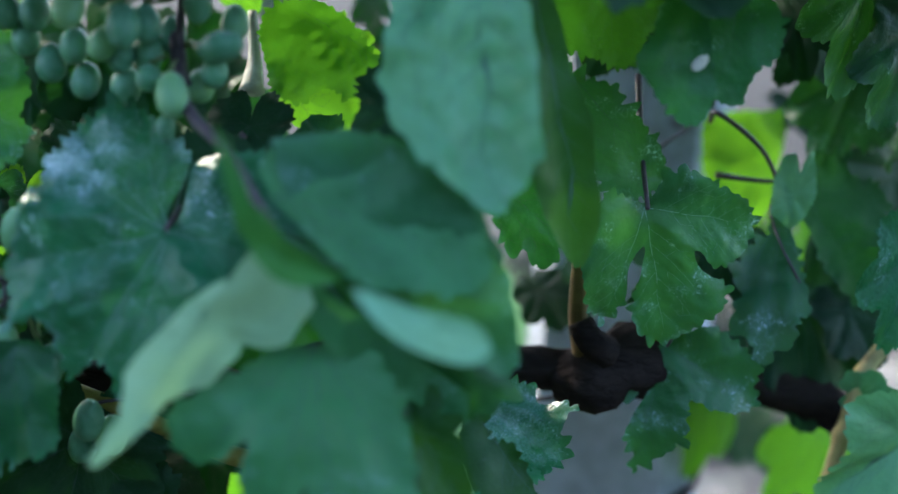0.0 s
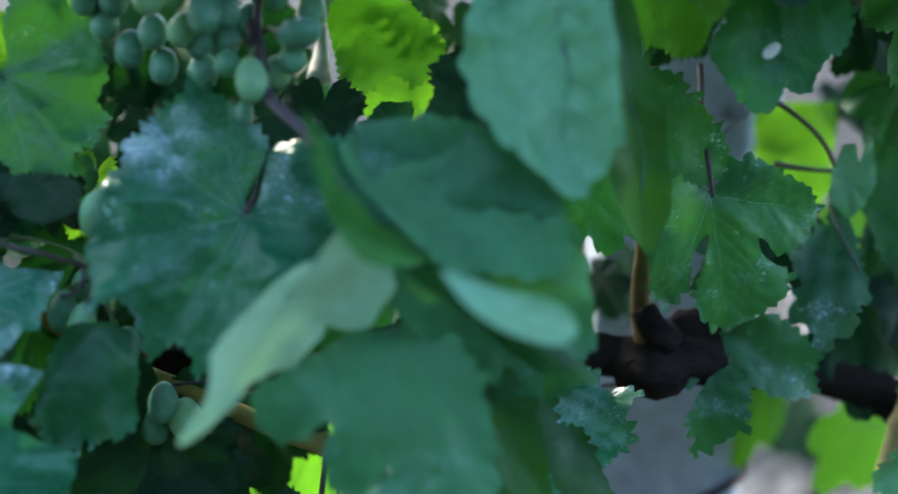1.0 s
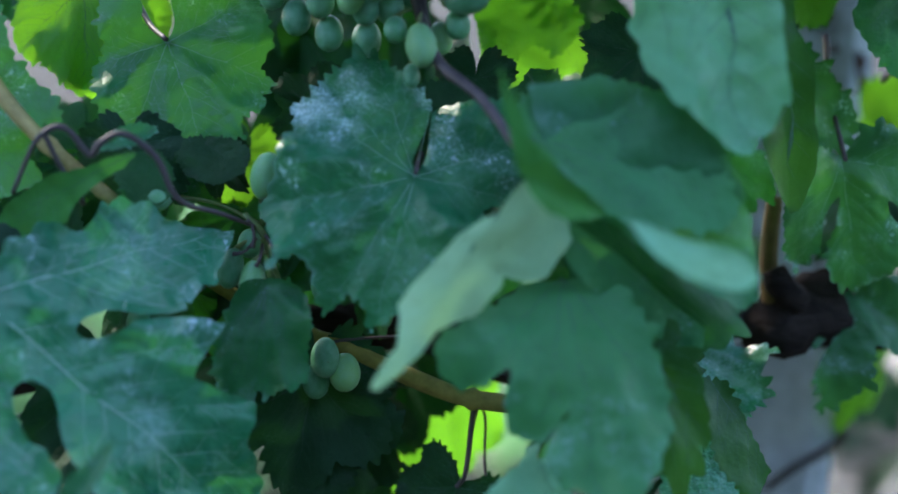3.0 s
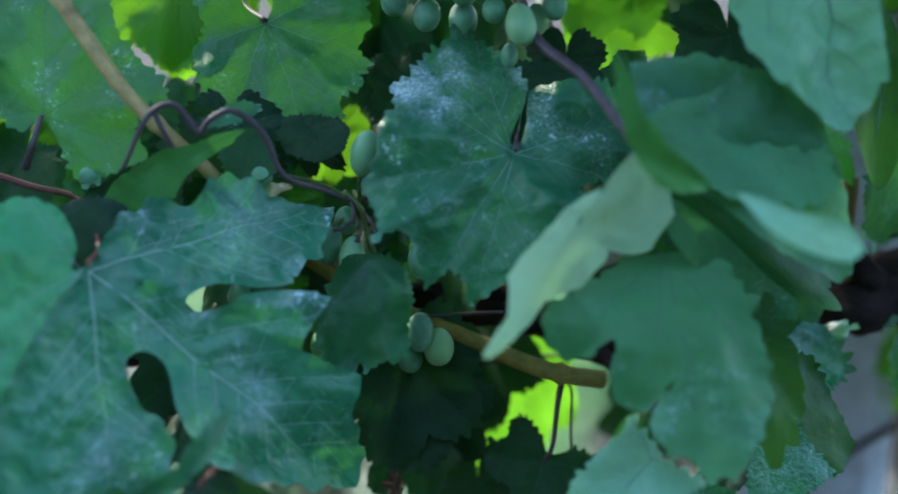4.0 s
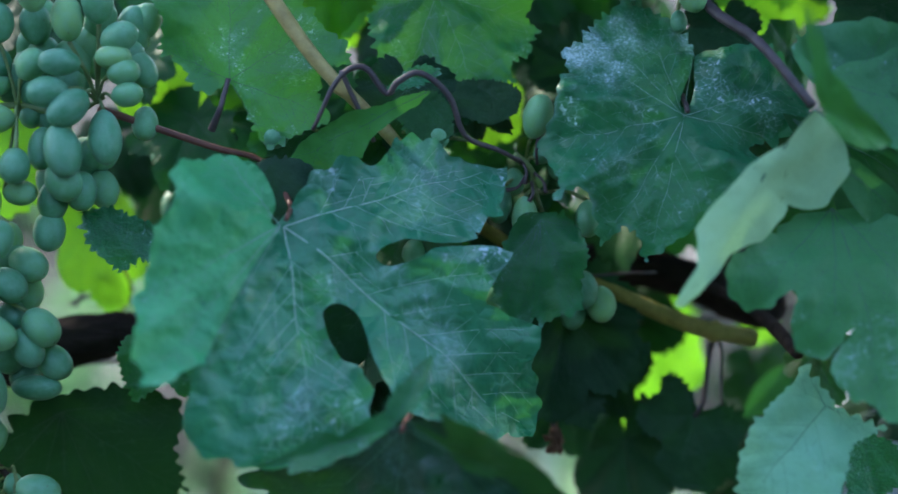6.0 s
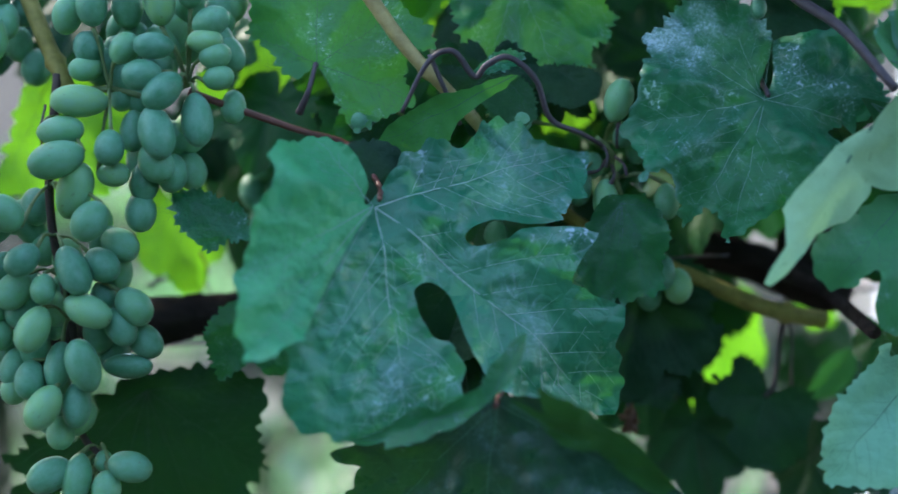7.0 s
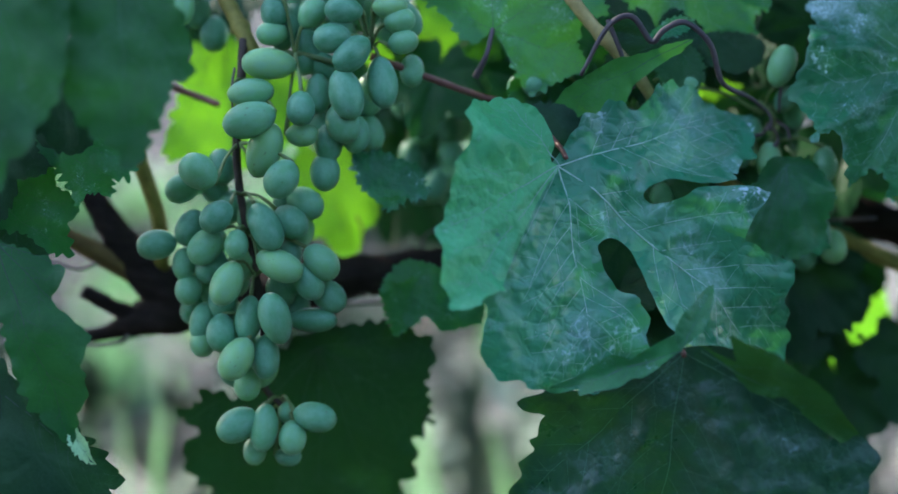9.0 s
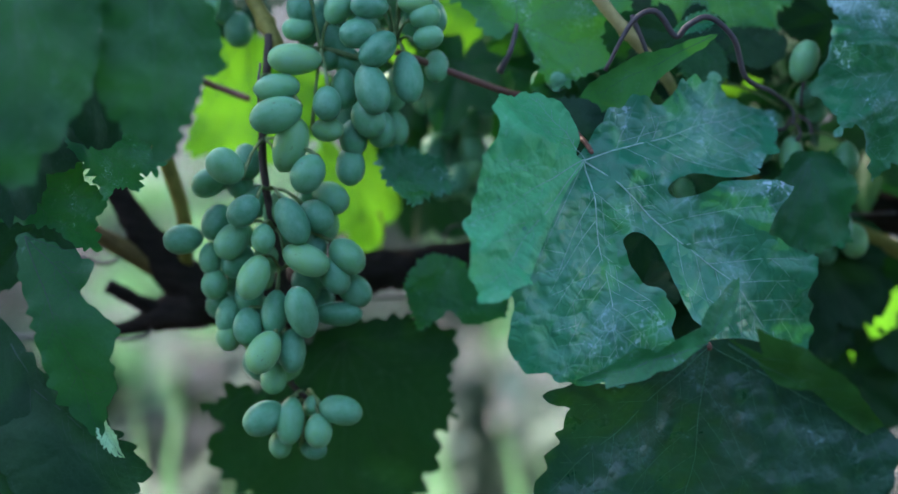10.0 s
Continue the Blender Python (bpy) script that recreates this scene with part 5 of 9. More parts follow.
# strongest patches paint the sky reflected on the upper lobes, among real dust
vine_leaf(middle_shoot, (-0.1093, 0.4768, 0.0068), (-0.1318, 0.4595, -0.0574), (0.0749, -0.9704, 0.2297), stalk=[(-0.1050, 0.5050, 0.0225), (-0.0854, 0.5150, 0.0470)], look_of=DUSTY, veins=VEIN, label='broad blue-green leaf with white dust and painted sky-sheen patches', swell=0.035, pucker=0.02, tooth=0.043, wave=0.14, grid=0.03, curl=-0.04, pleat=0.12, cup=-0.12, powder_sheen=((106, 0.75, 0.22, 1.9), (165, 0.53, 0.1, 1.8), (125, 0.6, 0.2, 0.8), (34, 1.03, 0.1, 1.0), (31, 0.5, 0.15, 0.3), (95, 0.5, 0.2, 0.4)), path=((152, 0.077, 0), (164, 0.176, 0), (174, 0.347, 0), (173, 0.502, 1), (153, 0.667, 2), (144, 0.822, 1), (136, 0.841, 2), (119, 0.824, 1), (111, 0.804, 3), (102, 0.879, 1), (95, 0.781, 3), (85, 0.818, 2), (69, 0.838, 3), (59, 0.934, 1), (44, 0.918, 3), (37, 1.000, 2), (33, 0.823, 3), (14, 0.961, 1), (7, 0.786, 3), (-3, 0.941, 1), (-12, 0.814, 3), (-34, 0.667, 3), (-50, 0.631, 2), (-73, 0.560, 3), (-82, 0.453, 3), (-96, 0.620, 1), (-109, 0.813, 3), (-126, 0.823, 1), (-145, 0.734, 3), (-172, 0.503, 3), (176, 0.446, 0), (177, 0.320, 0), (-177, 0.212, 0), (-171, 0.087, 0)))
vine_leaf(middle_shoot, (-0.2800, 0.4494, -0.0410), (-0.2816, 0.4099, -0.1755), (0.2151, -0.9411, 0.2610), stalk=[(-0.2818, 0.4720, -0.0330), (-0.2969, 0.4980, -0.0141), (-0.3203, 0.4960, -0.0074), (-0.3675, 0.4850, 0.0082)], look_of=BROAD, stalk_of=RED_STALK, veins=VEIN_PALE, label='very large lobed leaf, dusty blue-green, pale veins', swell=0.035, pucker=0.022, wave=0.12, tooth=0.016, grid=0.026, branches=8, curl=-0.03, cup=-0.12, pleat=0.1, powder_sheen=((-113, 0.45, 0.16, 0.45), (-155, 0.2, 0.07, 0.6), (-74, 0.32, 0.08, 0.5), (-64, 0.49, 0.1, 0.5), (-9, 0.54, 0.07, 0.6), (-92, 0.61, 0.06, 0.7), (-56, 0.64, 0.1, 0.35)), path=((-169, 0.056, 0), (-154, 0.173, 3), (-140, 0.291, 3), (-129, 0.342, 0), (-132, 0.439, 2), (-125, 0.552, 2), (-118, 0.573, 3), (-111, 0.756, 1), (-97, 0.663, 2), (-92, 0.570, 3), (-89, 0.590, 2), (-87, 0.471, 0), (-87, 0.358, 0), (-76, 0.289, 0), (-72, 0.334, 0), (-79, 0.414, 0), (-84, 0.453, 0), (-87, 0.567, 0), (-86, 0.695, 2), (-75, 0.647, 0), (-72, 0.655, 0), (-72, 0.847, 2), (-66, 0.856, 3), (-60, 0.968, 2), (-55, 1.000, 1), (-41, 0.766, 2), (-35, 0.647, 2), (-35, 0.489, 0), (-42, 0.349, 0), (-37, 0.283, 0), (-26, 0.289, 0), (-25, 0.430, 0), (-30, 0.506, 3), (-26, 0.639, 2), (-11, 0.703, 1), (1, 0.716, 3), (9, 0.719, 2), (19, 0.697, 2), (23, 0.650, 3), (25, 0.564, 2), (42, 0.424, 0), (57, 0.128, 0), (112, 0.024, 0)))
vine_leaf(middle_shoot, (-0.2806, 0.4441, -0.0414), (-0.3363, 0.4065, -0.0962), (0.2679, -0.9104, 0.3152), look_of=LIT_LOBE, veins=VEIN, label='green side lobe lying over the broad leaf, the light on it painted in', swell=0.05, pucker=0.018, wave=0.09, tooth=0.015, grid=0.03, branches=6, curl=-0.03, pleat=0.12, cup=0.02, droop=0.0, path=((65, 0.045, 0), (121, 0.104, 0), (120, 0.200, 0), (114, 0.303, 0), (106, 0.376, 3), (96, 0.458, 1), (83, 0.488, 3), (73, 0.548, 2), (63, 0.562, 2), (56, 0.511, 0), (46, 0.522, 3), (38, 0.593, 2), (20, 0.681, 3), (13, 0.790, 1), (8, 0.813, 3), (0, 0.956, 2), (-3, 0.939, 3), (-7, 1.000, 1), (-12, 0.938, 3), (-14, 0.833, 2), (-18, 0.781, 1), (-17, 0.643, 0), (-15, 0.395, 0), (-12, 0.144, 0), (-40, 0.013, 0)))
vine_leaf(middle_shoot, (-0.2318, 0.4302, -0.1254), (-0.2272, 0.4478, -0.2370), (-0.2478, -0.9548, -0.1643), stalk=[(-0.2283, 0.4500, -0.1212), (-0.2184, 0.4900, -0.1173)], look_of=SHADED_DUSTY, veins=VEIN_DULL, stalk_of=RED_STALK, label='low leaf with rolled upper rim, its shade painted as a dark colour', tooth=0.029, swell=0.03, pucker=0.018, grid=0.03, wave=0.14, powder_sheen=((25, 0.12, 0.14, 0.5), (-20, 0.3, 0.1, 0.4), (30, 0.5, 0.14, 0.35), (-40, 0.55, 0.12, 0.3)), path=((127, 0.021, 0), (60, 0.179, 0), (65, 0.339, 0), (73, 0.508, 2), (73, 0.603, 3), (72, 0.678, 2), (68, 0.646, 0), (63, 0.597, 2), (58, 0.688, 3), (53, 0.776, 3), (47, 0.981, 1), (31, 1.000, 3), (10, 0.948, 1), (-11, 0.895, 3), (-36, 0.933, 2), (-55, 0.826, 3), (-63, 0.781, 1), (-65, 0.632, 3), (-71, 0.495, 0), (-81, 0.329, 0), (-101, 0.163, 0)))
vine_leaf(middle_shoot, (-0.2333, 0.4250, -0.1230), (-0.2896, 0.4216, -0.1392), (-0.0009, -0.9779, 0.2089), rim=((-101, 0.08, 3), (-12, 0.37, 3), (0, 0.34, 3), (2, 0.58, 1), (138, 0.08, 3), (161, 0.44, 3), (178, 0.43, 3)), middle=(-0.01, 0.43), look_of=LEAF, tooth=0.005, wave=0.03)
vine_leaf(middle_shoot, (-0.2339, 0.4200, -0.1202), (-0.2208, 0.4255, -0.0941), (-0.0009, -0.9776, 0.2107), rim=((-147, 0.32, 3), (-24, 0.20, 3), (6, 0.65, 1), (54, 0.25, 3), (176, 0.48, 3)), middle=(-0.04, 0.39), look_of=LEAF, tooth=0.005, wave=0.03)
vine_leaf(middle_shoot, (-0.2272, 0.4180, -0.1224), (-0.1615, 0.4148, -0.1643), (-0.2063, -0.9472, -0.2453), rim=((-166, 0.35, 3), (-64, 0.13, 3), (5, 0.57, 1), (13, 0.52, 3), (27, 0.13, 3), (173, 0.45, 3), (174, 0.23, 3)), middle=(-0.08, 0.41), look_of=DEEP, tooth=0.01, wave=0.03)
vine_leaf(middle_shoot, (-0.3106, 0.4870, 0.0218), (-0.2804, 0.4891, 0.0784), (-0.0776, -0.9940, 0.0773), stalk=[(-0.3137, 0.4850, 0.0089), (-0.3185, 0.4900, -0.0006)], look_of=BACKLIT, veins=VEIN_DULL, label='flat leaf seen with its stalk, fine pale veins', swell=0.022, pucker=0.01, tooth=0.037, grid=0.032, wave=0.08, path=((-169, 0.025, 0), (-158, 0.149, 3), (-136, 0.245, 2), (-106, 0.324, 3), (-94, 0.556, 1), (-76, 0.639, 3), (-73, 0.836, 2), (-59, 0.979, 3), (-30, 1.000, 1), (-5, 0.948, 3), (12, 0.759, 2), (31, 0.738, 1), (44, 0.833, 3), (55, 0.849, 2), (57, 0.686, 3), (71, 0.618, 2), (83, 0.759, 1), (99, 0.621, 3), (120, 0.569, 1), (125, 0.416, 3), (120, 0.162, 0)))
vine_leaf(middle_shoot, (-0.2183, 0.5070, 0.0661), (-0.1979, 0.4975, 0.0153), (0.0387, -0.9792, 0.1992), stalk=[(-0.2314, 0.5300, 0.0775), (-0.2449, 0.5400, 0.0999)], look_of=BACKLIT, lit=True, veins=VEIN, pleat=0.1, swell=0.028, pucker=0.012, tooth=0.043, grid=0.032, path=((-177, 0.034, 0), (144, 0.108, 0), (149, 0.231, 0), (167, 0.340, 0), (165, 0.523, 3), (155, 0.677, 2), (126, 0.573, 2), (101, 0.504, 3), (90, 0.618, 1), (73, 0.691, 2), (53, 0.810, 3), (39, 0.748, 1), (31, 0.624, 3), (19, 0.774, 2), (2, 0.928, 1), (-5, 0.899, 3), (-17, 1.000, 2), (-22, 0.887, 3), (-34, 0.938, 2), (-43, 0.875, 3), (-48, 0.922, 1), (-54, 0.768, 3), (-65, 0.846, 2), (-81, 0.810, 3), (-99, 0.803, 1), (-131, 0.711, 3), (-151, 0.575, 2), (-154, 0.332, 0), (-140, 0.152, 0)))
vine_leaf(middle_shoot, (-0.1722, 0.4843, -0.0397), (-0.1771, 0.4744, -0.0902), (-0.0008, -0.9816, 0.1909), look_of=LEAF, tooth=0.043, swell=0.04, pucker=0.015, pleat=0.16, powder_sheen=((0, 0.9, 0.12, 0.9), (35, 1.0, 0.12, 0.9), (-25, 0.95, 0.1, 0.7)), path=((155, 0.073, 0), (-109, 0.207, 3), (-85, 0.331, 1), (-56, 0.509, 3), (-39, 0.620, 2), (-33, 0.793, 1), (-21, 0.888, 2), (-18, 0.834, 3), (-5, 0.903, 1), (-2, 0.825, 0), (0, 0.963, 1), (8, 0.901, 3), (15, 1.000, 1), (20, 0.860, 3), (31, 0.703, 1), (53, 0.348, 3), (96, 0.171, 0)))
vine_leaf(middle_shoot, (-0.2224, 0.4639, 0.0130), (-0.2844, 0.4710, -0.0155), (0.0012, -0.9702, -0.2425), look_of=FOLD, wave=0.06, tooth=0.009, path=((-171, 0.026, 2), (15, 0.129, 3), (9, 0.320, 3), (11, 0.506, 2), (6, 0.693, 3), (3, 0.865, 2), (-2, 1.000, 1), (-9, 0.941, 3), (-15, 0.732, 3), (-20, 0.584, 2), (-15, 0.468, 3), (-15, 0.259, 3), (-26, 0.113, 3)))
vine_leaf(middle_shoot, (-0.2321, 0.5000, 0.0184), (-0.2321, 0.5000, -0.0125), (0.0000, -1.0000, -0.0000), wide=0.97, look_of=SHADED, lobe=0.3)
vine_leaf(middle_shoot, (-0.0920, 0.5450, -0.1351), (-0.0978, 0.5383, -0.1713), (-0.0002, -0.9832, 0.1827), stalk=[(-0.0879, 0.5440, -0.1276), (-0.0852, 0.5450, -0.1068), (-0.0836, 0.5450, -0.0985)], look_of=SHADED, tooth=0.055, path=((-161, 0.116, 0), (169, 0.324, 3), (150, 0.627, 1), (132, 0.659, 3), (116, 0.562, 0), (102, 0.692, 2), (81, 0.760, 1), (62, 0.691, 3), (43, 0.549, 0), (34, 0.804, 2), (9, 0.961, 1), (-18, 1.000, 3), (-44, 0.913, 2), (-63, 0.696, 0), (-88, 0.773, 1), (-105, 0.618, 3), (-123, 0.430, 2), (-122, 0.262, 0)))
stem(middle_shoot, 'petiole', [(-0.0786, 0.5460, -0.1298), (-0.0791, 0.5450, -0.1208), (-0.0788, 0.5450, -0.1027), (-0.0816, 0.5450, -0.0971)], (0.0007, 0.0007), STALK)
vine_leaf(middle_shoot, (-0.1581, 0.5348, -0.0903), (-0.1403, 0.5260, -0.1376), (-0.0002, -0.9830, 0.1834), look_of=SHADED, veins=VEIN_DARK, tooth=0.043, path=((110, 0.265, 3), (-103, 0.192, 3), (-75, 0.588, 1), (-56, 0.849, 2), (-37, 0.877, 3), (-22, 0.706, 3), (-8, 0.831, 2), (5, 1.000, 1), (20, 0.888, 3), (43, 0.683, 3)))
vine_leaf(middle_shoot, (-0.1472, 0.5300, 0.0330), (-0.1744, 0.5300, 0.0519), (-0.0000, -1.0000, -0.0000), wide=0.79, look_of=SHADED, lobe=0.4, veins=VEIN_DARK)
vine_leaf(middle_shoot, (-0.1571, 0.5300, -0.0824), (-0.1653, 0.5200, -0.1337), (0.1409, -0.9757, 0.1679), wide=0.91, look_of=SHADED, lobe=0.4, veins=VEIN_DARK)
vine_leaf(middle_shoot, (-0.0960, 0.6400, -0.1010), (-0.0930, 0.6300, -0.1470), (0.1634, -0.9679, 0.1912), wide=0.77, look_of=YOUNG, lobe=0.3, label='young leaf glowing yellow-green against the light')
vine_leaf(middle_shoot, (-0.1192, 0.6600, -0.1348), (-0.0973, 0.6500, -0.1695), (0.1892, -0.9056, 0.3795), wide=0.63, look_of=YOUNG, lobe=0.3)
vine_leaf(middle_shoot, (-0.0359, 0.6400, -0.0903), (-0.0420, 0.6300, -0.1060), (0.2723, -0.9401, 0.2050), wide=0.86, look_of=YOUNG, lobe=0.3)
vine_leaf(middle_shoot, (-0.2662, 0.5500, 0.0972), (-0.2656, 0.5450, 0.0474), (0.0819, -0.9916, 0.1005), wide=0.79, look_of=YOUNG, lobe=0.3)
vine_leaf(middle_shoot, (-0.1917, 0.5550, 0.0222), (-0.1974, 0.5500, -0.0050), (0.1484, -0.9777, 0.1489), wide=0.77, look_of=YOUNG, lobe=0.3)
vine_leaf(middle_shoot, (-0.3516, 0.5500, 0.0354), (-0.3475, 0.5450, 0.0041), (0.1075, -0.9794, 0.1707), wide=0.99, look_of=YOUNG, lobe=0.3)
vine_leaf(middle_shoot, (-0.0786, 0.5760, 0.0832), (-0.0131, 0.5745, 0.0752), (-0.0000, -0.9834, 0.1812), look_of=YOUNG, label='young leaf glowing yellow-green against the light', tooth=0.033, swell=0.006, path=((-112, 0.176, 3), (-88, 0.326, 3), (-84, 0.488, 1), (-68, 0.443, 0), (-57, 0.426, 0), (-58, 0.562, 3), (-54, 0.634, 1), (-40, 0.616, 0), (-30, 0.697, 3), (-16, 0.672, 2), (-5, 0.687, 3), (1, 1.000, 1), (8, 0.943, 3), (22, 0.699, 2), (41, 0.667, 3), (50, 0.640, 1), (62, 0.468, 3), (82, 0.334, 2), (107, 0.093, 0)))
vine_leaf(middle_shoot, (-0.1014, 0.6000, 0.1368), (-0.0958, 0.6000, 0.1131), (0.0000, -1.0000, -0.0000), wide=0.73, look_of=YOUNG, lobe=0.3)
vine_leaf(middle_shoot, (-0.2156, 0.6000, 0.1089), (-0.2267, 0.6000, 0.0811), (-0.0000, -1.0000, -0.0000), wide=0.44, look_of=YOUNG, lobe=0.3)
vine_leaf(middle_shoot, (-0.3207, 0.5500, 0.0186), (-0.3211, 0.5450, 0.0042), (0.2235, -0.9228, 0.3138), wide=0.86, look_of=YOUNG, lobe=0.3)
vine_leaf(middle_shoot, (-0.2406, 0.4780, 0.0162), (-0.2172, 0.4799, 0.0259), (-0.0004, -0.9807, 0.1955), rim=((-132, 0.19, 3), (-29, 0.34, 3), (0, 0.53, 1), (27, 0.31, 3), (133, 0.22, 3), (178, 0.53, 3)), middle=(-0.01, 0.51), look_of=DUSTY, wave=0.1)
# added stub whose white colour stands in for a sunlit bright spot
stem(middle_shoot, 'dry_stub', [(-0.0926, 0.5800, 0.1107), (-0.0905, 0.5750, 0.0884), (-0.0910, 0.5700, 0.0717)], (0.0022, 0.003, 0.006), PALE_STUB)
vine_leaf(near_shoot, (-0.0257, 0.5000, -0.1372), (-0.0171, 0.4947, -0.1631), (-0.0002, -0.9802, 0.1981), rim=((-168, 0.53, 3), (-115, 0.53, 3), (-54, 0.59, 1), (3, 0.56, 1), (59, 0.60, 3), (143, 0.56, 3)), middle=(0.01, 0.52), look_of=DUSTY)
vine_leaf(middle_shoot, (-0.0299, 0.6000, -0.1152), (-0.0537, 0.5956, -0.1414), (-0.0002, -0.9861, 0.1661), rim=((-135, 0.30, 3), (-33, 0.37, 3), (3, 0.59, 1), (52, 0.28, 3), (140, 0.31, 3), (177, 0.48, 3)), middle=(-0.04, 0.45), look_of=SOFT, tooth=0.01, wave=0.05)

left_shoot = thing("vine_shoot", 'shoot with large dark blurred leaves, close, beside the grapes', "vine shoot", "shoots of the vine")
stem(left_shoot, 'cane', [(-0.4452, 0.5000, 0.0553), (-0.4347, 0.4950, 0.0327), (-0.4243, 0.4900, 0.0132), (-0.4211, 0.4950, 0.0033)], (0.004, 0.0038, 0.0034), OLIVE_CANE, nodes=(0.5, 0.95))
stem(left_shoot, 'cane', [(-0.4880, 0.5000, -0.0155), (-0.4797, 0.5150, -0.0444), (-0.4749, 0.5300, -0.0691), (-0.4758, 0.5400, -0.0922)], (0.0038, 0.0038, 0.004), OLIVE_CANE, nodes=(0.2, 0.8))
vine_leaf(left_shoot, (-0.5126, 0.3870, 0.0298), (-0.4976, 0.3752, -0.0585), (-0.0010, -0.9916, 0.1295), look_of=HALF_SHADED, label='big dark green leaf close by, softly blurred', tooth=0.024, wave=0.08, path=((114, 0.205, 3), (32, 0.536, 1), (20, 0.946, 3), (9, 1.000, 2), (3, 0.994, 1), (0, 0.867, 0), (-5, 0.872, 3), (-10, 0.767, 1), (-18, 0.718, 3), (-31, 0.583, 0), (-54, 0.434, 0), (-90, 0.342, 3)))
vine_leaf(left_shoot, (-0.4618, 0.3953, 0.0277), (-0.4505, 0.3852, -0.0496), (-0.0010, -0.9918, 0.1276), look_of=HALF_SHADED, tooth=0.028, wave=0.08, path=((98, 0.258, 3), (40, 0.413, 0), (29, 0.680, 3), (20, 0.791, 3), (9, 0.887, 2), (4, 1.000, 1), (-1, 0.954, 3), (-4, 0.849, 2), (-11, 0.759, 3), (-19, 0.614, 2), (-25, 0.648, 1), (-38, 0.500, 3), (-58, 0.283, 3), (-148, 0.065, 3)))
vine_leaf(left_shoot, (-0.5091, 0.4563, -0.0285), (-0.4974, 0.4481, -0.0701), (-0.0012, -0.9817, 0.1904), look_of=LEAF, tooth=0.050, path=((160, 0.109, 3), (-104, 0.253, 3), (-76, 0.568, 2), (-52, 1.000, 1), (-45, 0.967, 3), (-38, 0.868, 2), (-29, 0.963, 1), (-19, 0.802, 3), (-8, 0.876, 1), (-2, 0.459, 3), (24, 0.269, 3)))
vine_leaf(left_shoot, (-0.5431, 0.4601, -0.0525), (-0.5063, 0.4521, -0.0932), (-0.0011, -0.9817, 0.1907), look_of=LEAF, tooth=0.040, path=((-174, 0.175, 3), (-84, 0.428, 2), (-71, 0.670, 3), (-46, 0.680, 2), (-40, 0.848, 3), (-34, 0.892, 1), (-24, 0.860, 3), (-13, 1.000, 1), (-7, 0.819, 3), (-6, 0.611, 2), (25, 0.389, 1), (54, 0.335, 3)))
vine_leaf(left_shoot, (-0.5274, 0.4443, -0.0785), (-0.4923, 0.4265, -0.1637), (-0.0011, -0.9801, 0.1986), look_of=HALF_SHADED, veins=VEIN_DARK, tooth=0.023, wave=0.08, path=((137, 0.045, 2), (-57, 0.109, 3), (-49, 0.310, 1), (-39, 0.370, 3), (-24, 0.375, 0), (-24, 0.500, 3), (-25, 0.629, 1), (-16, 0.692, 3), (-11, 0.827, 2), (-4, 0.893, 3), (0, 1.000, 1), (3, 0.926, 3), (8, 0.775, 2), (11, 0.582, 3), (13, 0.396, 3), (26, 0.182, 3)))
vine_leaf(left_shoot, (-0.5364, 0.4580, -0.1270), (-0.5062, 0.4430, -0.1999), (-0.0009, -0.9803, 0.1976), rim=((-148, 0.38, 3), (-68, 0.20, 3), (-31, 0.61, 1), (-2, 0.63, 3), (48, 0.55, 3), (178, 0.83, 3)), middle=(0.11, 0.43), look_of=SHADED, veins=VEIN_DARK)
vine_leaf(left_shoot, (-0.5252, 0.4550, -0.1469), (-0.4753, 0.4475, -0.1833), (-0.0008, -0.9798, 0.2000), rim=((-150, 0.61, 3), (-63, 0.35, 3), (-18, 0.61, 1), (-0, 0.55, 3), (71, 0.54, 3), (152, 0.53, 3)), middle=(0.18, 0.42), look_of=SHADED, veins=VEIN_DARK)
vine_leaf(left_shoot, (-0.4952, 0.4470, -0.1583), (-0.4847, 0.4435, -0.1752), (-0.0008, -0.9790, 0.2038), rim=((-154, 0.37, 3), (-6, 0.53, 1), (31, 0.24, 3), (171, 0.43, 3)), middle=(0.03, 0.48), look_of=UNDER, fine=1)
vine_leaf(left_shoot, (-0.3935, 0.5150, -0.1307), (-0.4078, 0.5374, -0.2413), (0.0009, -0.9791, -0.2032), look_of=SHADED, veins=VEIN_DARK, label='leaf behind the lower grapes with shade painted into its dark colour', tooth=0.043, path=((126, 0.081, 0), (-120, 0.283, 3), (-104, 0.462, 1), (-95, 0.497, 3), (-79, 0.485, 2), (-60, 0.609, 1), (-52, 0.588, 3), (-44, 0.702, 2), (-33, 0.782, 3), (-25, 0.922, 1), (-8, 1.000, 1), (11, 0.927, 1), (27, 0.865, 2), (38, 0.854, 1), (46, 0.766, 2), (47, 0.669, 3), (53, 0.730, 1), (61, 0.526, 2), (48, 0.411, 3), (76, 0.184, 3)))
vine_leaf(left_shoot, (-0.3755, 0.4897, -0.0375), (-0.3531, 0.4838, -0.0691), (-0.0011, -0.9835, 0.1811), look_of=DUSTY, tooth=0.055, path=((164, 0.045, 2), (-67, 0.315, 3), (-52, 0.550, 2), (-46, 0.801, 3), (-33, 0.968, 1), (-25, 1.000, 3), (-12, 0.806, 2), (1, 0.809, 1), (10, 0.580, 3), (28, 0.324, 2)))
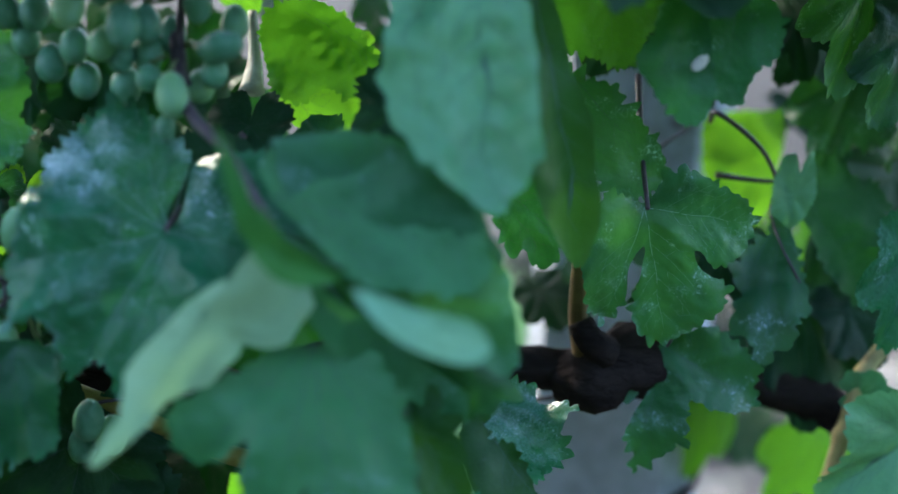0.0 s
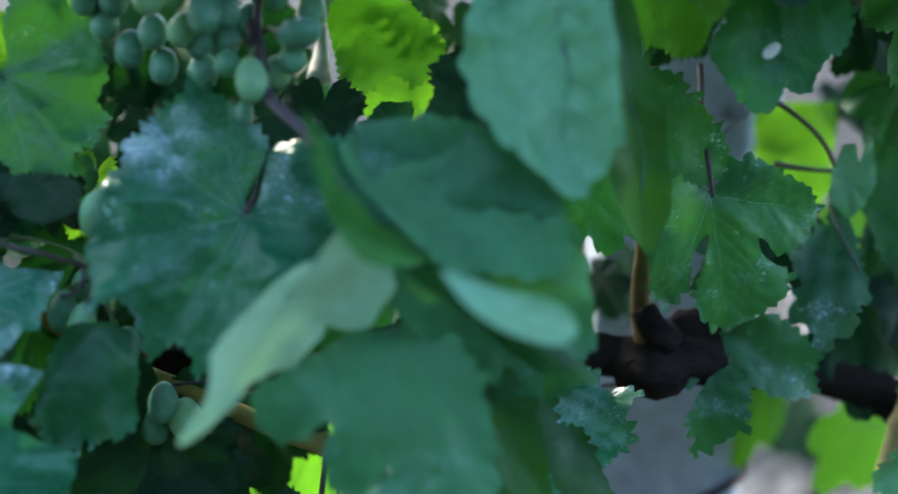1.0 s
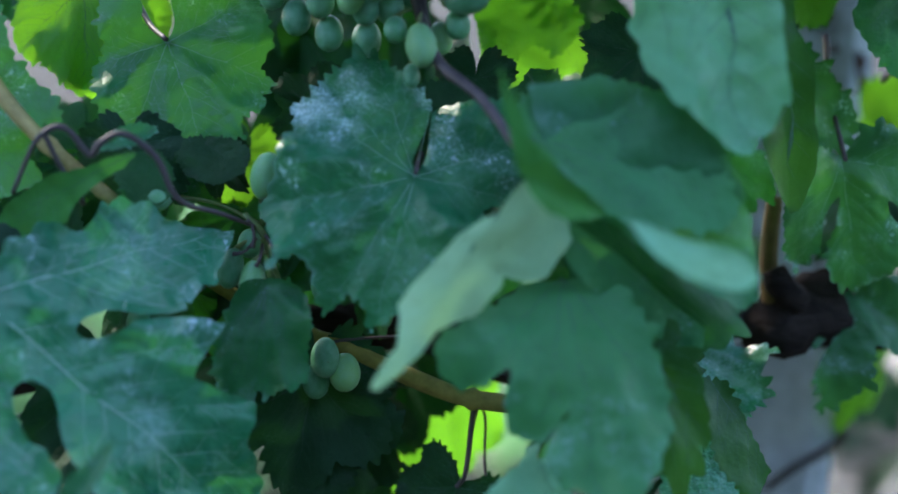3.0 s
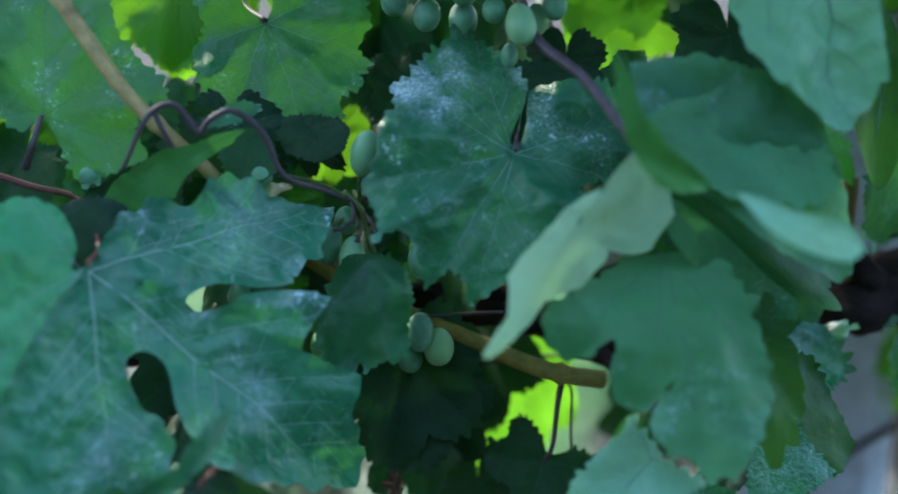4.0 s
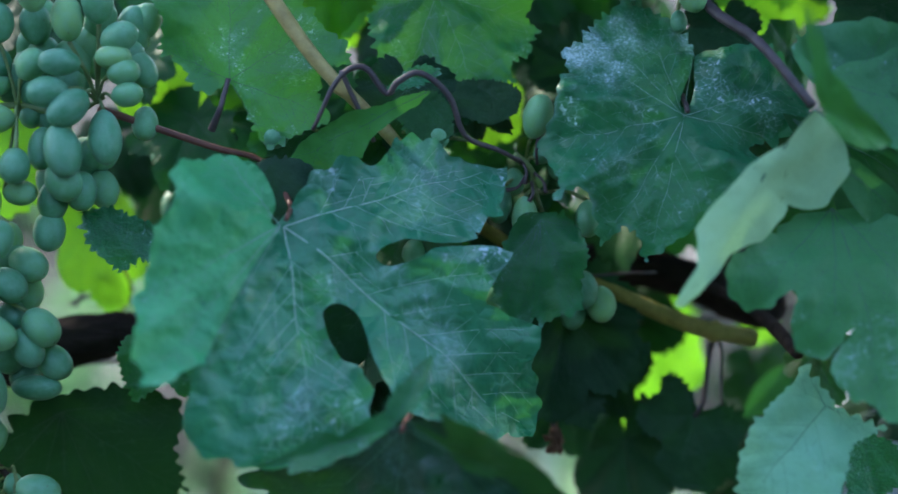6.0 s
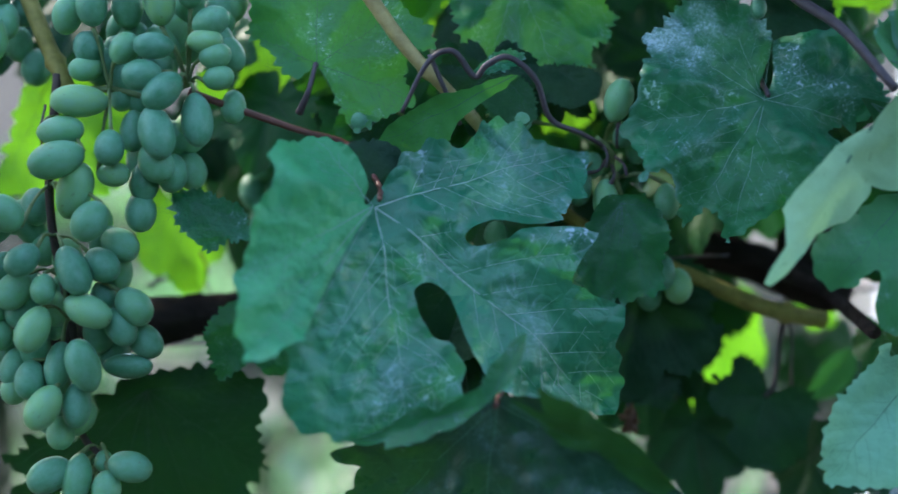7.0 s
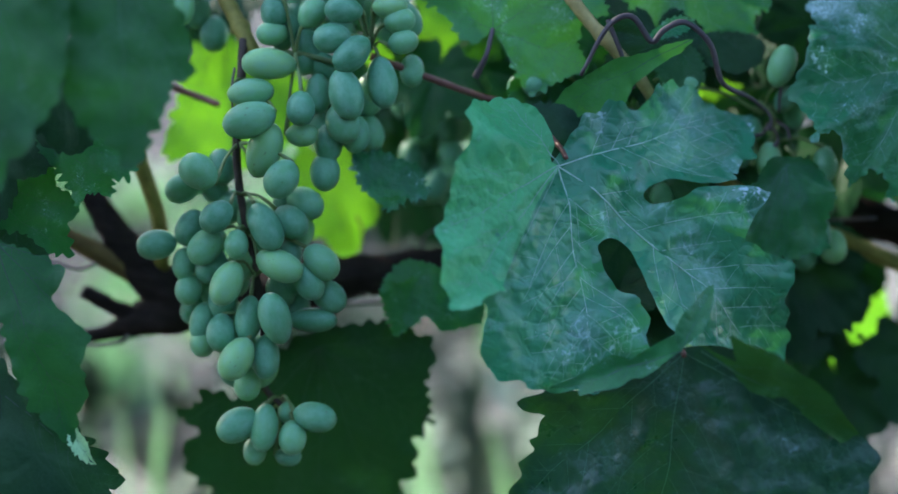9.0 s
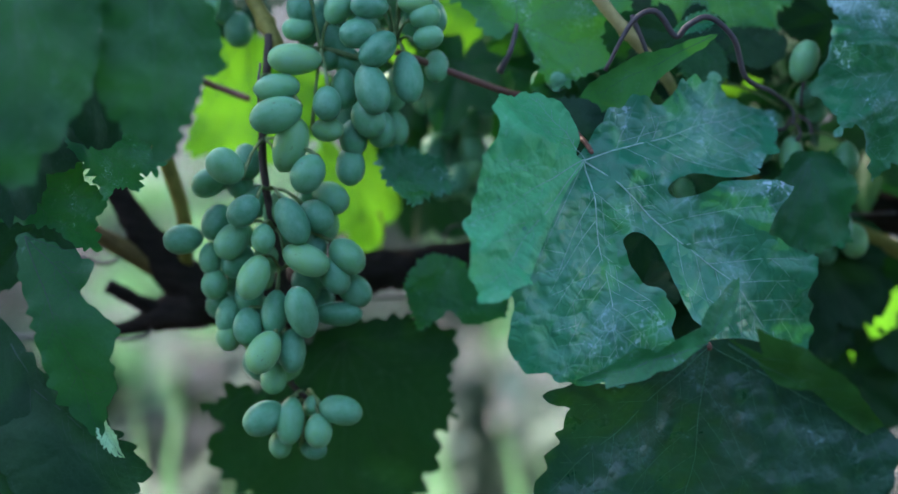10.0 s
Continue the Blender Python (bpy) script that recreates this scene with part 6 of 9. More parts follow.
vine_leaf(left_shoot, (-0.3415, 0.5044, -0.0903), (-0.3537, 0.4979, -0.1257), (-0.0009, -0.9838, 0.1793), look_of=LEAF, tooth=0.055, path=((71, 0.437, 1), (98, 0.245, 3), (-123, 0.150, 2), (-75, 0.525, 3), (-79, 0.878, 1), (-65, 1.000, 2), (-34, 0.827, 3), (-19, 0.618, 0), (-8, 0.740, 3), (6, 0.954, 1), (22, 0.770, 3), (45, 0.650, 2)))
vine_leaf(left_shoot, (-0.4496, 0.5650, 0.0352), (-0.4503, 0.5525, -0.0416), (-0.0011, -0.9873, 0.1588), rim=((-177, 0.46, 3), (-107, 0.56, 1), (-66, 0.56, 3), (-7, 0.48, 1), (26, 0.48, 3), (46, 0.54, 1), (89, 0.31, 3), (152, 0.45, 3)), middle=(-0.02, 0.52), look_of=YOUNG, label='young leaf glowing yellow-green against the light')
vine_leaf(left_shoot, (-0.3955, 0.5800, -0.0427), (-0.3823, 0.5700, -0.0831), (0.1477, -0.9478, 0.2827), wide=0.63, look_of=YOUNG, lobe=0.3, lit=False)
vine_leaf(left_shoot, (-0.3272, 0.5600, 0.0266), (-0.3475, 0.5600, 0.0119), (-0.2866, -0.8719, 0.3972), wide=1.05, look_of=YOUNG, lobe=0.3)
stem(left_shoot, 'cut_petiole', [(-0.4556, 0.4100, -0.0112), (-0.4373, 0.4050, -0.0187), (-0.4227, 0.4000, -0.0243)], (0.0014, 0.0014), RED_STALK)

back_shoot = thing("vine_shoot", 'leaves at the back of the vine with shade painted into their dark colour', "vine shoot", "shoots of the vine")
vine_leaf(back_shoot, (-0.2102, 0.6100, 0.1054), (-0.1883, 0.5900, 0.0681), (-0.4168, -0.8800, 0.2275), wide=0.75, look_of=HALF_SHADED, lobe=0.37, fine=1, veins=VEIN_DULL)
vine_leaf(back_shoot, (-0.1741, 0.6100, 0.0946), (-0.1513, 0.5900, 0.0560), (-0.5626, -0.8216, 0.0922), wide=0.85, look_of=HALF_SHADED, lobe=0.44, fine=1, veins=VEIN_DULL)
vine_leaf(back_shoot, (-0.1296, 0.6100, 0.1008), (-0.1224, 0.5900, 0.0606), (0.0057, -0.8947, 0.4466), wide=0.71, look_of=HALF_SHADED, lobe=0.34, fine=1, veins=VEIN_DULL)
vine_leaf(back_shoot, (-0.2158, 0.6100, 0.0638), (-0.2021, 0.5900, 0.0253), (-0.1772, -0.8977, 0.4034), wide=0.73, look_of=HALF_SHADED, lobe=0.56, fine=1, veins=VEIN_DULL)
vine_leaf(back_shoot, (-0.0945, 0.6100, 0.0615), (-0.1080, 0.5900, 0.0380), (0.7900, -0.6096, 0.0652), wide=0.80, look_of=HALF_SHADED, lobe=0.35, fine=1, veins=VEIN_DULL)
vine_leaf(back_shoot, (-0.2122, 0.6100, -0.0325), (-0.1844, 0.5900, -0.0761), (-0.2188, -0.9323, 0.2879), wide=0.79, look_of=SHADED, lobe=0.55, fine=1, veins=VEIN_DARK)
vine_leaf(back_shoot, (-0.2006, 0.6100, -0.0778), (-0.2151, 0.5900, -0.1198), (-0.1017, -0.8840, 0.4562), wide=0.97, look_of=SHADED, lobe=0.33, fine=1, veins=VEIN_DARK)
vine_leaf(back_shoot, (-0.1608, 0.6100, -0.0922), (-0.1443, 0.5900, -0.1166), (-0.2820, -0.8262, 0.4877), wide=0.73, look_of=SHADED, lobe=0.36, fine=1, veins=VEIN_DARK)
vine_leaf(back_shoot, (-0.0348, 0.6100, 0.0724), (-0.0429, 0.5900, 0.0498), (-0.4285, -0.5936, 0.6812), wide=0.88, look_of=HALF_SHADED, lobe=0.36, fine=1, veins=VEIN_DULL)
vine_leaf(back_shoot, (0.1737, 0.6100, 0.1144), (0.1702, 0.5900, 0.0836), (-0.2875, -0.7881, 0.5442), wide=0.61, look_of=SHADED, lobe=0.51, fine=1, veins=VEIN_DARK)
vine_leaf(back_shoot, (0.1122, 0.6100, -0.0026), (0.0920, 0.5900, -0.0271), (0.5627, -0.8038, 0.1931), wide=0.79, look_of=SHADED, lobe=0.59, fine=1, veins=VEIN_DARK)
vine_leaf(back_shoot, (0.1399, 0.6100, -0.0014), (0.1451, 0.5900, -0.0293), (0.0668, -0.8050, 0.5895), wide=0.81, look_of=SHADED, lobe=0.55, fine=1, veins=VEIN_DARK)
vine_leaf(back_shoot, (0.0865, 0.6100, 0.1137), (0.0678, 0.5900, 0.0850), (0.1180, -0.8491, 0.5148), wide=0.66, look_of=SHADED, lobe=0.32, fine=1, veins=VEIN_DARK)
vine_leaf(back_shoot, (-0.0264, 0.6100, 0.1006), (-0.0168, 0.5900, 0.0712), (-0.2741, -0.8341, 0.4786), wide=0.66, look_of=HALF_SHADED, lobe=0.33, fine=1, veins=VEIN_DULL)
vine_leaf(back_shoot, (-0.2082, 0.6100, 0.0937), (-0.2061, 0.5900, 0.0574), (0.3203, -0.8220, 0.4709), wide=0.69, look_of=HALF_SHADED, lobe=0.47, fine=1, veins=VEIN_DULL)
vine_leaf(back_shoot, (-0.1698, 0.6100, 0.0794), (-0.1858, 0.5900, 0.0465), (0.6319, -0.7593, 0.1552), wide=0.78, look_of=HALF_SHADED, lobe=0.32, fine=1, veins=VEIN_DULL)
vine_leaf(back_shoot, (-0.2831, 0.6100, 0.0374), (-0.2627, 0.5900, 0.0051), (0.2392, -0.7508, 0.6157), wide=0.76, look_of=HALF_SHADED, lobe=0.53, fine=1, veins=VEIN_DULL)
vine_leaf(back_shoot, (-0.3577, 0.6100, 0.0348), (-0.3278, 0.5900, 0.0009), (-0.2816, -0.9144, 0.2909), wide=0.70, look_of=SHADED, lobe=0.37, fine=1, veins=VEIN_DARK)
vine_leaf(back_shoot, (-0.1992, 0.6100, 0.0308), (-0.1985, 0.5900, -0.0078), (0.2304, -0.8621, 0.4512), wide=0.75, look_of=HALF_SHADED, lobe=0.53, fine=1, veins=VEIN_DULL)
vine_leaf(back_shoot, (-0.1662, 0.6100, 0.0621), (-0.1727, 0.5900, 0.0242), (0.4987, -0.7989, 0.3362), wide=0.81, look_of=HALF_SHADED, lobe=0.31, fine=1, veins=VEIN_DULL)
vine_leaf(back_shoot, (-0.2390, 0.6100, 0.0232), (-0.2379, 0.5900, -0.0085), (-0.6434, -0.6578, 0.3915), wide=0.92, look_of=HALF_SHADED, lobe=0.41, fine=1, veins=VEIN_DULL)
vine_leaf(back_shoot, (-0.3132, 0.6100, 0.0085), (-0.2910, 0.5900, -0.0161), (-0.6973, -0.7152, -0.0476), wide=0.83, look_of=HALF_SHADED, lobe=0.6, fine=1, veins=VEIN_DULL)
vine_leaf(back_shoot, (-0.3954, 0.6100, 0.0060), (-0.3736, 0.5900, -0.0206), (-0.1376, -0.8424, 0.5210), wide=0.64, look_of=SHADED, lobe=0.32, fine=1, veins=VEIN_DARK)
vine_leaf(back_shoot, (-0.1242, 0.6100, 0.0790), (-0.1376, 0.5900, 0.0364), (-0.4130, -0.7679, 0.4896), wide=0.80, look_of=HALF_SHADED, lobe=0.55, fine=1, veins=VEIN_DULL)
vine_leaf(back_shoot, (-0.1696, 0.6100, 0.0201), (-0.1571, 0.5900, -0.0022), (0.1456, -0.6947, 0.7044), wide=0.81, look_of=HALF_SHADED, lobe=0.53, fine=1, veins=VEIN_DULL)
vine_leaf(back_shoot, (-0.3595, 0.6100, -0.0028), (-0.3519, 0.5900, -0.0455), (-0.5552, -0.7866, 0.2700), wide=0.93, look_of=HALF_SHADED, lobe=0.44, fine=1, veins=VEIN_DULL)
vine_leaf(back_shoot, (-0.3439, 0.6100, 0.0175), (-0.3274, 0.5900, -0.0207), (0.0527, -0.8753, 0.4808), wide=0.74, look_of=SHADED, lobe=0.31, fine=1, veins=VEIN_DARK)
vine_leaf(back_shoot, (-0.1412, 0.6100, 0.0454), (-0.1707, 0.5900, 0.0102), (-0.1863, -0.7792, 0.5985), wide=0.81, look_of=HALF_SHADED, lobe=0.58, fine=1, veins=VEIN_DULL)
vine_leaf(back_shoot, (-0.3607, 0.6100, 0.0183), (-0.3835, 0.5900, -0.0238), (0.0065, -0.9044, 0.4265), wide=0.79, look_of=HALF_SHADED, lobe=0.44, fine=1, veins=VEIN_DULL)
vine_leaf(back_shoot, (-0.3563, 0.6100, -0.0379), (-0.3341, 0.5900, -0.0757), (-0.6111, -0.7895, 0.0580), wide=0.86, look_of=SHADED, lobe=0.38, fine=1, veins=VEIN_DARK)
vine_leaf(back_shoot, (-0.4598, 0.6100, 0.0582), (-0.4757, 0.5900, 0.0294), (0.7385, -0.6717, 0.0590), wide=0.76, look_of=SHADED, lobe=0.37, fine=1, veins=VEIN_DARK)
vine_leaf(back_shoot, (-0.1632, 0.6100, 0.0371), (-0.1681, 0.5900, -0.0091), (-0.2499, -0.8786, 0.4070), wide=0.71, look_of=HALF_SHADED, lobe=0.59, fine=1, veins=VEIN_DULL)
vine_leaf(back_shoot, (-0.1285, 0.6100, 0.0377), (-0.1211, 0.5900, -0.0093), (-0.0923, -0.9214, 0.3774), wide=0.78, look_of=HALF_SHADED, lobe=0.45, fine=1, veins=VEIN_DULL)
vine_leaf(back_shoot, (-0.0825, 0.6100, -0.0112), (-0.1045, 0.5900, -0.0566), (0.3410, -0.9099, 0.2360), wide=0.84, look_of=HALF_SHADED, lobe=0.33, fine=1, veins=VEIN_DULL)
vine_leaf(back_shoot, (-0.1195, 0.6100, -0.0784), (-0.1175, 0.5900, -0.1264), (-0.4108, -0.8474, 0.3363), wide=0.77, look_of=SHADED, lobe=0.38, fine=1, veins=VEIN_DARK)
vine_leaf(back_shoot, (-0.1551, 0.6100, -0.0631), (-0.1632, 0.5900, -0.1092), (-0.4435, -0.7910, 0.4215), wide=0.76, look_of=SHADED, lobe=0.48, fine=1, veins=VEIN_DARK)
vine_leaf(back_shoot, (-0.1206, 0.6100, -0.0347), (-0.1441, 0.5900, -0.0662), (-0.3193, -0.6747, 0.6655), wide=0.88, look_of=HALF_SHADED, lobe=0.34, fine=1, veins=VEIN_DULL)
vine_leaf(back_shoot, (-0.1610, 0.6100, -0.0407), (-0.1825, 0.5900, -0.0726), (0.5381, -0.8282, 0.1569), wide=0.85, look_of=HALF_SHADED, lobe=0.45, fine=1, veins=VEIN_DULL)
vine_leaf(back_shoot, (-0.0128, 0.5100, 0.0603), (-0.0108, 0.4900, 0.0234), (0.1355, -0.8681, 0.4776), wide=0.81, look_of=SHADED, lobe=0.35, fine=1, veins=VEIN_DARK)
vine_leaf(back_shoot, (-0.0729, 0.5300, 0.0104), (-0.0562, 0.5100, -0.0201), (-0.5404, -0.8082, 0.2340), wide=0.75, look_of=SHADED, lobe=0.44, fine=1, veins=VEIN_DARK)
vine_leaf(back_shoot, (-0.2587, 0.5300, 0.0214), (-0.2611, 0.5100, -0.0166), (0.1582, -0.8778, 0.4521), wide=0.73, look_of=HALF_SHADED, lobe=0.53, fine=1, veins=VEIN_DULL)
vine_leaf(back_shoot, (-0.2859, 0.5400, 0.0253), (-0.3025, 0.5200, -0.0125), (0.4459, -0.8574, 0.2568), wide=0.77, look_of=HALF_SHADED, lobe=0.43, fine=1, veins=VEIN_DULL)
vine_leaf(back_shoot, (-0.2798, 0.5100, -0.0002), (-0.2901, 0.4900, -0.0277), (0.5650, -0.7530, 0.3372), wide=0.74, look_of=HALF_SHADED, lobe=0.56, fine=1, veins=VEIN_DULL)
vine_leaf(back_shoot, (-0.1368, 0.5800, -0.1044), (-0.1240, 0.5600, -0.1367), (-0.5799, -0.7754, 0.2499), wide=0.81, look_of=SHADED, lobe=0.57, fine=1, veins=VEIN_DARK)
vine_leaf(back_shoot, (-0.2455, 0.5100, -0.0755), (-0.2306, 0.4900, -0.1177), (0.2352, -0.8439, 0.4821), wide=0.96, look_of=SHADED, lobe=0.53, fine=1, veins=VEIN_DARK)
vine_leaf(back_shoot, (-0.2434, 0.5000, -0.1143), (-0.2262, 0.4800, -0.1365), (-0.5061, -0.7982, 0.3267), wide=0.78, look_of=SHADED, lobe=0.52, fine=1, veins=VEIN_DARK)
vine_leaf(back_shoot, (-0.2297, 0.5100, -0.0421), (-0.2216, 0.4900, -0.0698), (-0.3106, -0.8120, 0.4941), wide=0.71, look_of=HALF_SHADED, lobe=0.45, fine=1, veins=VEIN_DULL)
vine_leaf(back_shoot, (-0.2153, 0.5400, -0.0428), (-0.2182, 0.5200, -0.0777), (0.4585, -0.7865, 0.4136), wide=0.83, look_of=HALF_SHADED, lobe=0.41, fine=1, veins=VEIN_DULL)
vine_leaf(back_shoot, (-0.1969, 0.5500, -0.0312), (-0.1850, 0.5300, -0.0608), (-0.2061, -0.8470, 0.4901), wide=0.73, look_of=SHADED, lobe=0.51, fine=1, veins=VEIN_DARK)
vine_leaf(back_shoot, (-0.1232, 0.5600, -0.0263), (-0.1340, 0.5400, -0.0621), (-0.4769, -0.6982, 0.5340), wide=0.89, look_of=HALF_SHADED, lobe=0.5, fine=1, veins=VEIN_DULL)
vine_leaf(back_shoot, (-0.3359, 0.5400, 0.0099), (-0.3466, 0.5200, -0.0229), (-0.0485, -0.8453, 0.5321), wide=0.86, look_of=HALF_SHADED, lobe=0.53, fine=1, veins=VEIN_DULL)
vine_leaf(back_shoot, (-0.4992, 0.4400, 0.0009), (-0.5208, 0.4200, -0.0402), (0.5624, -0.8204, 0.1029), wide=0.80, look_of=SHADED, lobe=0.48, fine=1, veins=VEIN_DARK)
vine_leaf(back_shoot, (-0.5415, 0.4600, -0.0185), (-0.5302, 0.4400, -0.0693), (0.0729, -0.9223, 0.3795), wide=0.74, look_of=SHADED, lobe=0.32, fine=1, veins=VEIN_DARK)
vine_leaf(back_shoot, (-0.5343, 0.4900, -0.0709), (-0.5508, 0.4700, -0.1008), (0.4934, -0.8240, 0.2786), wide=0.81, look_of=SHADED, lobe=0.48, fine=1, veins=VEIN_DARK)
vine_leaf(back_shoot, (-0.2918, 0.5200, 0.0016), (-0.2845, 0.5000, -0.0308), (0.2447, -0.7991, 0.5491), wide=0.75, look_of=HALF_SHADED, lobe=0.38, fine=1, veins=VEIN_DULL)
vine_leaf(back_shoot, (-0.2358, 0.5300, 0.0123), (-0.2496, 0.5100, -0.0160), (0.6754, -0.7158, 0.1774), wide=0.81, look_of=HALF_SHADED, lobe=0.32, fine=1, veins=VEIN_DULL)
vine_leaf(back_shoot, (-0.0842, 0.5200, 0.0507), (-0.0875, 0.5000, 0.0194), (0.0574, -0.8435, 0.5340), wide=0.66, look_of=SHADED, lobe=0.59, fine=1, veins=VEIN_DARK)
vine_leaf(back_shoot, (-0.0517, 0.5250, 0.0406), (-0.0694, 0.5050, 0.0179), (0.4646, -0.8124, 0.3525), wide=0.61, look_of=HALF_SHADED, lobe=0.32, fine=1, veins=VEIN_DULL)
vine_leaf(back_shoot, (-0.0253, 0.6900, -0.1280), (-0.0318, 0.6700, -0.1561), (0.1028, -0.8215, 0.5609), wide=0.76, look_of=SHADED, lobe=0.55, fine=1, veins=VEIN_DARK)
vine_leaf(back_shoot, (-0.0415, 0.5300, -0.1585), (-0.0608, 0.5100, -0.1738), (0.5658, -0.7701, 0.2947), wide=0.73, look_of=SHADED, lobe=0.34, fine=1, veins=VEIN_DARK)
vine_leaf(back_shoot, (-0.2554, 0.6100, 0.0561), (-0.2554, 0.5900, 0.0397), (0.7634, -0.4109, 0.4983), wide=0.60, look_of=HALF_SHADED, lobe=0.56, fine=1, veins=VEIN_DULL)
vine_leaf(back_shoot, (0.0095, 0.5600, -0.1304), (-0.0125, 0.5400, -0.1504), (-0.4177, -0.3725, 0.8287), wide=0.79, look_of=SHADED, lobe=0.31, fine=1, veins=VEIN_DARK)
vine_leaf(back_shoot, (-0.0385, 0.5300, -0.1011), (-0.0339, 0.5100, -0.1233), (-0.9226, -0.3609, 0.1361), look_of=HALF_SHADED, lobe=0.54, fine=1, veins=VEIN)
vine_leaf(back_shoot, (-0.0060, 0.6100, -0.1738), (-0.0061, 0.5900, -0.1823), (0.1633, -0.3856, 0.9081), wide=0.67, look_of=SHADED, lobe=0.58, fine=1, veins=VEIN_DARK)
vine_leaf(back_shoot, (-0.3789, 0.5700, 0.0831), (-0.3657, 0.5500, 0.0475), (0.2520, -0.8009, 0.5432), wide=0.64, look_of=HALF_SHADED, lobe=0.46, fine=1, veins=VEIN_DULL)
vine_leaf(back_shoot, (-0.1782, 0.5450, -0.0147), (-0.1737, 0.5250, -0.0370), (-0.8198, -0.4982, 0.2822), wide=0.86, look_of=HALF_SHADED, lobe=0.47, fine=1, veins=VEIN_DULL)
vine_leaf(back_shoot, (-0.2014, 0.5300, 0.0191), (-0.1861, 0.5100, 0.0026), (-0.6581, -0.7102, 0.2500), wide=0.60, look_of=SHADED, lobe=0.51, fine=1, veins=VEIN_DARK)
# three leaves added on the sun's way, to shade the small berries
vine_leaf(back_shoot, (-0.2216, 0.5571, 0.0255), (-0.2358, 0.5371, -0.0080), (0.0796, -0.8709, 0.4850), wide=0.74, look_of=HALF_SHADED, lobe=0.46, fine=1, veins=VEIN_DULL)
vine_leaf(back_shoot, (-0.1775, 0.5431, -0.0341), (-0.1684, 0.5231, -0.0592), (-0.5992, -0.7183, 0.3536), wide=0.75, look_of=HALF_SHADED, lobe=0.44, fine=1, veins=VEIN_DULL)
vine_leaf(back_shoot, (-0.1960, 0.5540, -0.0100), (-0.2094, 0.5340, -0.0403), (0.2132, -0.8560, 0.4710), wide=0.72, look_of=HALF_SHADED, lobe=0.58, fine=1, veins=VEIN_DULL)
vine_leaf(back_shoot, (-0.1621, 0.5400, -0.0145), (-0.1699, 0.5200, -0.0340), (0.2566, -0.7243, 0.6400), wide=0.55, look_of=HALF_SHADED, lobe=0.47, fine=1, veins=VEIN_DULL)
vine_leaf(back_shoot, (-0.2162, 0.5300, 0.0195), (-0.2295, 0.5100, -0.0044), (0.4090, -0.7992, 0.4404), wide=0.61, look_of=LEAF, lobe=0.36, fine=1, veins=VEIN)
vine_leaf(back_shoot, (-0.2652, 0.5300, 0.0102), (-0.2645, 0.5100, -0.0125), (0.4988, -0.6426, 0.5816), wide=0.80, look_of=LEAF, lobe=0.39, fine=1, veins=VEIN)
vine_leaf(back_shoot, (-0.1701, 0.5700, 0.0320), (-0.1702, 0.5500, 0.0078), (-0.6013, -0.6152, 0.5099), wide=0.59, look_of=HALF_SHADED, lobe=0.49, fine=1, veins=VEIN)
vine_leaf(back_shoot, (-0.3935, 0.5450, 0.0569), (-0.4041, 0.5250, 0.0228), (0.0944, -0.8707, 0.4826), wide=0.72, look_of=SHADED, lobe=0.54, fine=1, veins=VEIN_DARK)
vine_leaf(back_shoot, (-0.4357, 0.5450, 0.0564), (-0.4401, 0.5250, 0.0313), (-0.1296, -0.7639, 0.6322), wide=0.70, look_of=SHADED, lobe=0.37, fine=1, veins=VEIN_DARK)
vine_leaf(back_shoot, (-0.4629, 0.5450, 0.0465), (-0.4669, 0.5250, 0.0247), (0.4876, -0.6852, 0.5411), wide=0.57, look_of=SHADED, lobe=0.55, fine=1, veins=VEIN_DARK)
vine_leaf(back_shoot, (-0.3608, 0.5450, 0.0422), (-0.3580, 0.5250, 0.0183), (-0.2697, -0.7529, 0.6003), wide=0.59, look_of=HALF_SHADED, lobe=0.39, fine=1, veins=VEIN_DULL)
vine_leaf(back_shoot, (-0.1994, 0.5400, 0.0276), (-0.2054, 0.5200, 0.0074), (0.7666, -0.5558, 0.3216), wide=0.71, look_of=LEAF, lobe=0.44, fine=1, veins=VEIN)
vine_leaf(back_shoot, (-0.2382, 0.5500, 0.0357), (-0.2325, 0.5300, 0.0190), (-0.6881, -0.5698, 0.4492), wide=0.58, look_of=LEAF, lobe=0.35, fine=1, veins=VEIN)
vine_leaf(back_shoot, (-0.2517, 0.5100, -0.1106), (-0.2641, 0.4900, -0.1260), (-0.0196, -0.6025, 0.7979), wide=0.82, look_of=SHADED, lobe=0.43, fine=1, veins=VEIN_DARK)
vine_leaf(back_shoot, (-0.0431, 0.6900, 0.1374), (-0.0413, 0.6700, 0.1166), (0.0548, -0.7170, 0.6949), wide=0.51, look_of=HALF_SHADED, lobe=0.51, fine=1, veins=VEIN_DULL)
vine_leaf(back_shoot, (-0.1060, 0.7100, 0.1430), (-0.0958, 0.6900, 0.1265), (0.0401, -0.6235, 0.7808), wide=0.50, look_of=HALF_SHADED, lobe=0.51, fine=1, veins=VEIN_DULL)
# added leaf whose dark tone stands in for dim brown soil
vine_leaf(back_shoot, (0.2095, 0.8600, -0.1255), (0.2177, 0.8400, -0.1514), (-0.3112, -0.7967, 0.5181), wide=0.81, look_of=SHADED, lobe=0.44, fine=1, veins=VEIN_DARK)
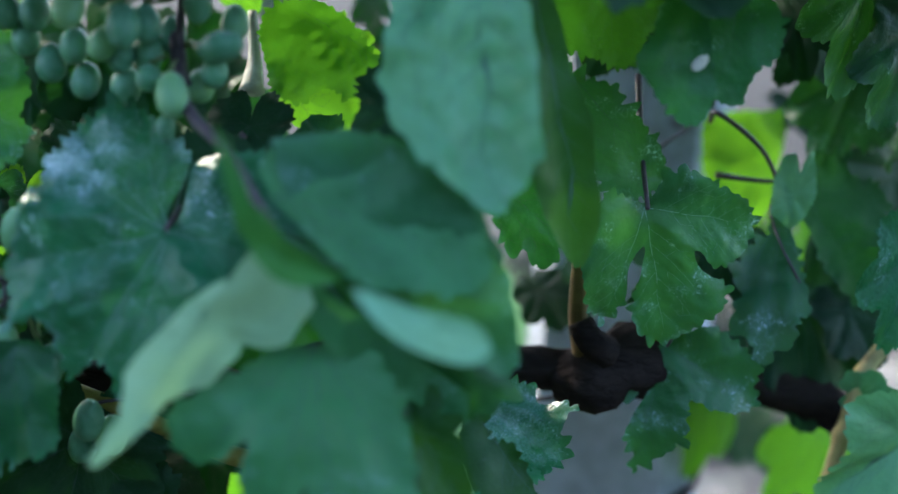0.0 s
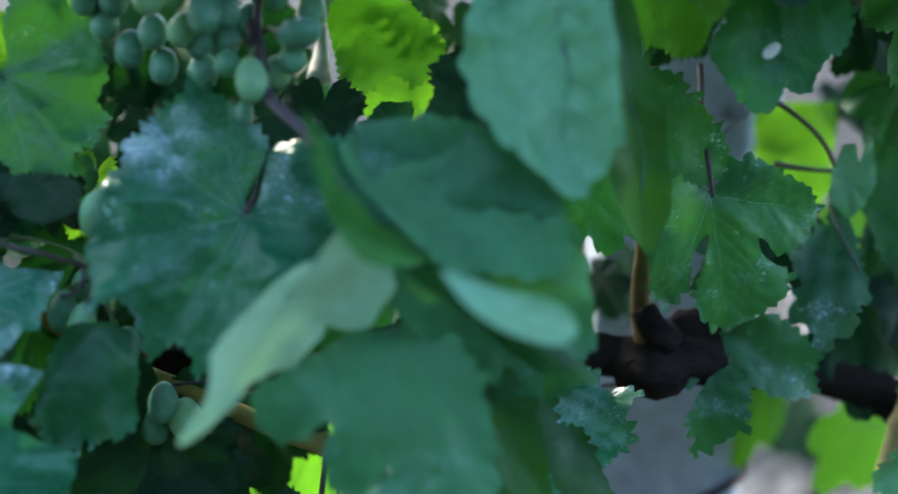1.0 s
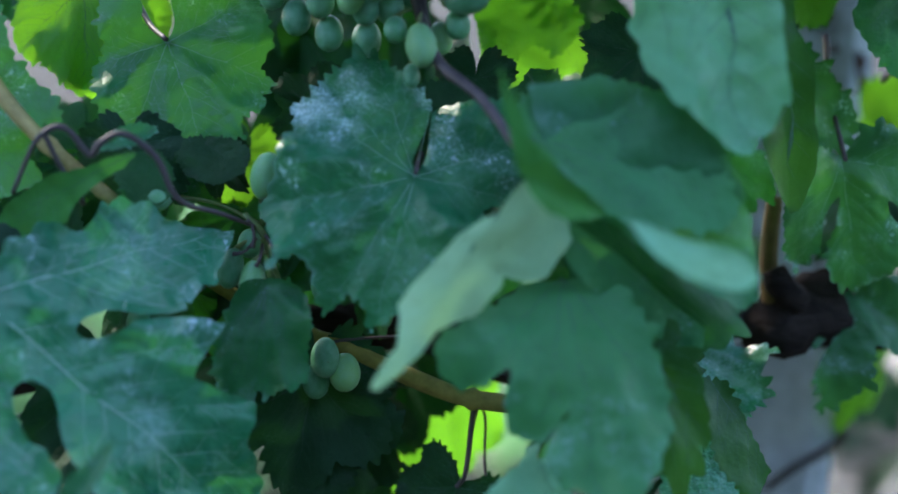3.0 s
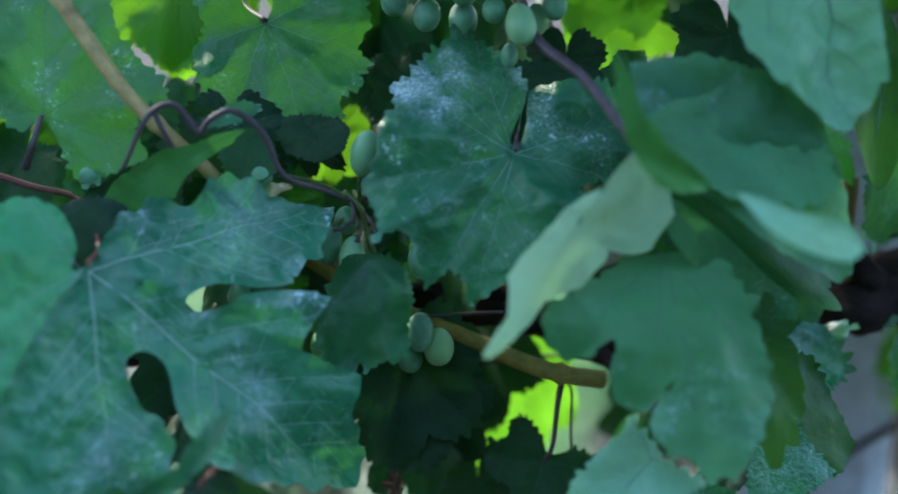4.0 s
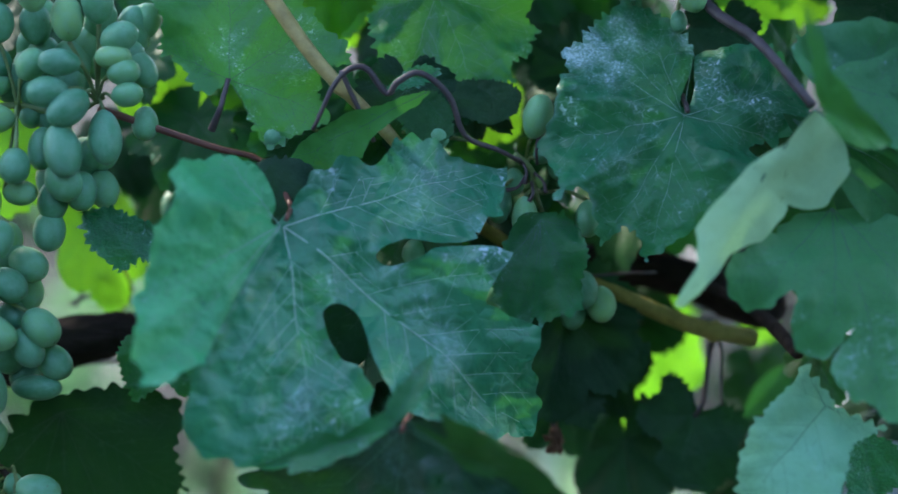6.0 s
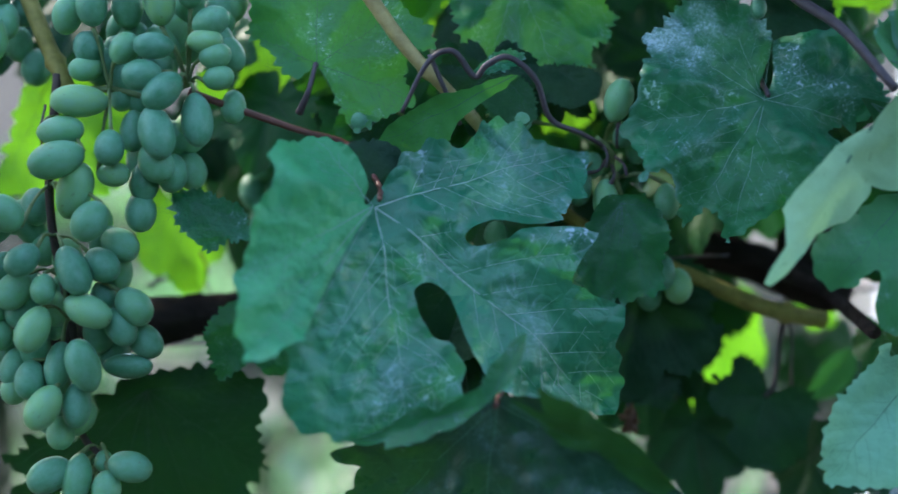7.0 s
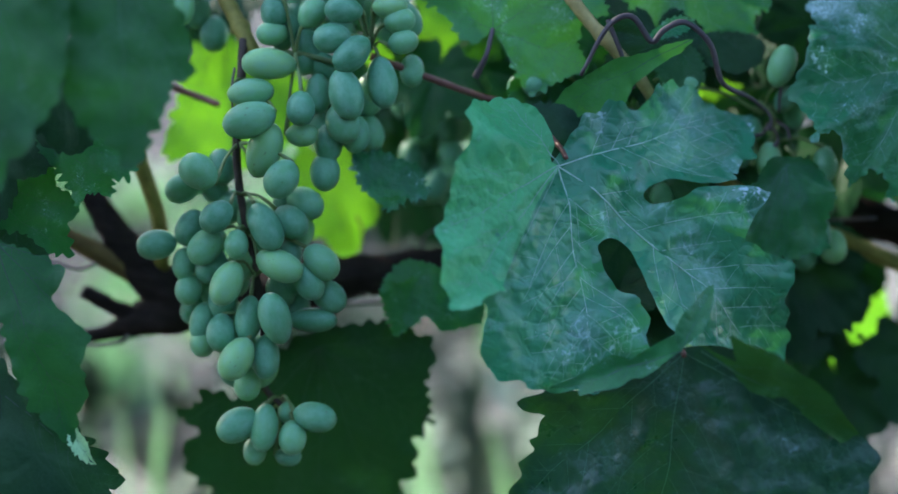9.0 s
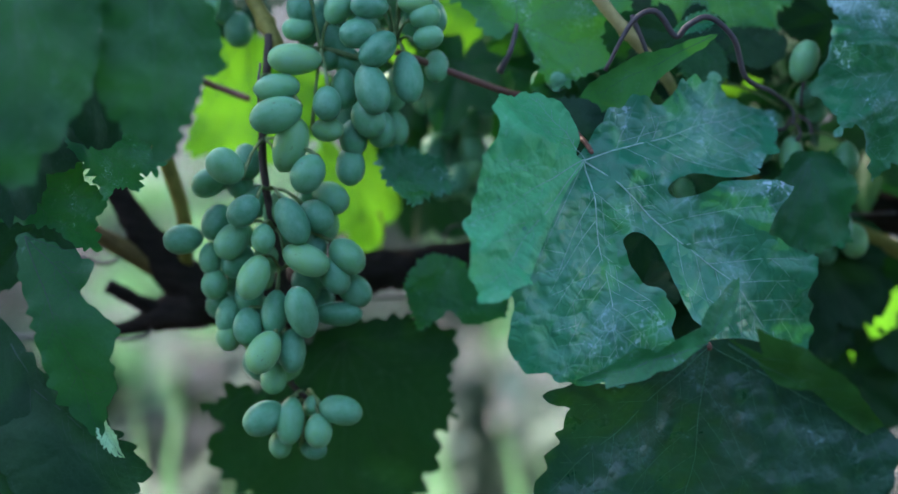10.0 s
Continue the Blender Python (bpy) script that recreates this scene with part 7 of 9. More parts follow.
vine_leaf(back_shoot, (0.2049, 0.7300, 0.0842), (0.2106, 0.7100, 0.0646), (0.1182, -0.6790, 0.7246), wide=0.83, look_of=SHADED, lobe=0.42, fine=1, veins=VEIN_DARK)
vine_leaf(back_shoot, (0.1744, 0.7600, -0.0664), (0.1819, 0.7400, -0.0862), (-0.6020, -0.6650, 0.4420), wide=0.74, look_of=SHADED, lobe=0.53, fine=1, veins=VEIN_DARK)
# added leaf that dims an overbright strip beside the post
vine_leaf(back_shoot, (0.0582, 0.7500, -0.0261), (0.0453, 0.7300, -0.0398), (0.4738, -0.6842, 0.5544), wide=0.58, look_of=SHADED, lobe=0.58, fine=1, veins=VEIN_DARK)
vine_leaf(back_shoot, (-0.4858, 0.5400, 0.0193), (-0.4807, 0.5200, -0.0032), (0.6029, -0.5224, 0.6029), wide=0.58, look_of=HALF_SHADED, lobe=0.5, fine=1, veins=VEIN)
# also added to darken the bright strip left of the post
vine_leaf(back_shoot, (0.0479, 0.6500, -0.0230), (0.0582, 0.6300, -0.0396), (-0.3054, -0.6949, 0.6510), wide=0.69, look_of=SHADED, lobe=0.48, fine=1, veins=VEIN_DARK)
vine_leaf(back_shoot, (-0.0653, 0.5600, -0.1674), (-0.0557, 0.5400, -0.1935), (-0.6303, -0.7107, 0.3125), wide=0.85, look_of=SHADED, lobe=0.34, fine=1, veins=VEIN_DARK)
vine_leaf(back_shoot, (-0.0060, 0.6700, -0.1215), (-0.0152, 0.6500, -0.1473), (0.4724, -0.7702, 0.4286), wide=0.92, look_of=SHADED, lobe=0.35, fine=1, veins=VEIN_DARK)
vine_leaf(back_shoot, (-0.2499, 0.4950, -0.1012), (-0.2510, 0.4750, -0.1207), (-0.5302, -0.5761, 0.6221), wide=0.74, look_of=SHADED, lobe=0.41, fine=1, veins=VEIN_DARK)
# added behind it for the same bright strip
vine_leaf(back_shoot, (0.0705, 0.6700, -0.0220), (0.0547, 0.6500, -0.0406), (0.6878, -0.7054, 0.1713), wide=0.78, look_of=SHADED, lobe=0.38, fine=1, veins=VEIN_DARK)
# added to keep the sun off the stubs of the small bunch
vine_leaf(back_shoot, (-0.2447, 0.5462, 0.0577), (-0.2316, 0.5262, 0.0275), (-0.6684, -0.7197, 0.1875), wide=0.77, look_of=SHADED, lobe=0.43, fine=1, veins=VEIN_DARK)
vine_leaf(back_shoot, (0.1930, 0.6300, 0.1146), (0.1665, 0.6100, 0.0848), (0.2856, -0.8937, 0.3461), wide=0.65, look_of=SHADED, lobe=0.45, fine=1, veins=VEIN_DARK)
vine_leaf(back_shoot, (0.2292, 0.6500, 0.1016), (0.2191, 0.6300, 0.0671), (-0.5117, -0.6707, 0.5369), wide=0.66, look_of=SHADED, lobe=0.49, fine=1, veins=VEIN_DARK)
vine_leaf(back_shoot, (0.2347, 0.6500, 0.0391), (0.2084, 0.6300, 0.0128), (0.5589, -0.8264, 0.0694), wide=0.81, look_of=SHADED, lobe=0.44, fine=1, veins=VEIN_DARK)
vine_leaf(back_shoot, (-0.1223, 0.5700, -0.1513), (-0.1226, 0.5500, -0.1890), (-0.3029, -0.8411, 0.4481), wide=0.78, look_of=SHADED, lobe=0.31, fine=1, veins=VEIN_DARK)
vine_leaf(back_shoot, (-0.1475, 0.5700, -0.1255), (-0.1731, 0.5500, -0.1498), (0.4380, -0.8639, 0.2485), wide=0.75, look_of=SHADED, lobe=0.45, fine=1, veins=VEIN_DARK)
# two leaves added higher up, blocking the sun from the small bunch
vine_leaf(back_shoot, (-0.2977, 0.5825, 0.1361), (-0.3079, 0.5625, 0.0886), (0.0694, -0.9246, 0.3746), wide=0.73, look_of=HALF_SHADED, lobe=0.56, fine=1, veins=VEIN_DULL)
vine_leaf(back_shoot, (-0.3905, 0.6332, 0.2396), (-0.3841, 0.6132, 0.1755), (-0.0588, -0.9545, 0.2922), wide=0.73, look_of=HALF_SHADED, lobe=0.48, fine=1, veins=VEIN_DULL)
vine_leaf(back_shoot, (-0.0286, 0.5400, -0.0343), (-0.0058, 0.5200, -0.0707), (-0.6537, -0.7567, 0.0079), wide=0.98, look_of=HALF_SHADED, lobe=0.5, fine=1, veins=VEIN_DULL)
# two more sun blockers, set above the leaf that shows its underside
vine_leaf(back_shoot, (-0.2110, 0.5340, 0.1752), (-0.2054, 0.5140, 0.1204), (0.0980, -0.9315, 0.3502), wide=0.73, look_of=HALF_SHADED, lobe=0.35, fine=1, veins=VEIN_DULL)
vine_leaf(back_shoot, (-0.3195, 0.5920, 0.2910), (-0.2879, 0.5720, 0.2244), (0.0293, -0.9534, 0.3002), wide=0.75, look_of=SHADED, lobe=0.38, fine=1, veins=VEIN_DARK)


# leaves that fill the gaps between the large ones
vine_leaf(middle_shoot, (-0.0663, 0.5650, 0.1083), (-0.0455, 0.5545, 0.0658), (0.0000, -0.9707, 0.2402), look_of=SHINING, lit=True, tooth=0.045, cup=0.0, droop=0.0, path=((92, 0.454, 3), (58, 0.638, 3), (44, 0.892, 2), (27, 0.939, 3), (9, 0.806, 0), (0, 1.000, 2), (-14, 0.947, 3), (-31, 0.864, 1), (-39, 0.617, 3), (-56, 0.394, 3), (-130, 0.134, 3), (128, 0.286, 3)))
vine_leaf(middle_shoot, (-0.2509, 0.5850, 0.0923), (-0.2343, 0.5807, 0.0750), (0.0000, -0.9707, 0.2402), look_of=YOUNG, tooth=0.055, cup=0.0, droop=0.0, path=((160, 0.537, 3), (69, 0.681, 2), (31, 0.873, 3), (0, 1.000, 1), (-57, 0.746, 3), (-121, 0.647, 3)))
vine_leaf(middle_shoot, (-0.2704, 0.4800, -0.0233), (-0.2920, 0.4746, -0.0450), (0.0000, -0.9707, 0.2402), look_of=SHADED, veins=VEIN_DARK, tooth=0.055, cup=0.0, droop=0.0, path=((57, 0.911, 3), (0, 1.000, 3), (-43, 0.803, 1), (-82, 0.674, 3), (-134, 0.598, 2), (-180, 0.380, 3), (109, 0.355, 3)))
vine_leaf(middle_shoot, (-0.1009, 0.4980, 0.0271), (-0.1032, 0.4900, -0.0053), (0.0000, -0.9707, 0.2402), look_of=SHADED, veins=VEIN_DARK, tooth=0.055, cup=0.0, droop=0.0, path=((101, 0.626, 3), (40, 0.785, 3), (0, 1.000, 1), (-42, 0.818, 3), (-94, 0.838, 2), (-136, 0.739, 3), (164, 0.627, 3)))
vine_leaf(near_shoot, (0.0038, 0.5165, -0.0714), (0.0155, 0.5043, -0.1206), (0.0000, -0.9707, 0.2402), look_of=UNDER, label='narrow pale curled edge of a turned leaf', tooth=0.002, swell=0.0, pleat=0.0, branches=0, wave=0.02, cup=0.0, droop=0.0, path=((164, 0.038, 0), (-25, 0.060, 0), (18, 0.167, 0), (3, 0.418, 0), (0, 0.698, 0), (0, 1.000, 2), (3, 0.991, 0), (4, 0.689, 0), (9, 0.426, 0), (32, 0.176, 0), (30, 0.055, 0)))
vine_leaf(middle_shoot, (-0.2711, 0.5600, 0.0902), (-0.2664, 0.5499, 0.0495), (0.0000, -0.9707, 0.2402), look_of=YOUNG, tooth=0.052, cup=0.0, droop=0.0, path=((108, 0.720, 3), (64, 0.680, 3), (30, 0.817, 2), (0, 1.000, 1), (-18, 0.896, 3), (-44, 0.670, 1), (-93, 0.435, 3), (169, 0.381, 3)))
vine_leaf(middle_shoot, (-0.3120, 0.5200, 0.0274), (-0.3227, 0.5165, 0.0131), (0.0000, -0.9707, 0.2402), look_of=OLIVE, tooth=0.055, cup=0.0, droop=0.0, path=((30, 0.817, 3), (0, 1.000, 2), (-46, 0.980, 3), (-86, 0.998, 1), (-98, 0.517, 3), (82, 0.173, 3)))
vine_leaf(middle_shoot, (-0.2249, 0.4920, 0.0162), (-0.2194, 0.4860, -0.0081), (0.0000, -0.9707, 0.2402), look_of=HALF_SHADED, tooth=0.055, cup=0.0, droop=0.0, path=((72, 0.506, 3), (33, 0.792, 2), (0, 1.000, 3), (-25, 0.908, 1), (-50, 0.559, 3), (-97, 0.155, 3)))
vine_leaf(middle_shoot, (-0.2001, 0.5000, 0.0209), (-0.1822, 0.4968, 0.0078), (0.0000, -0.9707, 0.2402), look_of=SHADED, tooth=0.055, veins=VEIN_DARK, cup=0.0, droop=0.0, path=((137, 0.572, 3), (80, 0.740, 2), (37, 0.872, 3), (0, 1.000, 1), (-29, 0.864, 3), (-84, 0.166, 3)))


# ---- grapes ----
bunch = thing("grape_bunch", "hanging bunch of unripe pale green oval grapes with bloom", "grapes", "bunches of grapes", at=(-0.4238, 0.4850, 0.0077))
stem(bunch, 'rachis', [(-0.4269, 0.4880, 0.0162), (-0.4284, 0.4850, -0.0164), (-0.4294, 0.4850, -0.0378), (-0.4266, 0.4850, -0.0618), (-0.4204, 0.4880, -0.0939), (-0.4170, 0.4900, -0.1236), (-0.4175, 0.4950, -0.1458), (-0.4074, 0.4900, -0.1560)], (0.0022, 0.002, 0.0018, 0.0014), BROWN_STALK)
stem(bunch, 'rachis', [(-0.4268, 0.4880, 0.0081), (-0.4027, 0.4880, 0.0096), (-0.3811, 0.4870, 0.0056), (-0.3651, 0.4870, 0.0137)], (0.0018, 0.0014, 0.001), GREEN_STALK)
berry(bunch, (-0.4132, 0.4745, 0.0027), (0.9701, 0.2425, 0.0000), 0.0252, 0.0146, (-0.4024, 0.4847, 0.0078))
berry(bunch, (-0.4215, 0.4745, -0.0105), (-0.9665, 0.2425, -0.0846), 0.0223, 0.0133, (-0.4263, 0.4847, -0.0031))
berry(bunch, (-0.4206, 0.4660, -0.0237), (0.9116, 0.2425, 0.3318), 0.0249, 0.0162, (-0.4263, 0.4847, -0.0031))
berry(bunch, (-0.3976, 0.4660, -0.0184), (0.0000, 0.2425, 0.9701), 0.0161, 0.0131, (-0.4024, 0.4847, 0.0078))
berry(bunch, (-0.3981, 0.4745, -0.0295), (-0.9701, 0.2425, -0.0000), 0.0154, 0.0111, (-0.4024, 0.4847, 0.0078))
berry(bunch, (-0.4151, 0.4745, -0.0367), (-0.3318, 0.2425, -0.9116), 0.0267, 0.0159, (-0.4283, 0.4847, -0.0325))
berry(bunch, (-0.4060, 0.4660, -0.0502), (0.4851, 0.2425, 0.8402), 0.0190, 0.0152, (-0.4283, 0.4847, -0.0325))
berry(bunch, (-0.4434, 0.4660, -0.0471), (0.7432, 0.2425, -0.6236), 0.0187, 0.0157, (-0.4283, 0.4847, -0.0325))
berry(bunch, (-0.4535, 0.4830, -0.0535), (0.8402, 0.2425, 0.4851), 0.0181, 0.0135)
berry(bunch, (-0.4351, 0.4660, -0.0672), (0.6860, 0.2425, 0.6860), 0.0170, 0.0131, (-0.4274, 0.4847, -0.0565))
berry(bunch, (-0.4416, 0.4745, -0.0807), (0.5565, 0.2425, 0.7947), 0.0190, 0.0146, (-0.4233, 0.4847, -0.0752))
berry(bunch, (-0.4502, 0.4830, -0.0721), (0.3318, 0.2425, 0.9116), 0.0181, 0.0135)
berry(bunch, (-0.4260, 0.4660, -0.0796), (0.0000, 0.2425, 0.9701), 0.0135, 0.0110, (-0.4233, 0.4847, -0.0752))
berry(bunch, (-0.4656, 0.4830, -0.0800), (0.9554, 0.2425, 0.1685), 0.0187, 0.0140)
berry(bunch, (-0.4131, 0.4660, -0.0717), (-0.4555, 0.2425, 0.8566), 0.0240, 0.0144, (-0.4274, 0.4847, -0.0565))
berry(bunch, (-0.4029, 0.4745, -0.0692), (-0.7432, 0.2425, 0.6236), 0.0178, 0.0143, (-0.4274, 0.4847, -0.0565))
berry(bunch, (-0.3973, 0.4830, -0.0604), (-0.8402, 0.2425, 0.4851), 0.0187, 0.0148)
berry(bunch, (-0.3881, 0.4830, -0.0457), (0.0000, 0.2425, 0.9701), 0.0187, 0.0140)
berry(bunch, (-0.4528, 0.4830, -0.0887), (0.0000, 0.2425, 0.9701), 0.0157, 0.0113)
berry(bunch, (-0.4403, 0.4830, -0.0899), (0.4851, 0.2425, 0.8402), 0.0175, 0.0148)
berry(bunch, (-0.4303, 0.4660, -0.0972), (0.3634, 0.2425, 0.8995), 0.0216, 0.0141, (-0.4205, 0.4847, -0.0939))
berry(bunch, (-0.4068, 0.4660, -0.0890), (-0.8995, 0.2425, 0.3634), 0.0234, 0.0141, (-0.4233, 0.4847, -0.0752))
berry(bunch, (-0.3889, 0.4745, -0.0875), (-0.6860, 0.2425, 0.6860), 0.0196, 0.0149, (-0.4233, 0.4847, -0.0752))
berry(bunch, (-0.3948, 0.4745, -0.0964), (-0.5565, 0.2425, 0.7947), 0.0190, 0.0133, (-0.4205, 0.4847, -0.0939))
berry(bunch, (-0.4044, 0.4830, -0.0831), (0.0000, 0.2425, 0.9701), 0.0151, 0.0121)
berry(bunch, (-0.3862, 0.4830, -0.1030), (-0.7432, 0.2425, 0.6236), 0.0193, 0.0140)
berry(bunch, (-0.4509, 0.4830, -0.1006), (0.0000, 0.2425, 0.9701), 0.0151, 0.0124)
berry(bunch, (-0.4349, 0.4830, -0.1059), (0.0000, 0.2425, 0.9701), 0.0181, 0.0135)
berry(bunch, (-0.4218, 0.4745, -0.1134), (0.0846, 0.2425, 0.9665), 0.0214, 0.0122, (-0.4205, 0.4847, -0.0939))
berry(bunch, (-0.4085, 0.4660, -0.1128), (0.2511, 0.2425, -0.9371), 0.0246, 0.0146, (-0.4164, 0.4847, -0.1179))
berry(bunch, (-0.4341, 0.4745, -0.1200), (0.0000, 0.2425, 0.9701), 0.0178, 0.0138, (-0.4164, 0.4847, -0.1179))
berry(bunch, (-0.4442, 0.4830, -0.1153), (0.1685, 0.2425, 0.9554), 0.0181, 0.0121)
berry(bunch, (-0.4257, 0.4660, -0.1310), (0.4555, 0.2425, 0.8566), 0.0211, 0.0146, (-0.4164, 0.4847, -0.1179))
berry(bunch, (-0.4138, 0.4745, -0.1309), (0.0000, 0.2425, 0.9701), 0.0208, 0.0127, (-0.4164, 0.4847, -0.1179))
berry(bunch, (-0.3936, 0.4830, -0.1145), (-0.9701, 0.2425, -0.0000), 0.0241, 0.0113)
berry(bunch, (-0.4441, 0.4830, -0.1246), (0.0000, 0.2425, 0.9701), 0.0151, 0.0121)
berry(bunch, (-0.4233, 0.4830, -0.1445), (0.0000, 0.2425, 0.9701), 0.0151, 0.0124)
berry(bunch, (-0.3773, 0.4660, -0.0118), (-0.2674, 0.2425, 0.9326), 0.0249, 0.0157, (-0.3810, 0.4847, 0.0026))
berry(bunch, (-0.3748, 0.4660, 0.0063), (0.6860, 0.2425, 0.6860), 0.0205, 0.0141, (-0.3677, 0.4847, 0.0107))
berry(bunch, (-0.3838, 0.4660, 0.0132), (0.9554, 0.2425, 0.1685), 0.0176, 0.0136, (-0.3677, 0.4847, 0.0107))
berry(bunch, (-0.3615, 0.4745, -0.0054), (-0.1350, 0.2425, 0.9607), 0.0252, 0.0143, (-0.3677, 0.4847, 0.0107))
berry(bunch, (-0.3795, 0.4745, -0.0244), (-0.4851, 0.2425, 0.8402), 0.0190, 0.0154, (-0.3810, 0.4847, 0.0026))
berry(bunch, (-0.3915, 0.4830, -0.0097), (0.0000, 0.2425, 0.9701), 0.0196, 0.0121)
berry(bunch, (-0.3866, 0.4830, -0.0324), (0.0000, 0.2425, 0.9701), 0.0181, 0.0135)
berry(bunch, (-0.3741, 0.4830, -0.0283), (0.0000, 0.2425, 0.9701), 0.0181, 0.0135)
berry(bunch, (-0.3537, 0.4745, 0.0228), (-0.9554, 0.2425, -0.1685), 0.0148, 0.0117, (-0.3677, 0.4847, 0.0107))
berry(bunch, (-0.3521, 0.4745, 0.0131), (-0.9554, 0.2425, -0.1685), 0.0143, 0.0111, (-0.3677, 0.4847, 0.0107))
berry(bunch, (-0.3787, 0.4660, 0.0257), (0.9701, 0.2425, 0.0000), 0.0176, 0.0118, (-0.3677, 0.4847, 0.0107))
berry(bunch, (-0.3582, 0.4745, 0.0293), (-0.9701, 0.2425, -0.0000), 0.0166, 0.0111, (-0.3677, 0.4847, 0.0107))
berry(bunch, (-0.4116, 0.4830, 0.0274), (0.0000, 0.2425, -0.9701), 0.0157, 0.0135)
berry(bunch, (-0.4129, 0.4830, 0.0181), (0.9554, 0.2425, 0.1685), 0.0151, 0.0113)
berry(bunch, (-0.3989, 0.4915, 0.0062), (0.0000, 0.2425, 0.9701), 0.0128, 0.0109)
berry(bunch, (-0.3484, 0.4915, 0.0024), (0.0000, 0.2425, 0.9701), 0.0159, 0.0115)
berry(bunch, (-0.3936, 0.4745, 0.0259), (-0.6236, 0.2425, -0.7432), 0.0154, 0.0122, (-0.4024, 0.4847, 0.0078))
berry(bunch, (-0.3556, 0.4745, 0.0380), (-0.9116, 0.2425, -0.3318), 0.0178, 0.0127, (-0.3677, 0.4847, 0.0107))
berry(bunch, (-0.4079, 0.4745, 0.0442), (0.0000, 0.2425, -0.9701), 0.0178, 0.0138, (-0.4024, 0.4847, 0.0078))
berry(bunch, (-0.3944, 0.4830, 0.0448), (0.0000, 0.2425, -0.9701), 0.0181, 0.0140)
berry(bunch, (-0.4210, 0.4830, 0.0420), (-0.3318, 0.2425, -0.9116), 0.0181, 0.0135)
berry(bunch, (-0.3780, 0.4745, 0.0457), (0.0000, 0.2425, -0.9701), 0.0196, 0.0138, (-0.3677, 0.4847, 0.0107))
berry(bunch, (-0.3649, 0.4745, 0.0524), (0.0000, 0.2425, -0.9701), 0.0178, 0.0138, (-0.3677, 0.4847, 0.0107))
berry(bunch, (-0.3905, 0.4660, 0.0566), (0.0000, 0.2425, -0.9701), 0.0193, 0.0136)
berry(bunch, (-0.4069, 0.4745, 0.0612), (0.0000, 0.2425, -0.9701), 0.0196, 0.0138)
berry(bunch, (-0.4375, 0.4911, -0.0433), (-0.1403, 0.2425, 0.9599), 0.0177, 0.0137)
berry(bunch, (-0.4473, 0.4966, -0.0479), (0.5346, 0.2425, 0.8096), 0.0179, 0.0138)
berry(bunch, (-0.4098, 0.4922, -0.0502), (0.0497, 0.2425, 0.9689), 0.0178, 0.0137)
berry(bunch, (-0.4419, 0.4977, -0.0528), (0.3767, 0.2425, -0.8940), 0.0179, 0.0138)
berry(bunch, (-0.4063, 0.4914, -0.0599), (-0.3951, 0.2425, -0.8860), 0.0177, 0.0137)
berry(bunch, (-0.4344, 0.4971, -0.0621), (0.3087, 0.2425, 0.9197), 0.0179, 0.0138)
berry(bunch, (-0.4040, 0.4955, -0.0623), (0.1429, 0.2425, 0.9596), 0.0179, 0.0138)
berry(bunch, (-0.4231, 0.4906, -0.0663), (-0.0358, 0.2425, 0.9695), 0.0177, 0.0136)
berry(bunch, (-0.4007, 0.4924, -0.0732), (-0.0645, 0.2425, -0.9680), 0.0178, 0.0137)
berry(bunch, (-0.4025, 0.4970, -0.0748), (-0.4936, 0.2425, -0.8352), 0.0179, 0.0138)
berry(bunch, (-0.4233, 0.4935, -0.0773), (0.1336, 0.2425, 0.9609), 0.0178, 0.0137)
berry(bunch, (-0.4411, 0.4902, -0.0801), (0.4101, 0.2425, 0.8792), 0.0177, 0.0136)
berry(bunch, (-0.4478, 0.4943, -0.0851), (-0.2928, 0.2425, 0.9249), 0.0178, 0.0137)
berry(bunch, (-0.4250, 0.4915, -0.0867), (0.6208, 0.2425, 0.7455), 0.0177, 0.0137)
berry(bunch, (-0.4281, 0.4921, -0.0892), (0.1787, 0.2425, 0.9535), 0.0178, 0.0137)
berry(bunch, (-0.4314, 0.4945, -0.0955), (0.2404, 0.2425, -0.9399), 0.0178, 0.0137)
berry(bunch, (-0.4022, 0.4917, -0.0950), (-0.5574, 0.2425, 0.7940), 0.0177, 0.0137)
berry(bunch, (-0.4095, 0.4926, -0.1011), (-0.3478, 0.2425, 0.9057), 0.0178, 0.0137)
berry(bunch, (-0.4410, 0.4957, -0.1038), (0.5781, 0.2425, -0.7791), 0.0179, 0.0138)
berry(bunch, (-0.4031, 0.4980, -0.1097), (0.3125, 0.2425, 0.9184), 0.0179, 0.0138)
berry(bunch, (-0.4496, 0.4964, -0.1095), (0.5876, 0.2425, 0.7719), 0.0179, 0.0138)
berry(bunch, (-0.4288, 0.4968, -0.1162), (0.1625, 0.2425, 0.9564), 0.0179, 0.0138)
berry(bunch, (-0.4304, 0.4910, -0.1151), (-0.0756, 0.2425, 0.9672), 0.0177, 0.0137)
berry(bunch, (-0.4279, 0.4899, -0.1224), (-0.2264, 0.2425, 0.9434), 0.0177, 0.0136)
berry(bunch, (-0.4372, 0.4929, -0.1216), (0.3744, 0.2425, 0.8950), 0.0178, 0.0137)
berry(bunch, (-0.4308, 0.4934, -0.1245), (0.6045, 0.2425, 0.7588), 0.0178, 0.0137)
berry(bunch, (-0.4326, 0.4912, -0.1274), (0.5644, 0.2425, -0.7890), 0.0177, 0.0137)
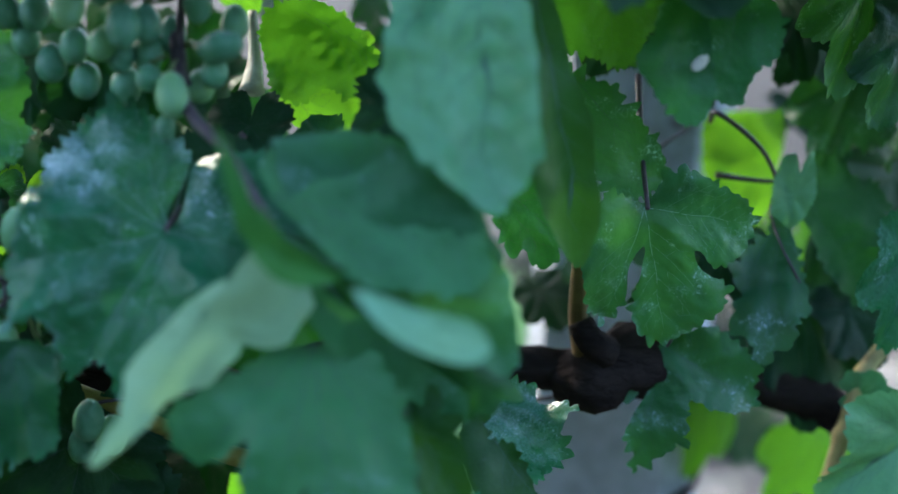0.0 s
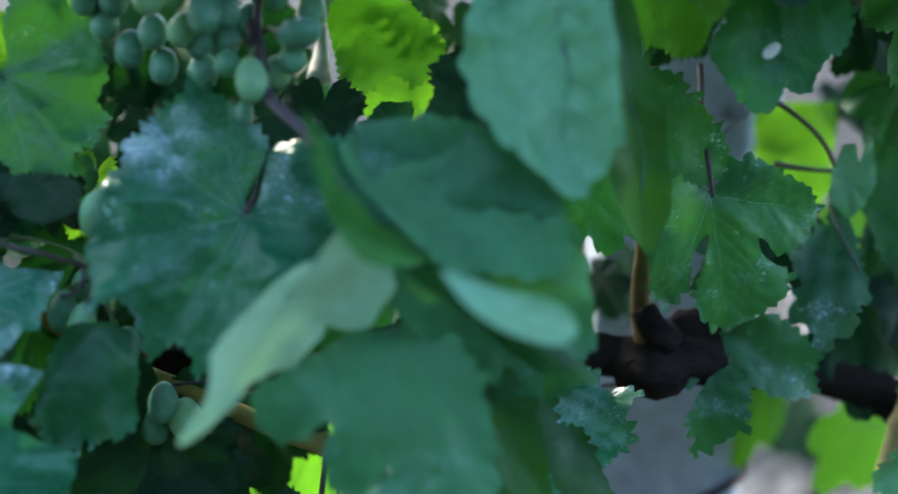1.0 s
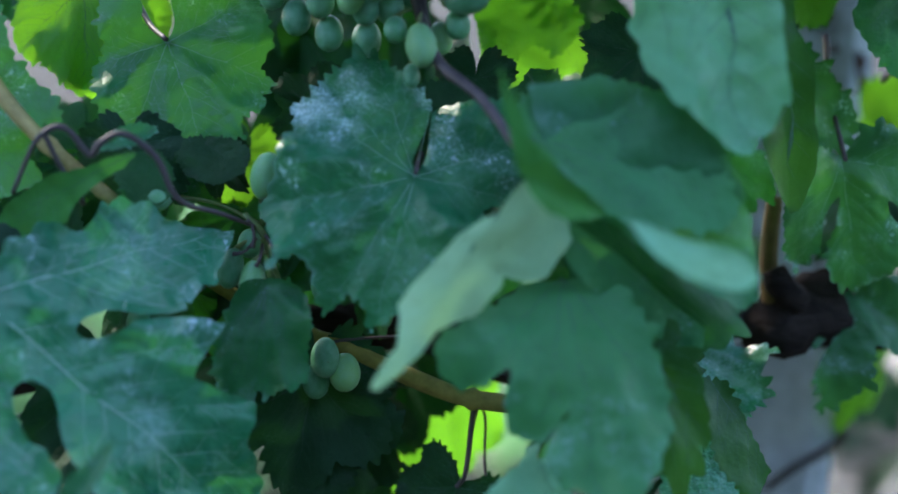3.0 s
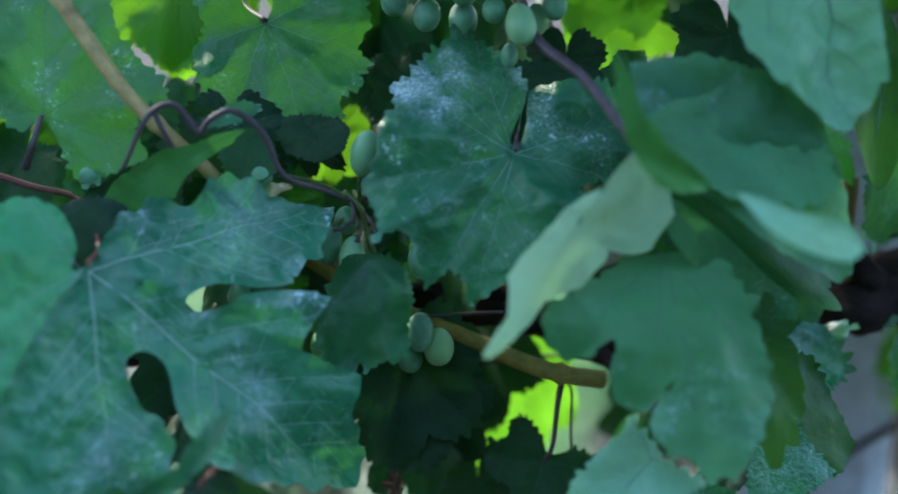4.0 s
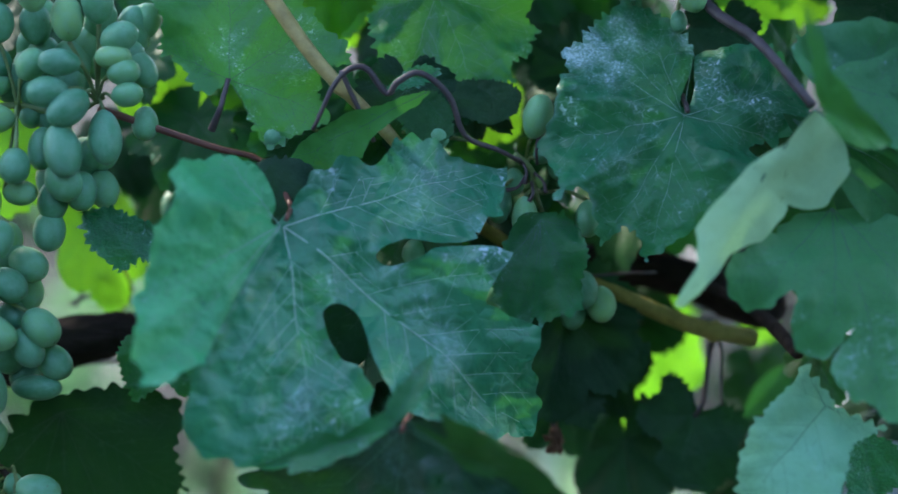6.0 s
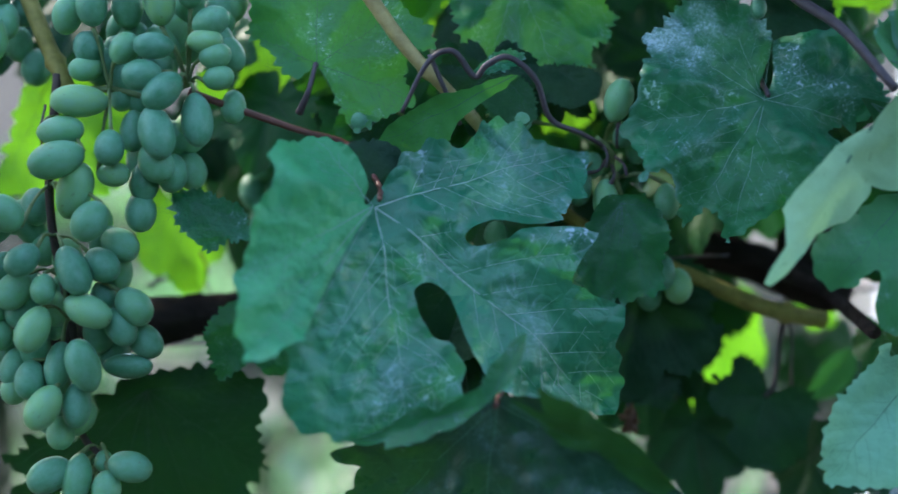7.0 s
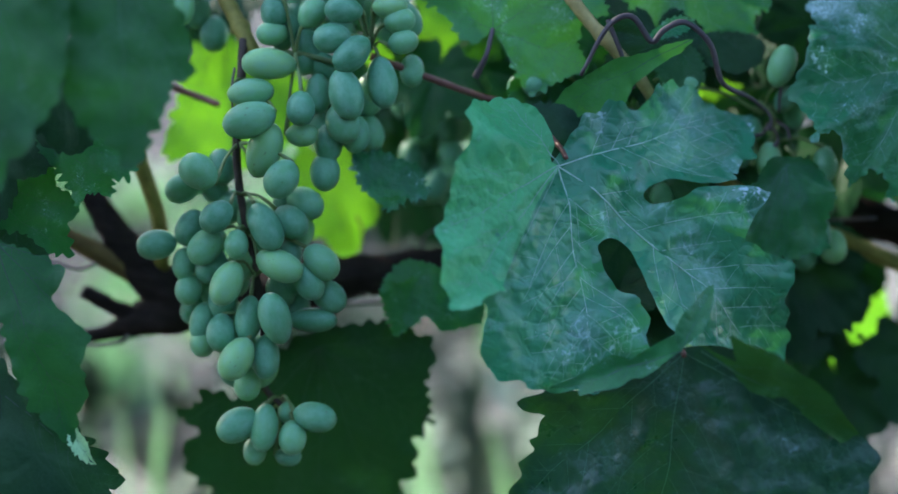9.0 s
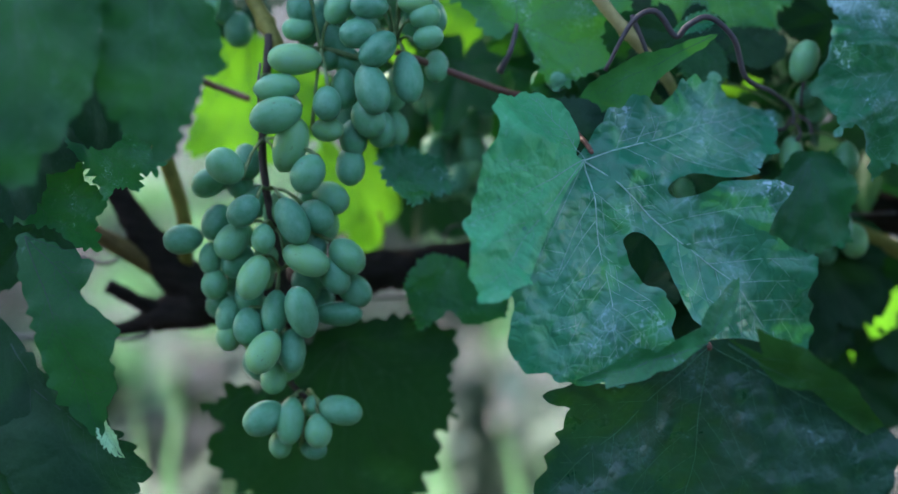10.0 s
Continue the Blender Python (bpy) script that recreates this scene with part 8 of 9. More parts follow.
berry(bunch, (-0.4206, 0.4940, -0.1313), (-0.5802, 0.2425, 0.7775), 0.0178, 0.0137)
berry(bunch, (-0.4319, 0.4943, -0.1392), (0.4883, 0.2425, -0.8383), 0.0178, 0.0137)
berry(bunch, (-0.4180, 0.4939, -0.1392), (0.6107, 0.2425, 0.7538), 0.0178, 0.0137)
berry(bunch, (-0.3900, 0.4951, 0.0039), (0.5845, 0.2425, -0.7743), 0.0185, 0.0138)
berry(bunch, (-0.3897, 0.4957, -0.0246), (0.4326, 0.2425, 0.8683), 0.0185, 0.0138)
berry(bunch, (-0.3968, 0.4933, 0.0130), (0.3415, 0.2425, -0.9081), 0.0184, 0.0137)
berry(bunch, (-0.3900, 0.4919, -0.0238), (-0.4653, 0.2425, 0.8513), 0.0184, 0.0137)
berry(bunch, (-0.3676, 0.4949, -0.0052), (0.6138, 0.2425, 0.7513), 0.0185, 0.0138)
berry(bunch, (-0.3685, 0.4978, -0.0101), (0.3832, 0.2425, 0.8912), 0.0186, 0.0138)
berry(bunch, (-0.3821, 0.4989, 0.0237), (0.3810, 0.2425, -0.8922), 0.0186, 0.0138)
berry(bunch, (-0.3684, 0.4971, -0.0265), (-0.2194, 0.2425, 0.9450), 0.0185, 0.0138)
berry(bunch, (-0.3718, 0.4960, -0.0097), (0.4129, 0.2425, 0.8779), 0.0185, 0.0138)
berry(bunch, (-0.3767, 0.4993, -0.0119), (-0.3084, 0.2425, 0.9198), 0.0186, 0.0139)
berry(bunch, (-0.3518, 0.5038, 0.0498), (-0.5931, 0.2425, -0.7677), 0.0187, 0.0140)
berry(bunch, (-0.3689, 0.4931, 0.0484), (-0.5129, 0.2425, -0.8235), 0.0184, 0.0137)
berry(bunch, (-0.3509, 0.4936, 0.0267), (0.5587, 0.2425, -0.7931), 0.0184, 0.0137)
berry(bunch, (-0.3712, 0.5033, 0.0319), (-0.3273, 0.2425, -0.9132), 0.0187, 0.0139)
berry(bunch, (-0.3956, 0.4917, 0.0493), (-0.5395, 0.2425, -0.8063), 0.0184, 0.0137)
berry(bunch, (-0.3566, 0.5015, 0.0478), (-0.4068, 0.2425, -0.8807), 0.0187, 0.0139)
berry(bunch, (-0.3564, 0.4941, 0.0309), (-0.4894, 0.2425, -0.8376), 0.0184, 0.0137)
berry(bunch, (-0.3690, 0.5014, 0.0400), (-0.5046, 0.2425, -0.8286), 0.0187, 0.0139)
berry(bunch, (-0.3805, 0.4919, 0.0311), (0.5958, 0.2425, -0.7656), 0.0184, 0.0137)
berry(bunch, (-0.3735, 0.4993, 0.0339), (-0.4730, 0.2425, -0.8470), 0.0186, 0.0139)
berry(bunch, (-0.4009, 0.4982, 0.0380), (-0.3541, 0.2425, -0.9032), 0.0186, 0.0138)
berry(bunch, (-0.4080, 0.4926, 0.0201), (-0.4284, 0.2425, -0.8704), 0.0184, 0.0137)
berry(bunch, (-0.3764, 0.4955, 0.0370), (-0.3789, 0.2425, -0.8931), 0.0185, 0.0138)
berry(bunch, (-0.3947, 0.4927, 0.0326), (-0.5879, 0.2425, -0.7717), 0.0184, 0.0137)
berry(bunch, (-0.4023, 0.4980, 0.0288), (-0.4972, 0.2425, -0.8331), 0.0186, 0.0138)
berry(bunch, (-0.3827, 0.4924, 0.0195), (-0.3654, 0.2425, -0.8987), 0.0184, 0.0137)
berry(bunch, (-0.3563, 0.5022, 0.0451), (0.2644, 0.2425, -0.9334), 0.0187, 0.0139)
berry(bunch, (-0.3841, 0.5026, 0.0234), (0.4345, 0.2425, -0.8674), 0.0187, 0.0139)
bunch_tip = thing("grape_bunch", "small tail of six pale green grapes below the bunch", "grapes", "bunches of grapes", at=(-0.4107, 0.4950, -0.1539))
bunch_right = thing("grape_bunch", "blurred bunch of green grapes behind the leaves", "grapes", "bunches of grapes", at=(-0.1077, 0.5000, 0.1140))
bunch_small = thing("grape_bunch", "small green grapes half hidden behind broad leaves", "grapes", "bunches of grapes", at=(-0.1755, 0.5000, 0.0133))
bunch_far = thing("grape_bunch", "shaded dark green grapes deep in the foliage", "grapes", "bunches of grapes", at=(-0.3436, 0.5600, 0.0072))
bunch_left = thing("grape_bunch", "green grapes hanging high beside the cane", "grapes", "bunches of grapes", at=(-0.4703, 0.5000, 0.0632))
berry(bunch_tip, (-0.4275, 0.4800, -0.1627), (0.8227, 0.2425, 0.5141), 0.0204, 0.0155, (-0.4097, 0.4987, -0.1543))
berry(bunch_tip, (-0.4151, 0.4800, -0.1640), (0.0846, 0.2425, 0.9665), 0.0222, 0.0129, (-0.4097, 0.4987, -0.1543))
berry(bunch_tip, (-0.4021, 0.4800, -0.1685), (0.0000, 0.2425, 0.9701), 0.0162, 0.0129, (-0.4097, 0.4987, -0.1543))
berry(bunch_tip, (-0.3918, 0.4800, -0.1589), (-0.9554, 0.2425, 0.1685), 0.0210, 0.0139, (-0.4097, 0.4987, -0.1543))
berry(bunch_tip, (-0.4057, 0.4885, -0.1579), (0.0000, 0.2425, 0.9701), 0.0100, 0.0082, (-0.4097, 0.4987, -0.1543))
berry(bunch_tip, (-0.4206, 0.4885, -0.1760), (0.0000, 0.2425, 0.9701), 0.0134, 0.0109, (-0.4097, 0.4987, -0.1543))
berry(bunch_tip, (-0.4050, 0.4885, -0.1786), (-0.9701, 0.2425, -0.0000), 0.0128, 0.0092, (-0.4097, 0.4987, -0.1543))
stem(bunch_tip, 'rachis', [(-0.4074, 0.4900, -0.1560), (-0.4099, 0.4880, -0.1611), (-0.4125, 0.4880, -0.1665)], (0.0012, 0.0009), GREEN_STALK)
stem(bunch_right, 'rachis', [(-0.1054, 0.5000, 0.1186), (-0.1078, 0.4950, 0.0899), (-0.1056, 0.4900, 0.0730), (-0.1033, 0.4900, 0.0639)], (0.002, 0.0014), STALK)
berry(bunch_right, (-0.1260, 0.4770, 0.0855), (0.0000, 0.2425, 0.9701), 0.0190, 0.0134, (-0.1116, 0.4968, 0.0994))
berry(bunch_right, (-0.1470, 0.4770, 0.0921), (0.3318, 0.2425, 0.9116), 0.0165, 0.0125, (-0.1116, 0.4968, 0.0994))
berry(bunch_right, (-0.1194, 0.4860, 0.0882), (-0.1685, 0.2425, 0.9554), 0.0168, 0.0118, (-0.1116, 0.4968, 0.0994))
berry(bunch_right, (-0.1363, 0.4860, 0.0803), (0.3318, 0.2425, 0.9116), 0.0153, 0.0114, (-0.1116, 0.4968, 0.0994))
berry(bunch_right, (-0.0990, 0.4860, 0.0961), (0.0000, 0.2425, -0.9701), 0.0168, 0.0114, (-0.1070, 0.4968, 0.0948))
berry(bunch_right, (-0.0884, 0.4770, 0.0773), (-0.9554, 0.2425, -0.1685), 0.0190, 0.0121, (-0.1066, 0.4968, 0.0810))
berry(bunch_right, (-0.1072, 0.4770, 0.0589), (-0.1350, 0.2425, 0.9607), 0.0190, 0.0130, (-0.1066, 0.4968, 0.0740))
berry(bunch_right, (-0.1182, 0.4860, 0.0668), (0.0000, 0.2425, 0.9701), 0.0117, 0.0100, (-0.1066, 0.4968, 0.0740))
berry(bunch_right, (-0.0923, 0.4860, 0.0690), (0.0000, 0.2425, 0.9701), 0.0138, 0.0109, (-0.1066, 0.4968, 0.0810))
berry(bunch_right, (-0.1115, 0.4860, 0.0476), (0.0000, 0.2425, 0.9701), 0.0107, 0.0073, (-0.1066, 0.4968, 0.0740))
berry(bunch_right, (-0.1664, 0.4950, 0.0944), (0.0000, 0.2425, 0.9701), 0.0166, 0.0125)
berry(bunch_right, (-0.1609, 0.4995, 0.0744), (0.0000, 0.2425, 0.9701), 0.0168, 0.0126)
berry(bunch_right, (-0.1470, 0.4995, 0.0675), (0.0000, 0.2425, 0.9701), 0.0162, 0.0122)
berry(bunch_right, (-0.1714, 0.4995, 0.0849), (0.0000, 0.2425, 0.9701), 0.0157, 0.0117)
berry(bunch_right, (-0.1310, 0.5004, 0.0653), (0.0000, 0.2425, 0.9701), 0.0168, 0.0127)
berry(bunch_right, (-0.1211, 0.4977, 0.0788), (0.0000, 0.2425, 0.9701), 0.0167, 0.0126)
berry(bunch_right, (-0.0997, 0.4950, 0.0646), (0.0000, 0.2425, 0.9701), 0.0145, 0.0116)
berry(bunch_right, (-0.1779, 0.4950, 0.0944), (0.0000, 0.2425, 0.9701), 0.0156, 0.0125)
berry(bunch_right, (-0.0859, 0.4950, 0.0899), (0.0000, 0.2425, 0.9701), 0.0156, 0.0116)
berry(bunch_right, (-0.1124, 0.5004, 0.0862), (0.0000, 0.2425, 0.9701), 0.0158, 0.0117)
berry(bunch_right, (-0.1360, 0.4770, 0.1021), (0.0000, 0.2425, -0.9701), 0.0165, 0.0125, (-0.1116, 0.4968, 0.0994))
berry(bunch_right, (-0.1205, 0.4860, 0.1063), (0.0000, 0.2425, -0.9701), 0.0168, 0.0128, (-0.1116, 0.4968, 0.0994))
berry(bunch_right, (-0.1024, 0.4860, 0.1108), (0.0000, 0.2425, -0.9701), 0.0168, 0.0128, (-0.1116, 0.4968, 0.0994))
berry(bunch_right, (-0.1595, 0.4950, 0.1105), (0.0000, 0.2425, -0.9701), 0.0171, 0.0130)
berry(bunch_right, (-0.1309, 0.4914, 0.0767), (0.0000, 0.2425, 0.9701), 0.0155, 0.0115)
berry(bunch_right, (-0.1503, 0.4950, 0.0807), (0.0000, 0.2425, 0.9701), 0.0156, 0.0121)
berry(bunch_small, (-0.1731, 0.4950, 0.0064), (-0.2511, 0.2425, -0.9371), 0.0208, 0.0134, (-0.1775, 0.5148, -0.0141))
berry(bunch_small, (-0.2903, 0.4920, -0.0032), (0.8, 0.3, 0.3), 0.0125, 0.0110, (-0.2708, 0.4970, -0.0012))
berry(bunch_small, (-0.2195, 0.4920, -0.0034), (-0.9, 0.2, 0.2), 0.0135, 0.0105, (-0.2336, 0.4970, -0.0010))
berry(bunch_small, (-0.1688, 0.5040, -0.0082), (-0.4851, 0.2425, -0.8402), 0.0135, 0.0105, (-0.1775, 0.5148, -0.0141))
berry(bunch_small, (-0.1895, 0.5040, -0.0329), (0.1685, 0.2425, 0.9554), 0.0182, 0.0110, (-0.1749, 0.5148, -0.0220))
berry(bunch_small, (-0.1787, 0.4950, -0.0395), (0.0000, 0.2425, 0.9701), 0.0208, 0.0119, (-0.1696, 0.5148, -0.0273))
berry(bunch_small, (-0.2220, 0.5040, -0.0031), (0.9554, 0.2425, 0.1685), 0.0152, 0.0105, (-0.1775, 0.5148, -0.0141))
berry(bunch_small, (-0.2971, 0.5040, -0.0041), (0.0000, 0.2425, -0.9701), 0.0135, 0.0115)
berry(bunch_small, (-0.1493, 0.5040, -0.0393), (0.0000, 0.2425, 0.9701), 0.0176, 0.0115, (-0.1696, 0.5148, -0.0273))
berry(bunch_small, (-0.1498, 0.5130, -0.0721), (0.0000, 0.2425, 0.9701), 0.0179, 0.0128)
berry(bunch_small, (-0.1415, 0.5166, -0.0789), (0.0000, 0.2425, 0.9701), 0.0174, 0.0139)
berry(bunch_small, (-0.1545, 0.5202, -0.0831), (0.0000, 0.2425, 0.9701), 0.0163, 0.0119)
berry(bunch_small, (-0.2284, 0.5040, -0.0563), (0.0000, 0.2425, 0.9701), 0.0158, 0.0120)
berry(bunch_small, (-0.1646, 0.5094, -0.0484), (0.0000, 0.2425, 0.9701), 0.0177, 0.0122)
berry(bunch_small, (-0.1828, 0.5130, -0.0221), (0.0000, 0.2425, 0.9701), 0.0131, 0.0106)
berry(bunch_small, (-0.1618, 0.5130, -0.0142), (0.0000, 0.2425, 0.9701), 0.0149, 0.0106)
berry(bunch_small, (-0.1933, 0.5130, -0.0775), (0.0000, 0.2425, 0.9701), 0.0149, 0.0106)
stem(bunch_small, 'rachis', [(-0.1832, 0.5000, -0.0098), (-0.1754, 0.5000, -0.0175), (-0.1739, 0.5050, -0.0251), (-0.1645, 0.5100, -0.0511)], (0.0014, 0.001), GREEN_STALK)
berry(bunch_far, (-0.3497, 0.5591, -0.0045), (-0.0078, 0.2425, 0.9701), 0.0190, 0.0140, (-0.3437, 0.5698, 0.0085))
berry(bunch_far, (-0.3373, 0.5502, -0.0480), (0.2811, 0.2425, 0.9285), 0.0188, 0.0138)
berry(bunch_far, (-0.3452, 0.5693, -0.0263), (-0.0183, 0.2425, 0.9700), 0.0193, 0.0142)
berry(bunch_far, (-0.3396, 0.5729, 0.0015), (-0.3376, 0.2425, 0.9095), 0.0194, 0.0143)
berry(bunch_far, (-0.3436, 0.5669, -0.0393), (0.6087, 0.2425, 0.7554), 0.0193, 0.0141)
berry(bunch_far, (-0.3329, 0.5746, -0.0295), (-0.2501, 0.2425, 0.9374), 0.0195, 0.0143)
berry(bunch_far, (-0.3399, 0.5734, -0.0473), (-0.2600, 0.2425, 0.9346), 0.0194, 0.0143)
berry(bunch_far, (-0.3294, 0.5538, -0.0313), (-0.0784, 0.2425, 0.9670), 0.0189, 0.0139, (-0.3437, 0.5698, 0.0085))
berry(bunch_far, (-0.3300, 0.5536, -0.0171), (0.2177, 0.2425, 0.9454), 0.0189, 0.0139, (-0.3437, 0.5698, 0.0085))
berry(bunch_far, (-0.3527, 0.5548, -0.0047), (0.4057, 0.2425, 0.8812), 0.0189, 0.0139, (-0.3437, 0.5698, 0.0085))
berry(bunch_far, (-0.3256, 0.5595, -0.0170), (0.1027, 0.2425, 0.9647), 0.0190, 0.0140, (-0.3437, 0.5698, 0.0085))
berry(bunch_far, (-0.3350, 0.5753, 0.0007), (-0.1316, 0.2425, 0.9612), 0.0195, 0.0143)
berry(bunch_far, (-0.3494, 0.5581, -0.0334), (-0.2325, 0.2425, 0.9419), 0.0190, 0.0139, (-0.3437, 0.5698, 0.0085))
berry(bunch_far, (-0.3552, 0.5724, 0.0045), (0.5696, 0.2425, 0.7853), 0.0194, 0.0143)
berry(bunch_far, (-0.3289, 0.5543, -0.0422), (0.5739, 0.2425, 0.7822), 0.0189, 0.0139)
berry(bunch_far, (-0.3361, 0.5753, -0.0228), (0.0999, 0.2425, 0.9650), 0.0195, 0.0143)
berry(bunch_far, (-0.3300, 0.5676, -0.0508), (-0.4946, 0.2425, 0.8346), 0.0193, 0.0142)
berry(bunch_far, (-0.3329, 0.5724, -0.0376), (0.1589, 0.2425, 0.9570), 0.0194, 0.0143)
berry(bunch_far, (-0.3454, 0.5662, -0.0486), (-0.1268, 0.2425, 0.9618), 0.0192, 0.0141)
berry(bunch_far, (-0.3257, 0.5562, -0.0362), (-0.2548, 0.2425, 0.9361), 0.0189, 0.0139)
berry(bunch_far, (-0.3448, 0.5743, -0.0306), (0.6199, 0.2425, 0.7463), 0.0195, 0.0143)
berry(bunch_far, (-0.3422, 0.5577, -0.0190), (0.4161, 0.2425, 0.8764), 0.0190, 0.0139, (-0.3437, 0.5698, 0.0085))
berry(bunch_far, (-0.3420, 0.5646, 0.0040), (-0.4144, 0.2425, 0.8772), 0.0192, 0.0141)
berry(bunch_far, (-0.3324, 0.5757, -0.0297), (-0.1827, 0.2425, 0.9528), 0.0195, 0.0143)
berry(bunch_left, (-0.4752, 0.4990, 0.0391), (0.0000, 0.2425, 0.9701), 0.0180, 0.0118, (-0.4682, 0.5098, 0.0655))
berry(bunch_left, (-0.4577, 0.4900, 0.0336), (-0.1685, 0.2425, 0.9554), 0.0237, 0.0148, (-0.4682, 0.5098, 0.0655))
berry(bunch_left, (-0.4540, 0.4990, 0.0419), (0.0000, 0.2425, 0.9701), 0.0180, 0.0124, (-0.4682, 0.5098, 0.0655))
berry(bunch_left, (-0.4669, 0.4900, 0.0505), (0.0000, 0.2425, 0.9701), 0.0178, 0.0132, (-0.4682, 0.5098, 0.0655))
berry(bunch_left, (-0.4567, 0.4990, 0.0578), (0.0000, 0.2425, 0.9701), 0.0180, 0.0134, (-0.4682, 0.5098, 0.0655))
berry(bunch_left, (-0.4488, 0.5080, 0.0490), (0.0000, 0.2425, 0.9701), 0.0171, 0.0126)
berry(bunch_left, (-0.4459, 0.5170, 0.0234), (0.0000, 0.2425, 0.9701), 0.0186, 0.0139)
berry(bunch_left, (-0.4541, 0.5170, 0.0343), (0.0000, 0.2425, 0.9701), 0.0174, 0.0127)


# ---- tendrils and small stalks ----
tendril = thing("tendril", "purple-brown curling tendrils and thin stalks", "tendril")
stem(tendril, 'tendril', [(-0.2715, 0.4700, -0.0023), (-0.2600, 0.4650, 0.0190), (-0.2492, 0.4650, 0.0238), (-0.2398, 0.4680, 0.0133), (-0.2347, 0.4650, 0.0178), (-0.2251, 0.4650, 0.0214), (-0.2131, 0.4680, 0.0122), (-0.2059, 0.4750, -0.0042), (-0.1911, 0.4850, -0.0096), (-0.1780, 0.5000, -0.0150)], (0.0009, 0.0013, 0.0014, 0.0014, 0.0013, 0.0012, 0.0009), STALK)
stem(tendril, 'tendril', [(-0.2594, 0.4700, 0.0233), (-0.2535, 0.4720, 0.0101), (-0.2457, 0.4800, -0.0064)], (0.0012, 0.001), STALK)
stem(tendril, 'tendril', [(-0.1660, 0.5300, -0.0892), (-0.1619, 0.5300, -0.1082), (-0.1578, 0.5300, -0.1217), (-0.1632, 0.5300, -0.1380)], (0.0008, 0.0008), STALK)
stem(tendril, 'tendril', [(0.1591, 0.6000, 0.0267), (0.1563, 0.6000, 0.0170), (0.1591, 0.5900, 0.0003), (0.1646, 0.5900, -0.0107), (0.1715, 0.5900, -0.0244)], (0.0008, 0.0005), STALK)
stem(tendril, 'tendril', [(-0.4297, 0.4800, 0.0016), (-0.4302, 0.4750, -0.0123), (-0.4274, 0.4780, -0.0357)], (0.0006, 0.0005), STALK)
stem(tendril, 'tendril', [(-0.4057, 0.5800, -0.0837), (-0.3982, 0.5800, -0.0716), (-0.3892, 0.5800, -0.0656), (-0.3812, 0.5850, -0.0732), (-0.3760, 0.5900, -0.0885)], (0.0009, 0.0008, 0.0006), STALK, sides=6)
stem(tendril, 'tendril', [(-0.4075, 0.5750, -0.0820), (-0.3952, 0.5800, -0.0776), (-0.3827, 0.5850, -0.0792)], (0.0009, 0.0008, 0.0006), STALK, sides=6)
stem(tendril, 'tendril', [(-0.3793, 0.5750, -0.0640), (-0.3766, 0.5800, -0.0731), (-0.3796, 0.5850, -0.0823), (-0.3851, 0.5900, -0.0885)], (0.0009, 0.0008, 0.0006), STALK, sides=6)
stem(tendril, 'tendril', [(-0.3444, 0.5500, -0.0801), (-0.3415, 0.5500, -0.0736), (-0.3356, 0.5500, -0.0718), (-0.3296, 0.5500, -0.0741)], (0.0009, 0.0008, 0.0006), STALK, sides=6)
stem(tendril, 'tendril', [(-0.5387, 0.5300, -0.0917), (-0.5273, 0.5300, -0.0894), (-0.5145, 0.5300, -0.0927), (-0.5033, 0.5350, -0.0879), (-0.4946, 0.5400, -0.0894)], (0.0009, 0.0008, 0.0006), STALK, sides=6)
stem(tendril, 'tendril', [(-0.1552, 0.5300, -0.0674), (-0.1357, 0.5350, -0.0654), (-0.1117, 0.5400, -0.0644)], (0.0009, 0.0008, 0.0006), STALK, sides=6)
stem(tendril, 'tendril', [(0.1039, 0.6200, 0.0478), (0.1125, 0.6200, 0.0550), (0.1217, 0.6300, 0.0603), (0.1261, 0.6300, 0.0676)], (0.0009, 0.0008, 0.0006), STALK, sides=6)
stem(bunch_small, 'stub', [(-0.1819, 0.5000, -0.0111), (-0.1782, 0.4950, -0.0178), (-0.1787, 0.4950, -0.0242)], (0.0008, 0.0007, 0.0011), STALK, sides=6)
stem(bunch_small, 'stub', [(-0.1741, 0.5000, -0.0188), (-0.1705, 0.4950, -0.0229), (-0.1692, 0.4950, -0.0280)], (0.0008, 0.0007, 0.0011), STALK, sides=6)
stem(bunch_small, 'stub', [(-0.1780, 0.5000, -0.0201), (-0.1820, 0.4950, -0.0255), (-0.1871, 0.4950, -0.0268)], (0.0008, 0.0007, 0.0011), STALK, sides=6)
stem(bunch_small, 'stub', [(-0.1754, 0.5000, -0.0227), (-0.1752, 0.4930, -0.0281), (-0.1770, 0.4930, -0.0319)], (0.0008, 0.0007, 0.0011), STALK, sides=6)
stem(bunch_small, 'stub', [(-0.1729, 0.5000, -0.0150), (-0.1735, 0.4970, -0.0087), (-0.1725, 0.4970, -0.0023)], (0.0008, 0.0007, 0.0011), STALK, sides=6)
petal = thing("fallen_petal", "small white dried petal stuck on a green leaf", "petal", at=(0.1015, 0.4990, 0.0744))
white_petal(petal, (0.1009, 0.4960, 0.0739), 0.0045)
dry_flower = thing("dry_leaf_scrap", "crumpled brown dry leaf scrap hanging on a thread", "dry leaf", at=(-0.1619, 0.5300, -0.1435))
dry_scrap(dry_flower, (-0.1619, 0.5300, -0.1448), 0.011)


